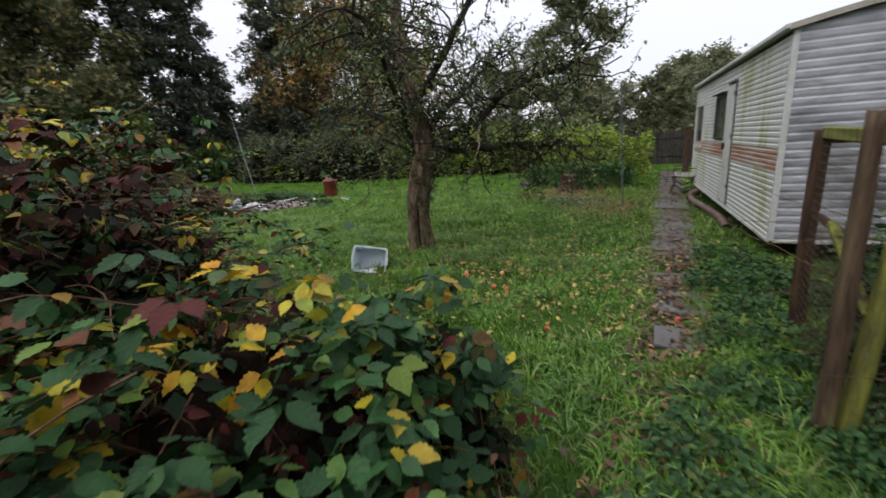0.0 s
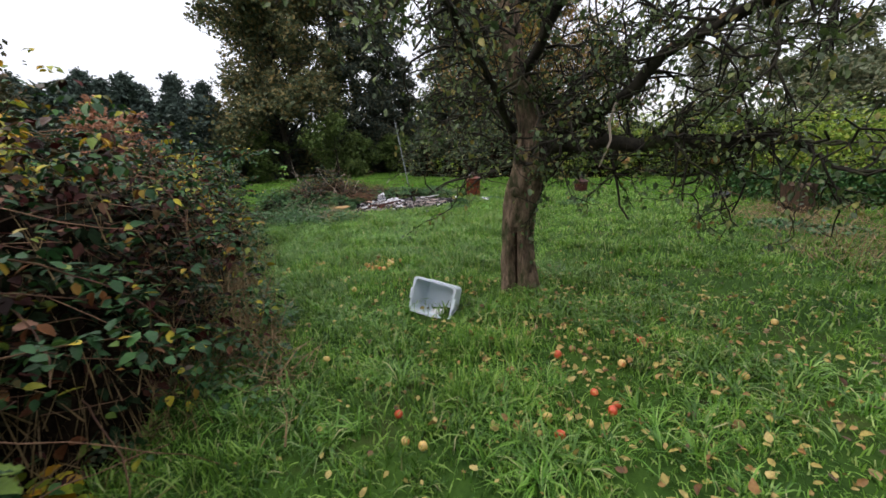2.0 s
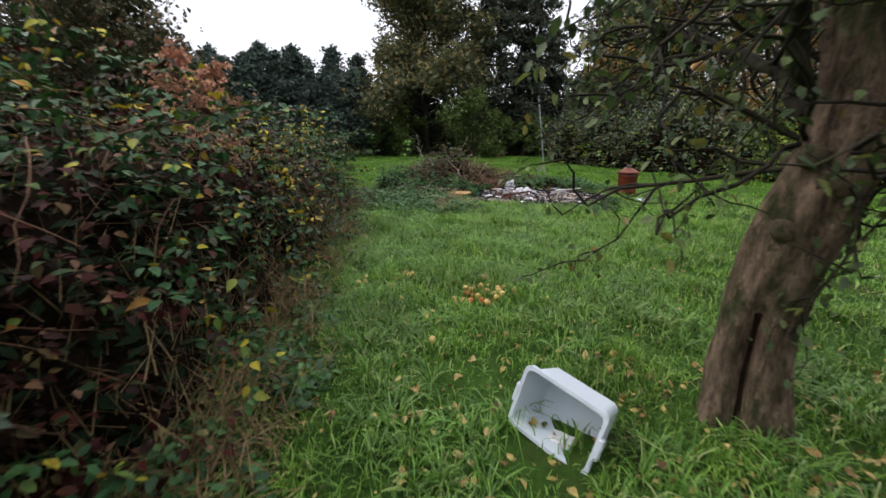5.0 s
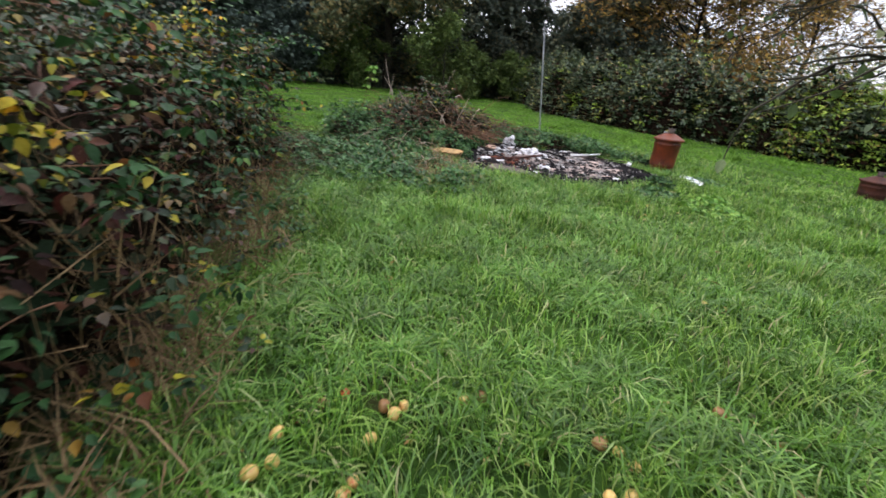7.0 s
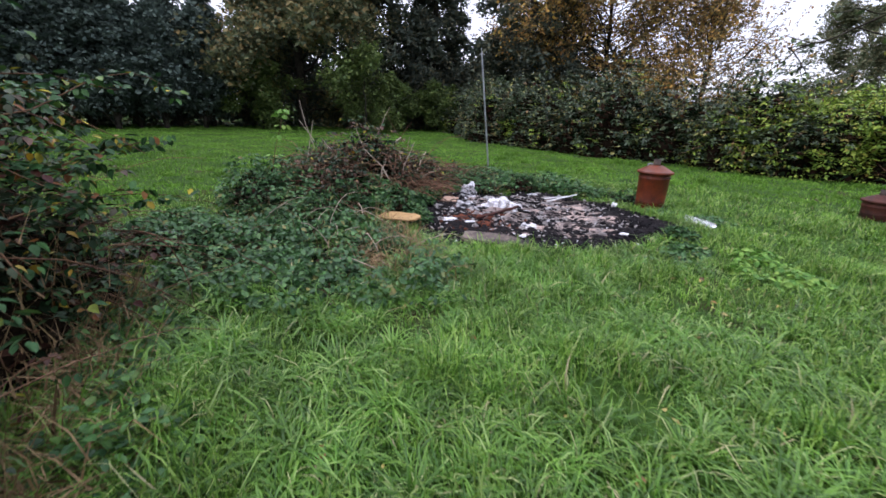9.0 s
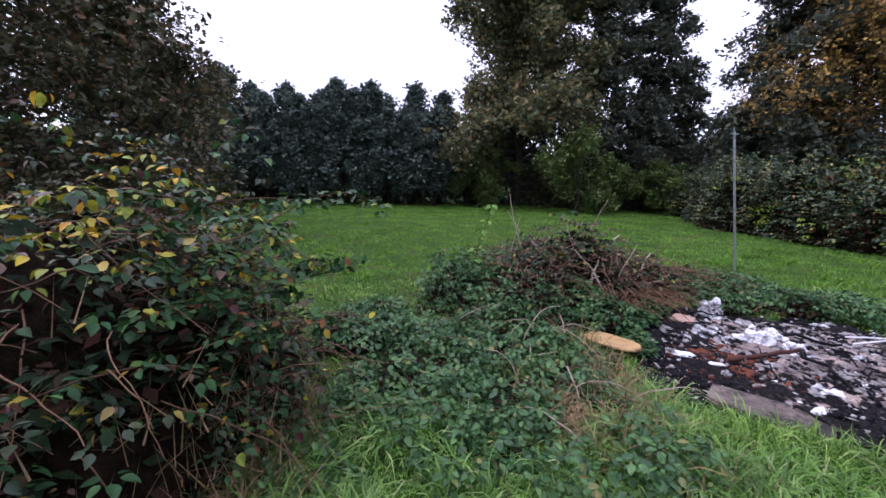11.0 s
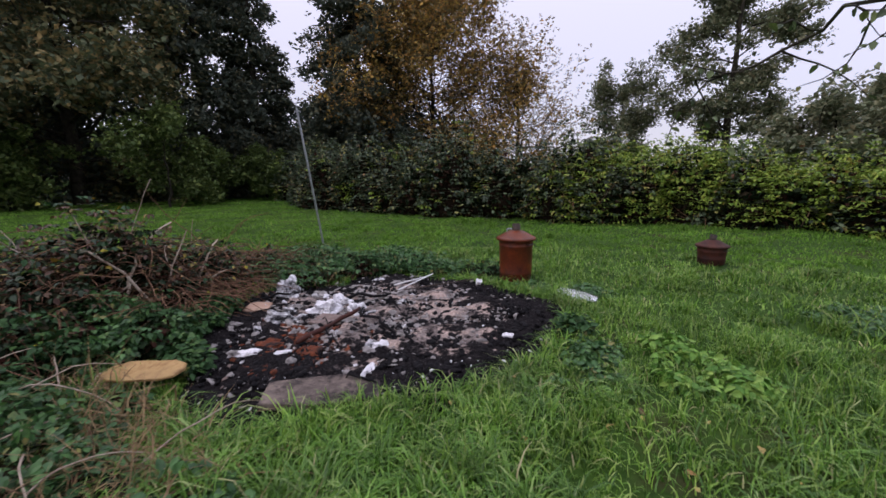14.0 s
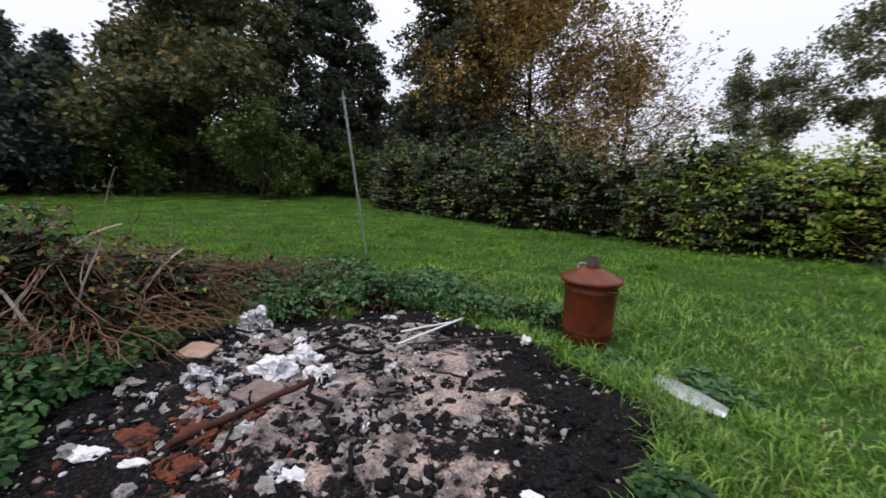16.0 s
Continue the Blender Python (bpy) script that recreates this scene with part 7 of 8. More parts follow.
        for i in range(2, len(fine_pts)):
            for _ in range(2 if i < 5 else 3):
                d = r.normal(0, 1, 3)
                d[2] = d[2] * 0.6 + 0.1
                d += (fine_pts[i] - fine_pts[i - 1]) * 3
                branches(r, fine_pts[i], d, r.uniform(0.40, 0.75), 0.013 * r.uniform(0.7, 1.2), 2, limbs, tips, 0.75, 0.04, (2, 4), 0.6, 0.34)
    # twigs off the trunk itself
    for z in (1.3, 1.4, 1.5, 1.7, 1.9, 2.1, 2.4, 2.7, 3.0, 3.3):
        for _ in range(3):
            a = r.uniform(0, 6.28)
            branches(r, np.array([0.02, 0, z]), (math.cos(a), math.sin(a), 0.4), r.uniform(0.6, 1.0), 0.013, 2, limbs, tips, 0.7, 0.05, (2, 4), 0.62, 0.3)
    mesh_ob("twig_tangle", [tube_arrays(limbs, 4)], M["bark_dark"], t, "tangled dark bare twigs", "stuff")
    tp = np.array(tips)
    keep = r.uniform(0, 1, len(tp)) < 0.9
    tp = tp[keep]
    tp = np.concatenate((tp, tp[r.uniform(0, 1, len(tp)) < 0.5]))
    tp = tp + r.normal(0, 0.025, tp.shape)
    mesh_ob("leaves", [leaf_stamps(r, tp, size=(0.032, 0.060), template=LEAF, droop=0.7)], M["apple_leaf"], t, "sparse small drooping apple leaves", "stuff")
    print("apple tree twigs", len(limbs), "leaves", len(tp))
    for k, (dx, dy, dz, kind) in enumerate(((0.95, 0.22, 1.30, "yellow"), (-0.7, 0.15, 1.80, "yellow"), (1.5, 0.4, 1.28, "yellow"))):
        ob = new("hanging_apple", APPLES[kind])
        ob.parent = t
        ob.matrix_basis = pose(dx, dy, dz)
        st = mesh_ob("fruit_stalk", [tube_arrays([((0, 0, 0.03), (0.01, 0.0, 0.20), 0.003, 0.003)], 4)], M["bark_dark"], ob)
        st.matrix_parent_inverse = Matrix()
    # a bare bleached twig hangs in front of the level limb
    hang = [np.array(p) for p in ((0.98, 0.02, 1.72), (0.96, -0.03, 1.58), (0.99, -0.05, 1.46), (0.95, -0.06, 1.36), (0.90, -0.05, 1.27))]
    mesh_ob("bleached_twig", [tube_arrays(limb_segs(hang, 0.011, 0.005), 6)], M["pale_stem"], t, "bleached hanging twig")
    # long outer limb over the lawn
    out, tl = [], []
    spine = [np.array(p) for p in ((-0.9, 0.9, 3.0), (-1.5, 1.4, 2.85), (-2.3, 2.0, 2.7), (-3.1, 2.5, 2.55), (-3.8, 2.8, 2.35), (-4.3, 3.0, 2.15), (-4.65, 3.1, 2.02), (-5.0, 3.05, 1.92))]
    pts = [spine[0]]
    for a, b in zip(spine, spine[1:]):
        for k in (1, 2, 3):
            pts.append(a + (b - a) * k / 3 + (r.normal(0, 0.025, 3) if k < 3 else 0))
    out += limb_segs(pts, 0.026, 0.004)
    for i in range(2, len(pts)):
        q, _d = wander(r, pts[i], (r.normal(-0.5, 0.6), r.normal(0, 1), -0.25), r.uniform(0.25, 0.6), 5, 0.1, 0.25)
        out += limb_segs(q, 0.006, 0.002)
        tl += q[2:]
        if r.uniform() < 0.5:
            q2, _d = wander(r, q[2], (r.normal(0, 1), r.normal(0, 1), -0.2), 0.25, 3, 0.1, 0.25)
            out += limb_segs(q2, 0.004, 0.0015)
            tl += q2[1:]
    # low twigs drooping beside the walked line
    for ctrl in (((-0.75, 0.2, 1.95), (-1.2, 0.35, 1.85), (-1.7, 0.35, 1.68), (-2.1, 0.3, 1.55), (-2.45, 0.25, 1.45)), ((-1.2, 0.35, 1.85), (-1.7, 0.8, 1.8), (-2.3, 1.1, 1.7), (-2.8, 1.3, 1.62)), ((-2.3, 2.0, 2.7), (-2.8, 1.9, 2.3), (-3.2, 1.7, 1.95), (-3.7, 1.5, 1.62))):
        c_ = [np.array(q) for q in ctrl]
        line_ = [c_[0]]
        for a, b in zip(c_, c_[1:]):
            for k in (1, 2, 3):
                line_.append(a + (b - a) * k / 3 + (r.normal(0, 0.025, 3) if k < 3 else 0))
        out += limb_segs(line_, 0.015, 0.004)
        for i in range(2, len(line_)):
            for _ in range(2):
                q, _d = wander(r, line_[i], (r.normal(-0.4, 0.7), r.normal(0, 0.8), r.normal(-0.1, 0.5)), r.uniform(0.2, 0.5), 5, 0.06, 0.3)
                out += limb_segs(q, 0.0055, 0.002)
                tl += [p for p in q[2:] if r.uniform() < 0.5]
    mesh_ob("outer_twigs", [tube_arrays(out, 5)], M["bark_dark"], t, "", "stuff")
    mesh_ob("outer_leaves", [leaf_stamps(r, np.array(tl), size=(0.04, 0.06), droop=0.8)], M["apple_leaf"], t, "", "stuff")
    return t


CLUMP = ([], [])


def clump(seed, n=4, fold=0.15):
    """A little spray of pointed leaves as one template."""
    r = random.Random(seed)
    v, f = [], []
    for k in range(n):
        m = pose(r.uniform(-0.5, 0.5), r.uniform(-0.5, 0.5), r.uniform(-0.35, 0.35), r.uniform(-50, 50), r.uniform(-50, 50), r.uniform(0, 360))
        s = r.uniform(0.45, 0.75)
        b = len(v)
        v += [tuple(m @ Vector(p)) for p in ((0, -0.5 * s, 0), (-0.34 * s, 0.02 * s, fold * s), (0, 0.6 * s, 0), (0.34 * s, 0.02 * s, fold * s))]
        f += [(b, b + 2, b + 1), (b, b + 3, b + 2)]
    return v, f


CLUMPS = [clump(k) for k in range(4)]


def crown_mesh(name, r, pos, size, material, parent, label, flat=1.0, aim=None):
    out = []
    pick = r.integers(0, len(CLUMPS), len(pos))
    for k, c in enumerate(CLUMPS):
        p = pos[pick == k]
        n = len(p)
        if not n:
            continue
        s = r.uniform(size[0], size[1], n)
        rot = turns(r.uniform(0, 6.28, n), r.normal(0, 0.5, n), r.normal(0, 0.5, n))
        out.append(stamp(c, rot, p, np.stack((s, s, s * flat), 1)))
    return mesh_ob(name, out, material, parent, label, "stuff")


def broad_tree(name, label, x, y, h, spread, base, leaf, n, size, seed, density=1.0, lean=(0, 0), trunk_r=0.22, bare=0.0, category="tree", shape=0.55, limbs_n=16):
    """A tapered trunk, limbs from it, and a crown of small leaf sprays gathered in clumps round the limb ends."""
    t = thing(name, x, y, 0.0, label, category)
    r = np.random.default_rng(seed)
    top = np.array([lean[0], lean[1], h])
    trunk_pts = [np.array([lean[0] * u ** 2, lean[1] * u ** 2, h * u]) + (r.normal(0, 0.06, 3) * [1, 1, 0] if u > 0 else 0) for u in np.linspace(-0.02, 0.94, 12)]
    smooth(mesh_ob("trunk", [tube_arrays(limb_segs(trunk_pts, trunk_r, trunk_r * 0.15), 10)], M["bark_dark"], t, "dark tapered trunk"))
    segs, tips, cl = [], [], []
    for k in range(limbs_n):
        u = base + (0.93 - base) * (k + r.uniform(0, 1)) / limbs_n
        p = np.array([lean[0] * u ** 2, lean[1] * u ** 2, h * u])
        a = k * 2.4 + r.normal(0, 0.4)
        v = (u - base) / (1 - base)
        reach = spread * (math.sin(math.pi * min(1, (v * (1 - shape * 0.35) + 0.22))) ** 0.7) * r.uniform(0.75, 1.12)
        branches(r, p, (math.cos(a), math.sin(a), 0.35 + 0.6 * v), reach, trunk_r * 0.32 * (1.1 - v), 2, segs, tips, 0.5, 0.02, (3, 5), 0.5, 0.16)
    mesh_ob("branch_work", [tube_arrays(segs, 3)], M["bark_dark"], t, "dark branches", "stuff")
    tp = np.array(tips)
    w = r.integers(0, len(tp), n)
    p = tp[w] + r.normal(0, 1, (n, 3)) * np.array([0.42, 0.42, 0.36]) * min(spread, 4.4) / 4
    if bare < 1:
        m = r.uniform(0, 1, n) >= bare
        crown_mesh("crown", r, p[m], size, leaf, t, "uneven leafy crown", 0.8)
    return t


def conifer(name, label, x, y, h, rad, leaf, n, size, seed, base=0.03, droop=0.25, gap=0.0, category="conifer tree", power=0.8, boughs=9.0):
    """A trunk with whorls of boughs, their sprays thick at the skin and ragged at the tips."""
    t = thing(name, x, y, 0.0, label, category)
    r = np.random.default_rng(seed)
    smooth(mesh_ob("trunk", [tube_arrays([((0, 0, -0.1), (0, 0, h * 0.97), 0.05 + h * 0.014, 0.02)], 8)], M["bark_dark"], t, "dark straight trunk"))
    segs, pos, w = [], [], []
    nb = int(20 + h * boughs)
    for k in range(nb):
        u = base + (0.985 - base) * k / nb
        R = rad * (1 - u) ** power * r.uniform(0.72, 1.15) + 0.12
        a = r.uniform(0, 6.28)
        d = np.array([math.cos(a), math.sin(a), 0.25 - droop + 0.5 * u])
        pts, _d = wander(r, (0, 0, h * u), d, R * 1.05, 5, droop * 0.25, 0.08)
        segs += limb_segs(pts, 0.012 + 0.012 * R, 0.005)
        m = max(4, int(n / nb * (R / rad + 0.25) * 1.4))
        f = r.uniform(0.25, 1.0, m) ** 0.7
        ii = np.clip((f * 5).astype(int), 0, 4)
        P = np.array(pts)
        q = P[ii] + (P[ii + 1] - P[ii]) * (f * 5 - ii)[:, None]
        q = q + r.normal(0, 1, (m, 3)) * np.array([0.17, 0.17, 0.13]) * (0.5 + rad * 0.25)
        pos.append(q)
    m = max(20, n // 60)
    f = r.uniform(0, 1, m)
    pos.append(np.column_stack((r.normal(0, 1, m) * 0.30 * (1 - f), r.normal(0, 1, m) * 0.30 * (1 - f), h * (0.90 + 0.17 * f))))
    mesh_ob("bough_work", [tube_arrays(segs, 3)], M["bark_dark"], t, "dark boughs", "stuff")
    crown_mesh("foliage", r, np.concatenate(pos), size, leaf, t, "dense ragged evergreen foliage", 0.8)
    return t


def hedge(name, label, line, height, width, n, size, leaf, seed, category="hedge", wild=0.15, accent=""):
    """A thick hedge along a line: leaf sprays on its face, its top and inside, with stems."""
    t = tagged(new(name), label, category)
    t.location = (*line[len(line) // 2], 0)
    bpy.context.view_layer.update()
    r = np.random.default_rng(seed)
    line = np.array(line, float)
    seglen = np.linalg.norm(np.diff(line, axis=0), axis=1)
    which = r.choice(len(seglen), n, p=seglen / seglen.sum())
    u = r.uniform(0, 1, n)
    p = line[which] + (line[which + 1] - line[which]) * u[:, None]
    d = (line[which + 1] - line[which]) / seglen[which][:, None]
    nrm = np.stack((-d[:, 1], d[:, 0]), 1)
    bulge = np.array([0.7 * noise.noise(Vector((a * 0.4, b * 0.4, 5))) + 0.5 * noise.noise(Vector((a * 1.3, b * 1.3, 8))) for a, b in p])
    H = height * (1 + wild * bulge)
    ang = r.uniform(0, 1, n) * np.pi
    k = 1 - np.abs(r.normal(0, 0.14, n))
    off = np.cos(ang) * width * 0.5 * k * (1 + 0.5 * bulge)
    z = np.clip(np.sin(ang) ** 0.55 * k, 0, None) * H * (1 + 0.05 * r.normal(0, 1, n))
    low = r.uniform(0, 1, n) < 0.5
    z = np.where(low, r.uniform(0, 1, n) * H, z)
    off = np.where(low, -width * 0.5 * (1 + 0.4 * bulge) * (1 - 0.25 * (z / height) ** 2) * r.uniform(0.75, 1.05, n), off)
    xy = p + nrm * off[:, None]
    pos = np.column_stack((xy, z + 0.03))
    pos[:, 2] += np.where(r.uniform(0, 1, n) < 0.05, r.exponential(0.16, n), 0) * (pos[:, 2] > 0.6 * height)
    local = pos - np.array([*t.location])
    if accent:
        patch = np.array([noise.noise(Vector((a * 0.9, b * 0.9, c * 1.4))) + 0.4 * noise.noise(Vector((a * 3, b * 3, c * 3))) for a, b, c in pos]) > 0.34
        crown_mesh("accent_foliage", r, local[patch], size, M[accent], t, "patches of differently coloured leaves")
        local = local[~patch]
    crown_mesh("foliage", r, local, size, leaf, t, "")
    segs = []
    for _ in range(int(seglen.sum() * 12)):
        i = r.integers(0, n)
        b = np.array([p[i, 0], p[i, 1], 0]) + [r.normal(0, 0.3), r.normal(0, 0.3), 0] - np.array([*t.location])
        pts, _d = wander(r, b, (r.normal(0, 0.4), r.normal(0, 0.4), 1), height * r.uniform(0.7, 1.12), 6, 0.02, 0.18)
        segs += limb_segs(pts, 0.012, 0.003)
    mesh_ob("stems", [tube_arrays(segs, 4)], M["dead_stem"], t, "brown stems showing between the leaves", "stuff")
    return t


def mound_hedge(name, label, line, height, count, n, seed, leaf, accent, bias, closed=0.10):
    """A wild hedge: overlapping leafy mounds of different height along a line."""
    line = np.array(line, float)
    t = tagged(new(name), label, "hedge")
    t.location = (*line[len(line) // 2], 0)
    r = np.random.default_rng(seed)
    seglen = np.linalg.norm(np.diff(line, axis=0), axis=1)
    total = seglen.sum()
    mounds = []
    for row in (0, 1):
        for k in range(count):
            s_ = total * (k + 0.5 * row + r.uniform(-0.2, 0.2)) / count
            i = int(np.clip(np.searchsorted(np.cumsum(seglen), s_), 0, len(seglen) - 1))
            f = np.clip((s_ - (np.cumsum(seglen)[i] - seglen[i])) / seglen[i], 0, 1)
            p = line[i] + (line[i + 1] - line[i]) * f
            if row:
                mounds.append((p[0] + r.normal(0, 0.25), p[1] - 0.5 - r.uniform(0, 0.45), 0.8 * r.uniform(0.6, 1.2), 0.65 * r.uniform(0.7, 1.3), height * r.uniform(0.35, 0.85)))
            else:
                mounds.append((p[0], p[1] + r.normal(0, 0.32), 1.25 * r.uniform(0.8, 1.2), 1.1 * r.uniform(0.85, 1.2), height * r.uniform(0.70, 1.18)))
    off = np.array([*t.location])
    shade_core(t, mounds, 0.68, seed)
    pos = shell_points(r, mounds, n, (-0.22, 0.20), closed=closed)
    patch = np.array([noise.noise(Vector((a * 0.8, b * 0.8, c * 1.2))) + 0.5 * noise.noise(Vector((a * 2.6, b * 2.6, c * 2.6))) for a, b, c in pos]) + bias > 0.18
    for sel, mt, nm in ((~patch, leaf, "foliage"), (patch, accent, "accent_foliage")):
        mesh_ob(nm, [compound(r, pos[sel] - off, (0.07, 0.145), SMALL if mt == "vine" else LEAF)], M[mt], t, "", "stuff")
    inner = shell_points(r, mounds, n // 3, (0.10, 0.5)) - off
    crown_mesh("inner_foliage", r, inner, (0.2, 0.35), M["bramble_dark"], t, "inner leaves coloured dark for the shade within")
    mesh_ob("cane_tangle", [tube_arrays([(a - off, b - off, p, q) for a, b, p, q in canes(r, 170, mounds, (0.5, 1.3), 0.008, 0.8)], 4)], M["dead_stem"], t, "brown canes between the leaves", "stuff")
    return t


def background():
    r = random.Random(44)
    # evergreen screen on the far left edge
    row = [(-33.5, -14.5, 7.2), (-33.2, -12.0, 7.6), (-32.8, -9.6, 7.0), (-32.5, -7.2, 7.5), (-32.8, -5.2, 6.8), (-33.0, -3.2, 7.4), (-33.2, -1.2, 6.9), (-33.4, 0.8, 7.3), (-33.6, 2.8, 6.6), (-34.0, 4.6, 6.9), (-34.6, 6.3, 5.8)]
    row += [(x + 1.4, y + 1.15, h * 0.86) for x, y, h in row[:-1]]
    for k, (x, y, h) in enumerate(row):
        h2 = h * r.uniform(0.90, 1.20)
        conifer("leyland_cypress", "dense dark green cypress in the screen at the lawn end", x, y, h2, 2.45, M["conifer"], 2300, (0.24, 0.46), 100 + k, 0.0, -0.6, category="cypress tree", power=0.62)["group"] = "cypress screen"
    broad_tree("sycamore_tree", "tall dark sycamore with browning leaves at the lawn end", -34.5, 11.5, 16.5, 5.4, 0.04, M["sycamore"], 27000, (0.30, 0.58), 201, trunk_r=0.34, limbs_n=40)
    conifer("pine_tree", "tall dark conifer with gaps between its boughs", -33.8, 17.6, 17.5, 4.0, M["conifer_dark"], 9000, (0.28, 0.55), 202, 0.02, 0.35, power=0.7, boughs=6)
    conifer("pine_tree", "tall dark conifer with gaps between its boughs", -33.0, 20.6, 17.5, 3.0, M["conifer_dark"], 7000, (0.28, 0.55), 203, 0.02, 0.35, power=0.7, boughs=6)
    conifer("spruce_tree", "dark drooping spruce behind the brambles", -27.3, 24.2, 18.5, 5.2, M["conifer_dark"], 13000, (0.26, 0.52), 204, 0.02, 0.5, power=0.75, boughs=8)
    broad_tree("autumn_tree", "tree with orange-brown autumn leaves and bare twigs", -24.3, 28.0, 12.6, 5.6, 0.02, M["autumn"], 24000, (0.18, 0.38), 205, trunk_r=0.2, limbs_n=70, bare=0.1)
    broad_tree("autumn_tree", "thin tree with few orange leaves and many bare twigs", -19.8, 31.5, 8.4, 4.4, 0.02, M["autumn"], 3600, (0.16, 0.32), 206, trunk_r=0.18, limbs_n=46)
    broad_tree("poplar_tree", "pale young poplar behind the hedge", -15.6, 41.5, 8.4, 2.7, 0.03, M["sycamore_pale"], 7000, (0.22, 0.40), 207, trunk_r=0.12, limbs_n=34, shape=1.3)
    broad_tree("sycamore_tree", "tall pale sycamore with a see-through crown behind the hedge", -8.4, 39.5, 16.0, 3.0, 0.18, M["sycamore_pale"], 8000, (0.26, 0.48), 208, trunk_r=0.3, limbs_n=22)
    broad_tree("sycamore_tree", "small sycamore with a see-through crown beyond the hedge", 0.5, 44.5, 6.6, 3.4, 0.15, M["sycamore_pale"], 3400, (0.35, 0.6), 209, trunk_r=0.28, limbs_n=20)
    for k, (x, y, h, s) in enumerate(((-28.2, 13.2, 4.2, 2.0), (-30.4, 15.9, 2.9, 1.5), (-32.3, 8.6, 3.6, 1.6), (-29.2, 18.6, 2.6, 1.4))):
        broad_tree("shrub", "green shrub under the tall trees at the lawn end", x, y, h, s, 0.03, M["shrub"], 2300, (0.18, 0.36), 220 + k, trunk_r=0.06, category="shrub", limbs_n=14)
    for k, (x, y, h, s, lf) in enumerate(((-17.5, -2.8, 5.6, 2.8, "thorn"), (-21.5, -5.6, 6.2, 3.0, "thorn"), (-14.5, -5.5, 5.6, 3.0, "thorn"))):
        broad_tree("hawthorn_tree", "dark overgrown hawthorn with grey bare twigs", x, y, h, s, 0.05, M[lf], 5200, (0.16, 0.32), 230 + k, trunk_r=0.14, category="hawthorn", limbs_n=30)
    broad_tree("rust_shrub", "small upright shrub with rust-red leaves rising out of the brambles", -6.3, 1.85, 2.35, 0.42, 0.35, M["rust_leaf"], 700, (0.06, 0.11), 240, trunk_r=0.02, category="shrub", limbs_n=14)
    # behind the hedge on the garden's right
    for k, (x, y, h, s, lf, n) in enumerate(((-4.5, 27, 3.7, 2.2, "sycamore_pale", 3000), (-1.0, 26.5, 3.9, 2.0, "sycamore_pale", 3000), (2.4, 33, 5.6, 2.6, "sycamore_pale", 2600), (4.8, 22.5, 3.4, 2.4, "sycamore_pale", 2600), (8.6, 17.0, 5.2, 2.6, "sycamore_pale", 3000))):
        broad_tree("garden_tree", "rounded tree with thinning green leaves beyond the garden", x, y, h, s, 0.08, M[lf], n, (0.2, 0.4), 250 + k, trunk_r=0.12, limbs_n=18)
    mound_hedge("bramble_hedge", "tall wild bramble hedge with mottled dark green and yellow leaves", [(-27.0, 19.8), (-24.0, 18.4), (-20.8, 17.0), (-16.8, 17.3), (-13.2, 17.6), (-10.4, 18.0)], 2.15, 19, 24000, 301, "hedge", "vine", -0.30)
    mound_hedge("vine_hedge", "hedge smothered in yellow-green vine along the lawn", [(-11.6, 17.9), (-8.2, 19.2), (-5.0, 19.0), (-2.4, 18.2)], 1.72, 14, 19000, 302, "vine", "hedge", -0.12, 0.24)
    hedge("vine_trellis", "low trellis overgrown with yellow-green vine beside the path", [(-3.2, 14.0), (-1.4, 13.4), (-0.1, 13.4)], 1.08, 1.0, 2100, (0.08, 0.17), M["vine"], 303, wild=0.6)
    hedge("weed_bank", "bank of green weeds at the foot of the vine trellis", [(-3.4, 13.4), (-2.0, 12.8), (-0.6, 13.2)], 0.6, 0.9, 2200, (0.08, 0.15), M["nettle"], 304)
    hedge("understorey", "dark undergrowth below the tall trees at the lawn end", [(-35.0, -17.0), (-35.4, -8.0), (-36.0, 3.0), (-36.2, 10.0), (-35.2, 16.0), (-32.5, 21.0), (-28.5, 25.5), (-23.0, 30.5)], 3.8, 2.6, 13000, (0.3, 0.6), M["conifer_dark"], 310, wild=0.4)
    hedge("far_thicket", "low dark thicket beyond the hedge", [(-30.0, 33.0), (-18.0, 37.0), (-4.0, 34.0), (8.0, 30.0)], 2.7, 2.4, 4500, (0.3, 0.55), M["shrub"], 309, wild=0.5)
    hedge("far_wood", "dark wood edge behind the tall trees", [(-40.0, -20.0), (-39.0, 0.0), (-39.0, 14.0), (-34.0, 26.0), (-26.0, 33.0)], 6.0, 4.0, 6000, (0.4, 0.8), M["conifer"], 307)
    hedge("far_thicket", "dark thicket closing the garden behind the bramble bush", [(6.5, -9.0), (0.0, -7.5), (-7.0, -6.5), (-13.0, -8.0), (-24.0, -12.0), (-32.0, -16.0)], 3.4, 2.2, 5000, (0.3, 0.55), M["conifer"], 305)
    # unseen growth, added to keep sky light off the pen and path
    hedge("shade_thicket", "tall unseen thicket added beside the pen to block sky light", [(4.2, -5.0), (4.0, -1.5), (4.3, 2.0), (5.0, 4.6)], 4.2, 1.8, 4500, (0.2, 0.4), M["conifer"], 308)
    hedge("far_thicket", "dark thicket closing the garden behind the caravan", [(6.2, -8.0), (7.0, 0.0), (7.4, 8.0), (7.0, 16.0), (5.0, 24.0)], 2.6, 1.8, 4500, (0.25, 0.45), M["shrub"], 306)


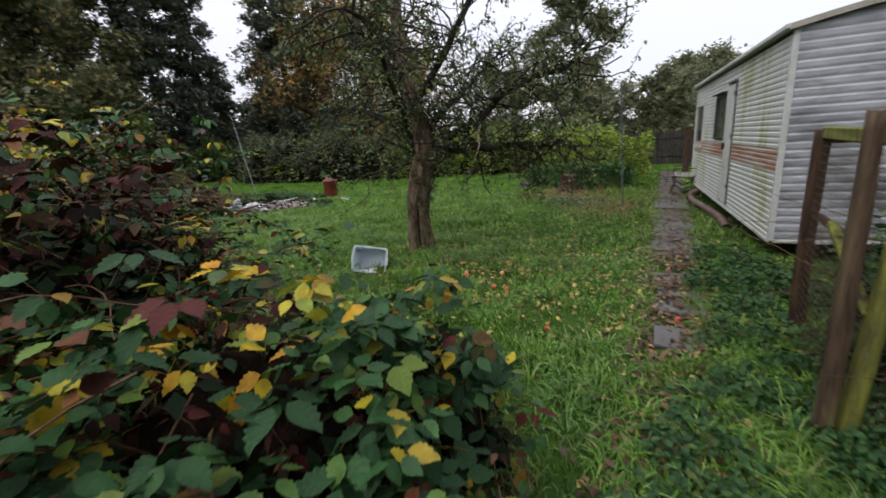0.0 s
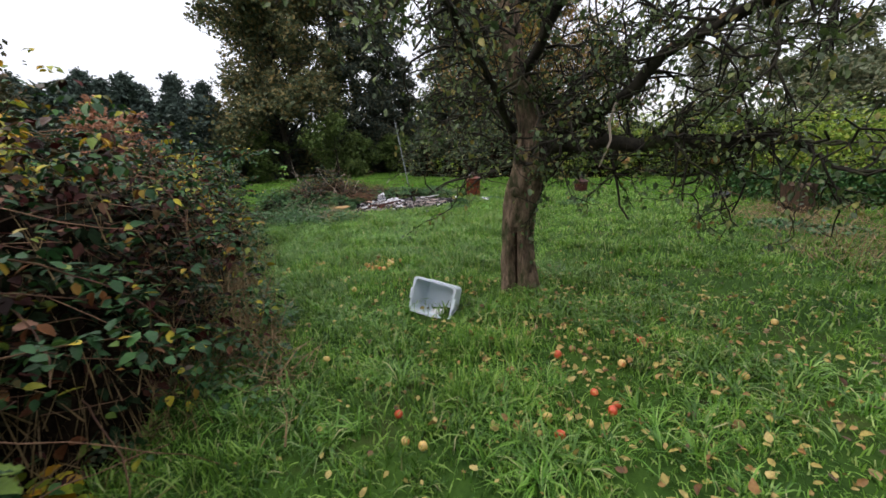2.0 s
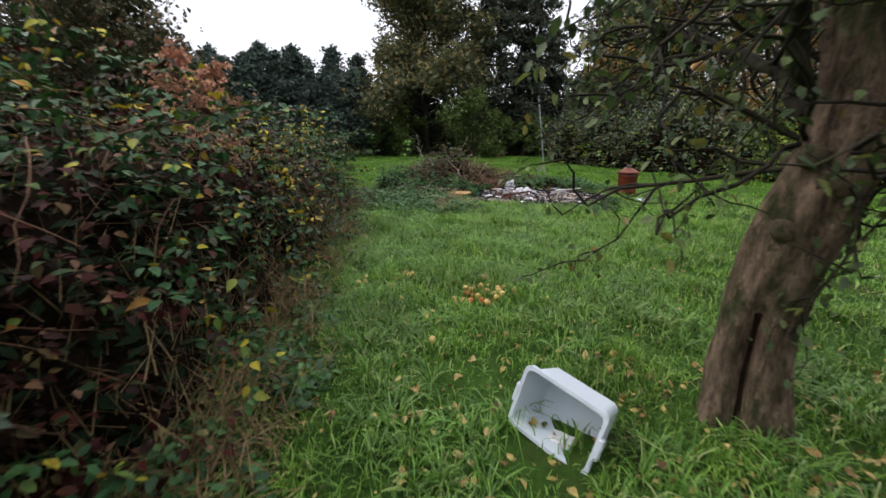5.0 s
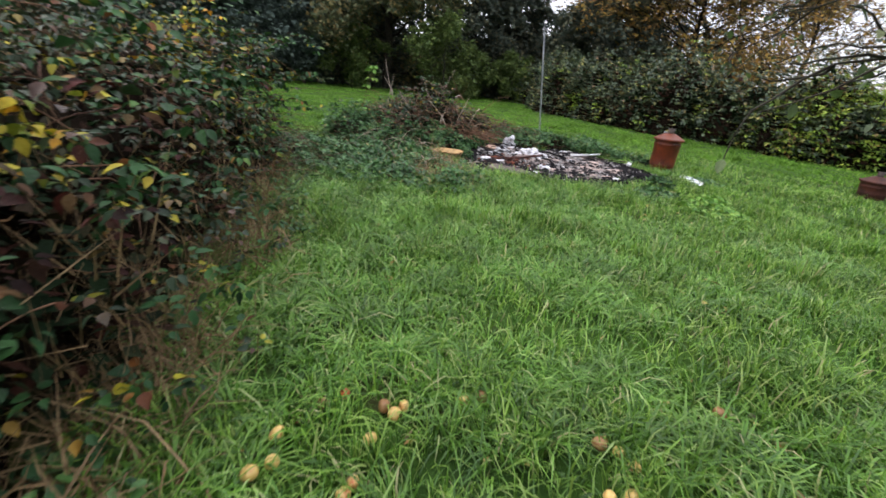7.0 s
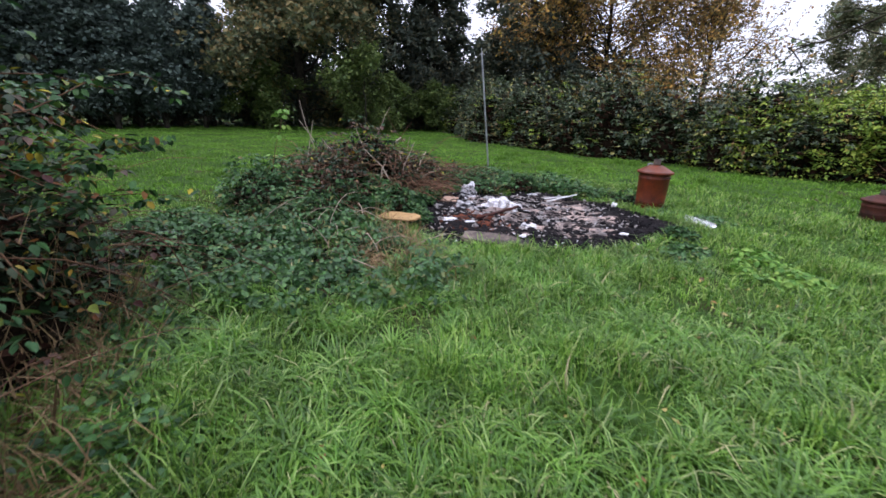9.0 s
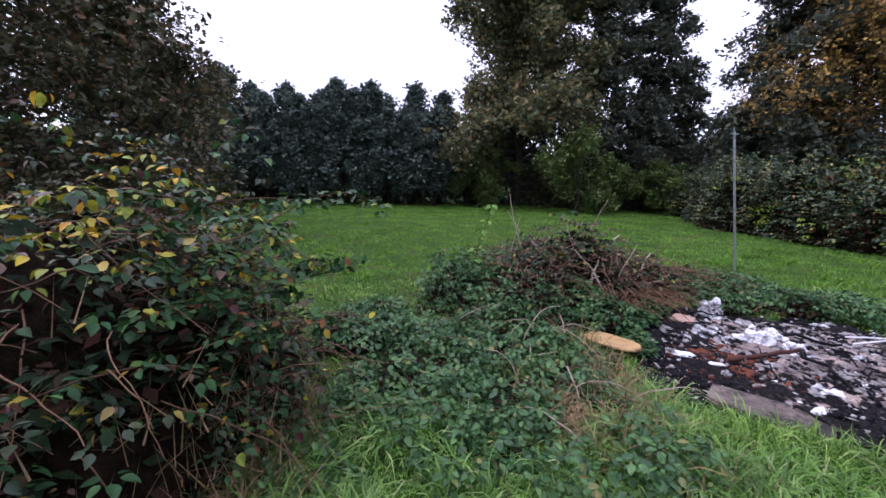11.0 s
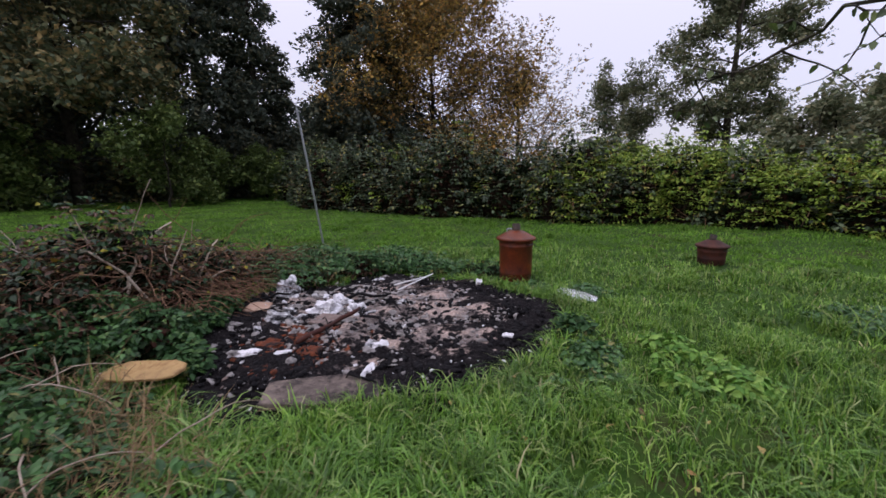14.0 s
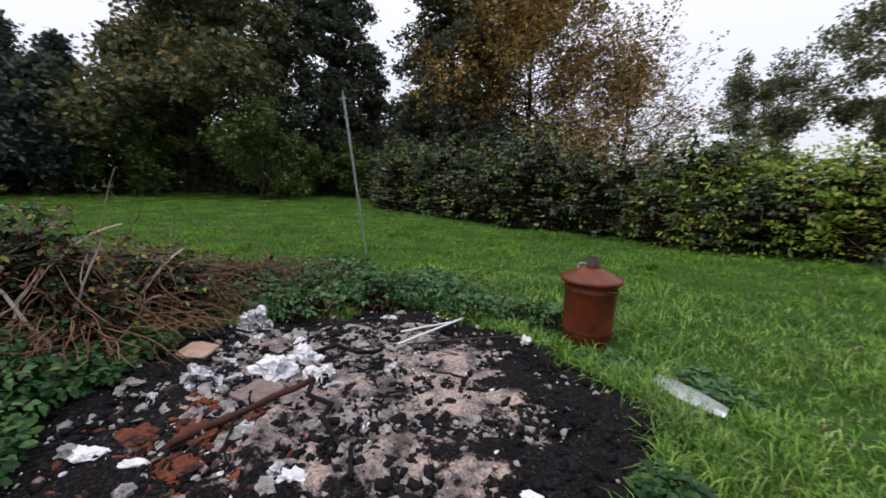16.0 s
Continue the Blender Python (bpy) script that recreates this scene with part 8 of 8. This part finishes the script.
big_bush()
pen_ivy()
dead_heap()
sprout()
apple_tree()
background()
low_patch("weeds", "low nettles and creeping bramble round the ash heap", "weeds", 61, [(-11.0, 5.3, 1.1, 0.8), (-10.0, 5.6, 0.7, 0.45), (-12.2, 9.2, 0.9, 0.8), (-11.4, 9.9, 0.8, 0.5), (-12.6, 7.8, 0.8, 1.4), (-9.6, 4.9, 1.0, 0.5), (-12.6, 5.8, 1.2, 1.0), (-9.2, 4.6, 0.6, 0.6), (-9.9, 4.5, 0.9, 0.6), (-8.6, 4.9, 0.35, 0.5), (-8.4, 5.6, 0.3, 0.35), (-8.8, 5.9, 0.4, 0.3), (-11.6, 9.4, 0.5, 0.6), (-10.9, 10.15, 0.7, 0.35), (-10.1, 10.3, 0.5, 0.22), (-11.3, 9.9, 0.5, 0.4)], 6200, (0.035, 0.075), M["nettle"], (0.02, 0.30))
low_patch("weeds", "low creeping weeds at the foot of the bramble bush", "weeds", 62, [(-8.9, 3.6, 0.8, 0.5), (-9.4, 4.2, 0.8, 0.5), (-7.6, 3.7, 0.6, 0.3), (-4.2, 2.9, 1.2, 0.25), (-2.6, 2.5, 0.7, 0.3)], 1300, (0.04, 0.075), M["nettle"], (0.02, 0.2))
# the shade over this strip is put into the dark leaf colour
low_patch("weeds", "ground cover of ivy and weeds between the path and the caravan", "weeds", 63, [(1.35, 4.7, 0.45, 0.8), (1.5, 3.4, 0.5, 0.8), (1.2, 2.2, 0.45, 0.9), (1.9, 4.6, 0.8, 1.0), (1.3, 5.7, 0.35, 0.5), (0.95, 1.6, 0.3, 0.6), (2.2, 2.6, 0.7, 1.0)], 4200, (0.03, 0.06), M["nettle_dark"], (0.02, 0.17))
low_patch("weeds", "broad-leaved weeds in the lawn", "weeds", 64, [(-8.4, 10.2, 0.3, 0.25), (-1.3, 9.9, 0.7, 0.4), (-7.8, 8.0, 0.2, 0.3), (-5.9, 10.6, 0.5, 0.4), (-7.95, 8.5, 0.25, 0.3), (-8.95, 10.0, 0.3, 0.15)], 1900, (0.04, 0.075), M["nettle"], (0.02, 0.10))
low_patch("weeds", "bright lime-green broad-leaved weeds in the lawn", "weeds", 65, [(-7.1, 8.6, 0.36, 0.34), (-7.4, 8.95, 0.22, 0.2), (-6.85, 8.45, 0.2, 0.2)], 260, (0.04, 0.08), M["weed_lime"], (0.03, 0.13), MID)

low_patch("weeds", "ivy and nettles creeping over the edge of the ash", "weeds", 69, [(-10.95, 6.85, 0.35, 0.28), (-10.5, 6.5, 0.5, 0.16), (-11.2, 7.2, 0.2, 0.2), (-8.12, 8.75, 0.14, 0.2), (-10.7, 9.75, 0.3, 0.15)], 1500, (0.035, 0.075), M["nettle_dark"], (0.06, 0.2), off_ash=False)



def leafy_mounds(name, label, mounds, n, seed, split=0.1):
    """Mounds of nettle and creeping bramble with height; inner leaves coloured dark for shade."""
    t = tagged(new(name), label, "weeds")
    t.location = (mounds[0][0], mounds[0][1], 0)
    r = np.random.default_rng(seed)
    off = np.array([*t.location])
    p = shell_points(r, mounds, n, (-0.12, 0.25), closed=0.14)
    p = p[~inside(p[:, 0], p[:, 1], BURN) | (p[:, 2] > 0.12)]
    tone = np.array([noise.noise(Vector((a * 2.0, b * 2.0, seed))) for a, b, c in p]) + r.normal(0, 0.06, len(p)) > split
    for sel, mt, lb in ((tone, "nettle", "fresh green leaves"), (~tone, "nettle_dark", "dark green leaves")):
        mesh_ob("leaves", [compound(r, p[sel] - off, (0.030, 0.072), MID)], M[mt], t, lb, "stuff")
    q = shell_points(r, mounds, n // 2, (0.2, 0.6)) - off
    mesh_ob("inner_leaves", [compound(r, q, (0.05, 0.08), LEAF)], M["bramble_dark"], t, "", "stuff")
    c = [(a - off, b - off, u, v) for a, b, u, v in canes(r, max(10, n // 45), mounds, (0.2, 0.6), 0.004, 0.9)]
    if c:
        mesh_ob("stem_tangle", [tube_arrays(c, 4)], M["cane"], t, "", "stuff")
    return t


leafy_mounds("nettle_mound", "mounds of nettles and dark creeping bramble beside the dead heap", [(-11.6, 4.9, 0.65, 0.55, 0.46), (-11.1, 5.55, 0.75, 0.55, 0.44), (-12.2, 5.3, 0.8, 0.7, 0.60), (-10.6, 5.35, 0.6, 0.45, 0.28), (-10.25, 5.75, 0.45, 0.28, 0.15), (-12.9, 6.0, 0.7, 0.8, 0.5)], 3600, 91, 0.04)
leafy_mounds("nettle_mound", "low bed of nettles between the bramble bush and the heap", [(-10.5, 3.85, 0.8, 0.55, 0.24), (-9.7, 4.15, 0.6, 0.42, 0.20), (-11.2, 3.9, 0.6, 0.5, 0.2), (-8.9, 4.75, 0.5, 0.35, 0.16)], 2300, 92, -0.12)
leafy_mounds("nettle_mound", "green nettles growing behind the ash", [(-12.0, 8.7, 0.6, 0.6, 0.34), (-11.45, 9.3, 0.55, 0.5, 0.34), (-11.55, 8.5, 0.3, 0.4, 0.26), (-10.8, 9.95, 0.6, 0.32, 0.26), (-10.0, 10.45, 0.5, 0.3, 0.18), (-12.6, 9.4, 0.7, 0.7, 0.28)], 2600, 93, -0.05)
leafy_mounds("nettle_mound", "dark nettles and ivy at the near corner of the ash", [(-10.75, 6.45, 0.38, 0.30, 0.32), (-10.1, 6.05, 0.4, 0.18, 0.10), (-11.1, 6.2, 0.4, 0.4, 0.36)], 1100, 94, -0.02)
leafy_mounds("weed_mound", "creeping bramble and weeds under old arching stems before the ash", [(-10.3, 5.0, 0.6, 0.42, 0.26), (-9.8, 5.55, 0.55, 0.36, 0.20), (-9.3, 5.75, 0.45, 0.26, 0.15), (-9.9, 4.75, 0.5, 0.3, 0.18), (-9.3, 5.1, 0.4, 0.3, 0.16)], 2100, 99, -0.08)
_r = np.random.default_rng(100)
_segs = []
for _k in range(34):
    _x, _y = _r.normal(-9.9, 0.55), _r.normal(5.4, 0.38)
    _pts, _d = wander(_r, g(_x, _y, 0.05), (_r.normal(0, 1), _r.normal(0, 0.8), 0.9), _r.uniform(0.4, 0.95), 9, 0.20, 0.10)
    _segs += limb_segs([np.array((q[0], q[1], max(q[2], 0.05))) for q in _pts], 0.0065, 0.0025)
tagged(mesh_ob("dead_stem_tangle", [tube_arrays(_segs, 5)], M["pale_stem"], None, "old pale stems arching over the weeds before the ash", "stuff"), category="dead stems")
_r = np.random.default_rng(95)
tufts("dead_grass", "brown dead clumps of docks and grass near the ash", np.column_stack((_r.normal(-9.25, 0.2, 22), _r.normal(5.42, 0.14, 22))), 26, (0.12, 0.34), (0.005, 0.012), M["grass_dry"], 96, "dead grass", 0.07)
tufts("dead_grass", "rusty dead stems among the nettles", np.column_stack((_r.normal(-10.45, 0.25, 14), _r.normal(4.65, 0.12, 14))), 26, (0.10, 0.28), (0.004, 0.010), M["grass_dry"], 97, "dead grass", 0.06)
tufts("grass_tufts", "long half-faded grass along the near edge of the ash", np.column_stack((_r.normal(-8.85, 0.3, 70), _r.normal(6.05, 0.18, 70))), 18, (0.16, 0.36), (0.005, 0.010), M["grass_long"], 98)
straw("dead_grass", "flattened straw-brown dead grass between the weeds and the ash", [(-9.2, 5.8, 0.35, 0.2), (-9.9, 5.9, 0.4, 0.15), (-11.6, 8.6, 0.4, 0.5), (-12.0, 6.5, 0.5, 0.5), (-11.6, 6.9, 0.3, 0.4), (-10.9, 5.0, 0.5, 0.3)], 2600, 66)
straw("dead_grass", "dead grass at the foot of the bramble bush", [(-8.1, 3.5, 0.4, 0.15), (-7.2, 3.4, 0.4, 0.12), (-5.6, 3.0, 0.6, 0.12), (-4.4, 2.8, 0.6, 0.12), (-3.0, 2.6, 0.5, 0.12)], 2600, 67)
straw("dead_grass", "dead grass round the stump and the steel pole", [(-1.2, 10.2, 0.8, 0.5), (-1.9, 11.2, 0.7, 0.4), (-0.5, 8.8, 0.4, 0.6)], 1500, 68)


def fallen_leaves():
    r = np.random.default_rng(71)
    n = 1500
    x = np.concatenate((r.normal(-1.1, 1.3, n), path_mid(np.linspace(3.0, 16, 300)) + r.normal(0, 0.25, 300), r.uniform(-9, 1, 350), path_mid(np.linspace(3.2, 9.5, 120)) + r.normal(0, 0.25, 120)))
    y = np.concatenate((r.normal(4.6, 1.1, n), np.linspace(3.0, 16, 300), r.uniform(2.5, 8, 350), np.linspace(3.2, 9.5, 120)))
    keep = ~inside(x, y, BURN) & (mound_depth(x, y, BUSH, -0.1) <= 0) & (np.hypot(x + 2.33, y - 5.0) > 0.25)
    x, y = x[keep], y[keep]
    on = np.abs(x - path_mid(y)) < 0.3
    z = gz(x, y) + np.where(on, 0.03, r.uniform(0.012, 0.06, len(x)))
    pos = np.stack((x, y, z), 1)
    yaw = r.uniform(0, 6.28, len(x))
    big = (r.uniform(0, 1, len(x)) < 0.45) & ~on
    ob = mesh_ob("fallen_leaves", [stamp(MID, turns(yaw[big] + 1, r.normal(0, 0.5, big.sum()), r.normal(0, 0.5, big.sum())), pos[big] + [0, 0, 0.005], r.uniform(0.030, 0.058, big.sum())), stamp(LEAF, turns(yaw, r.normal(0, 0.35, len(x)), r.normal(0, 0.35, len(x))), pos, r.uniform(0.022, 0.052, len(x)))], M["fallen"], None, "yellow and brown fallen leaves lying in the grass and on the path", "stuff")
    tagged(ob, category="fallen leaves")
    n = 3200
    y = np.concatenate((r.uniform(3.2, 13.0, 2000), r.uniform(1.2, 6.0, 1200)))
    x = path_mid(y) + r.normal(0, 0.22, n) - 0.05 * (y < 3.2)
    pos = np.stack((x, y, gz(x, y) + r.uniform(0.022, 0.034, n)), 1)
    ob = mesh_ob("wet_leaves", [stamp(LEAF, turns(r.uniform(0, 6.28, n), r.normal(0, 0.18, n), r.normal(0, 0.18, n)), pos, r.uniform(0.035, 0.075, n))], M["fallen_dark"], None, "dark wet fallen leaves trodden onto the path", "stuff")
    tagged(ob, category="fallen leaves")


fallen_leaves()
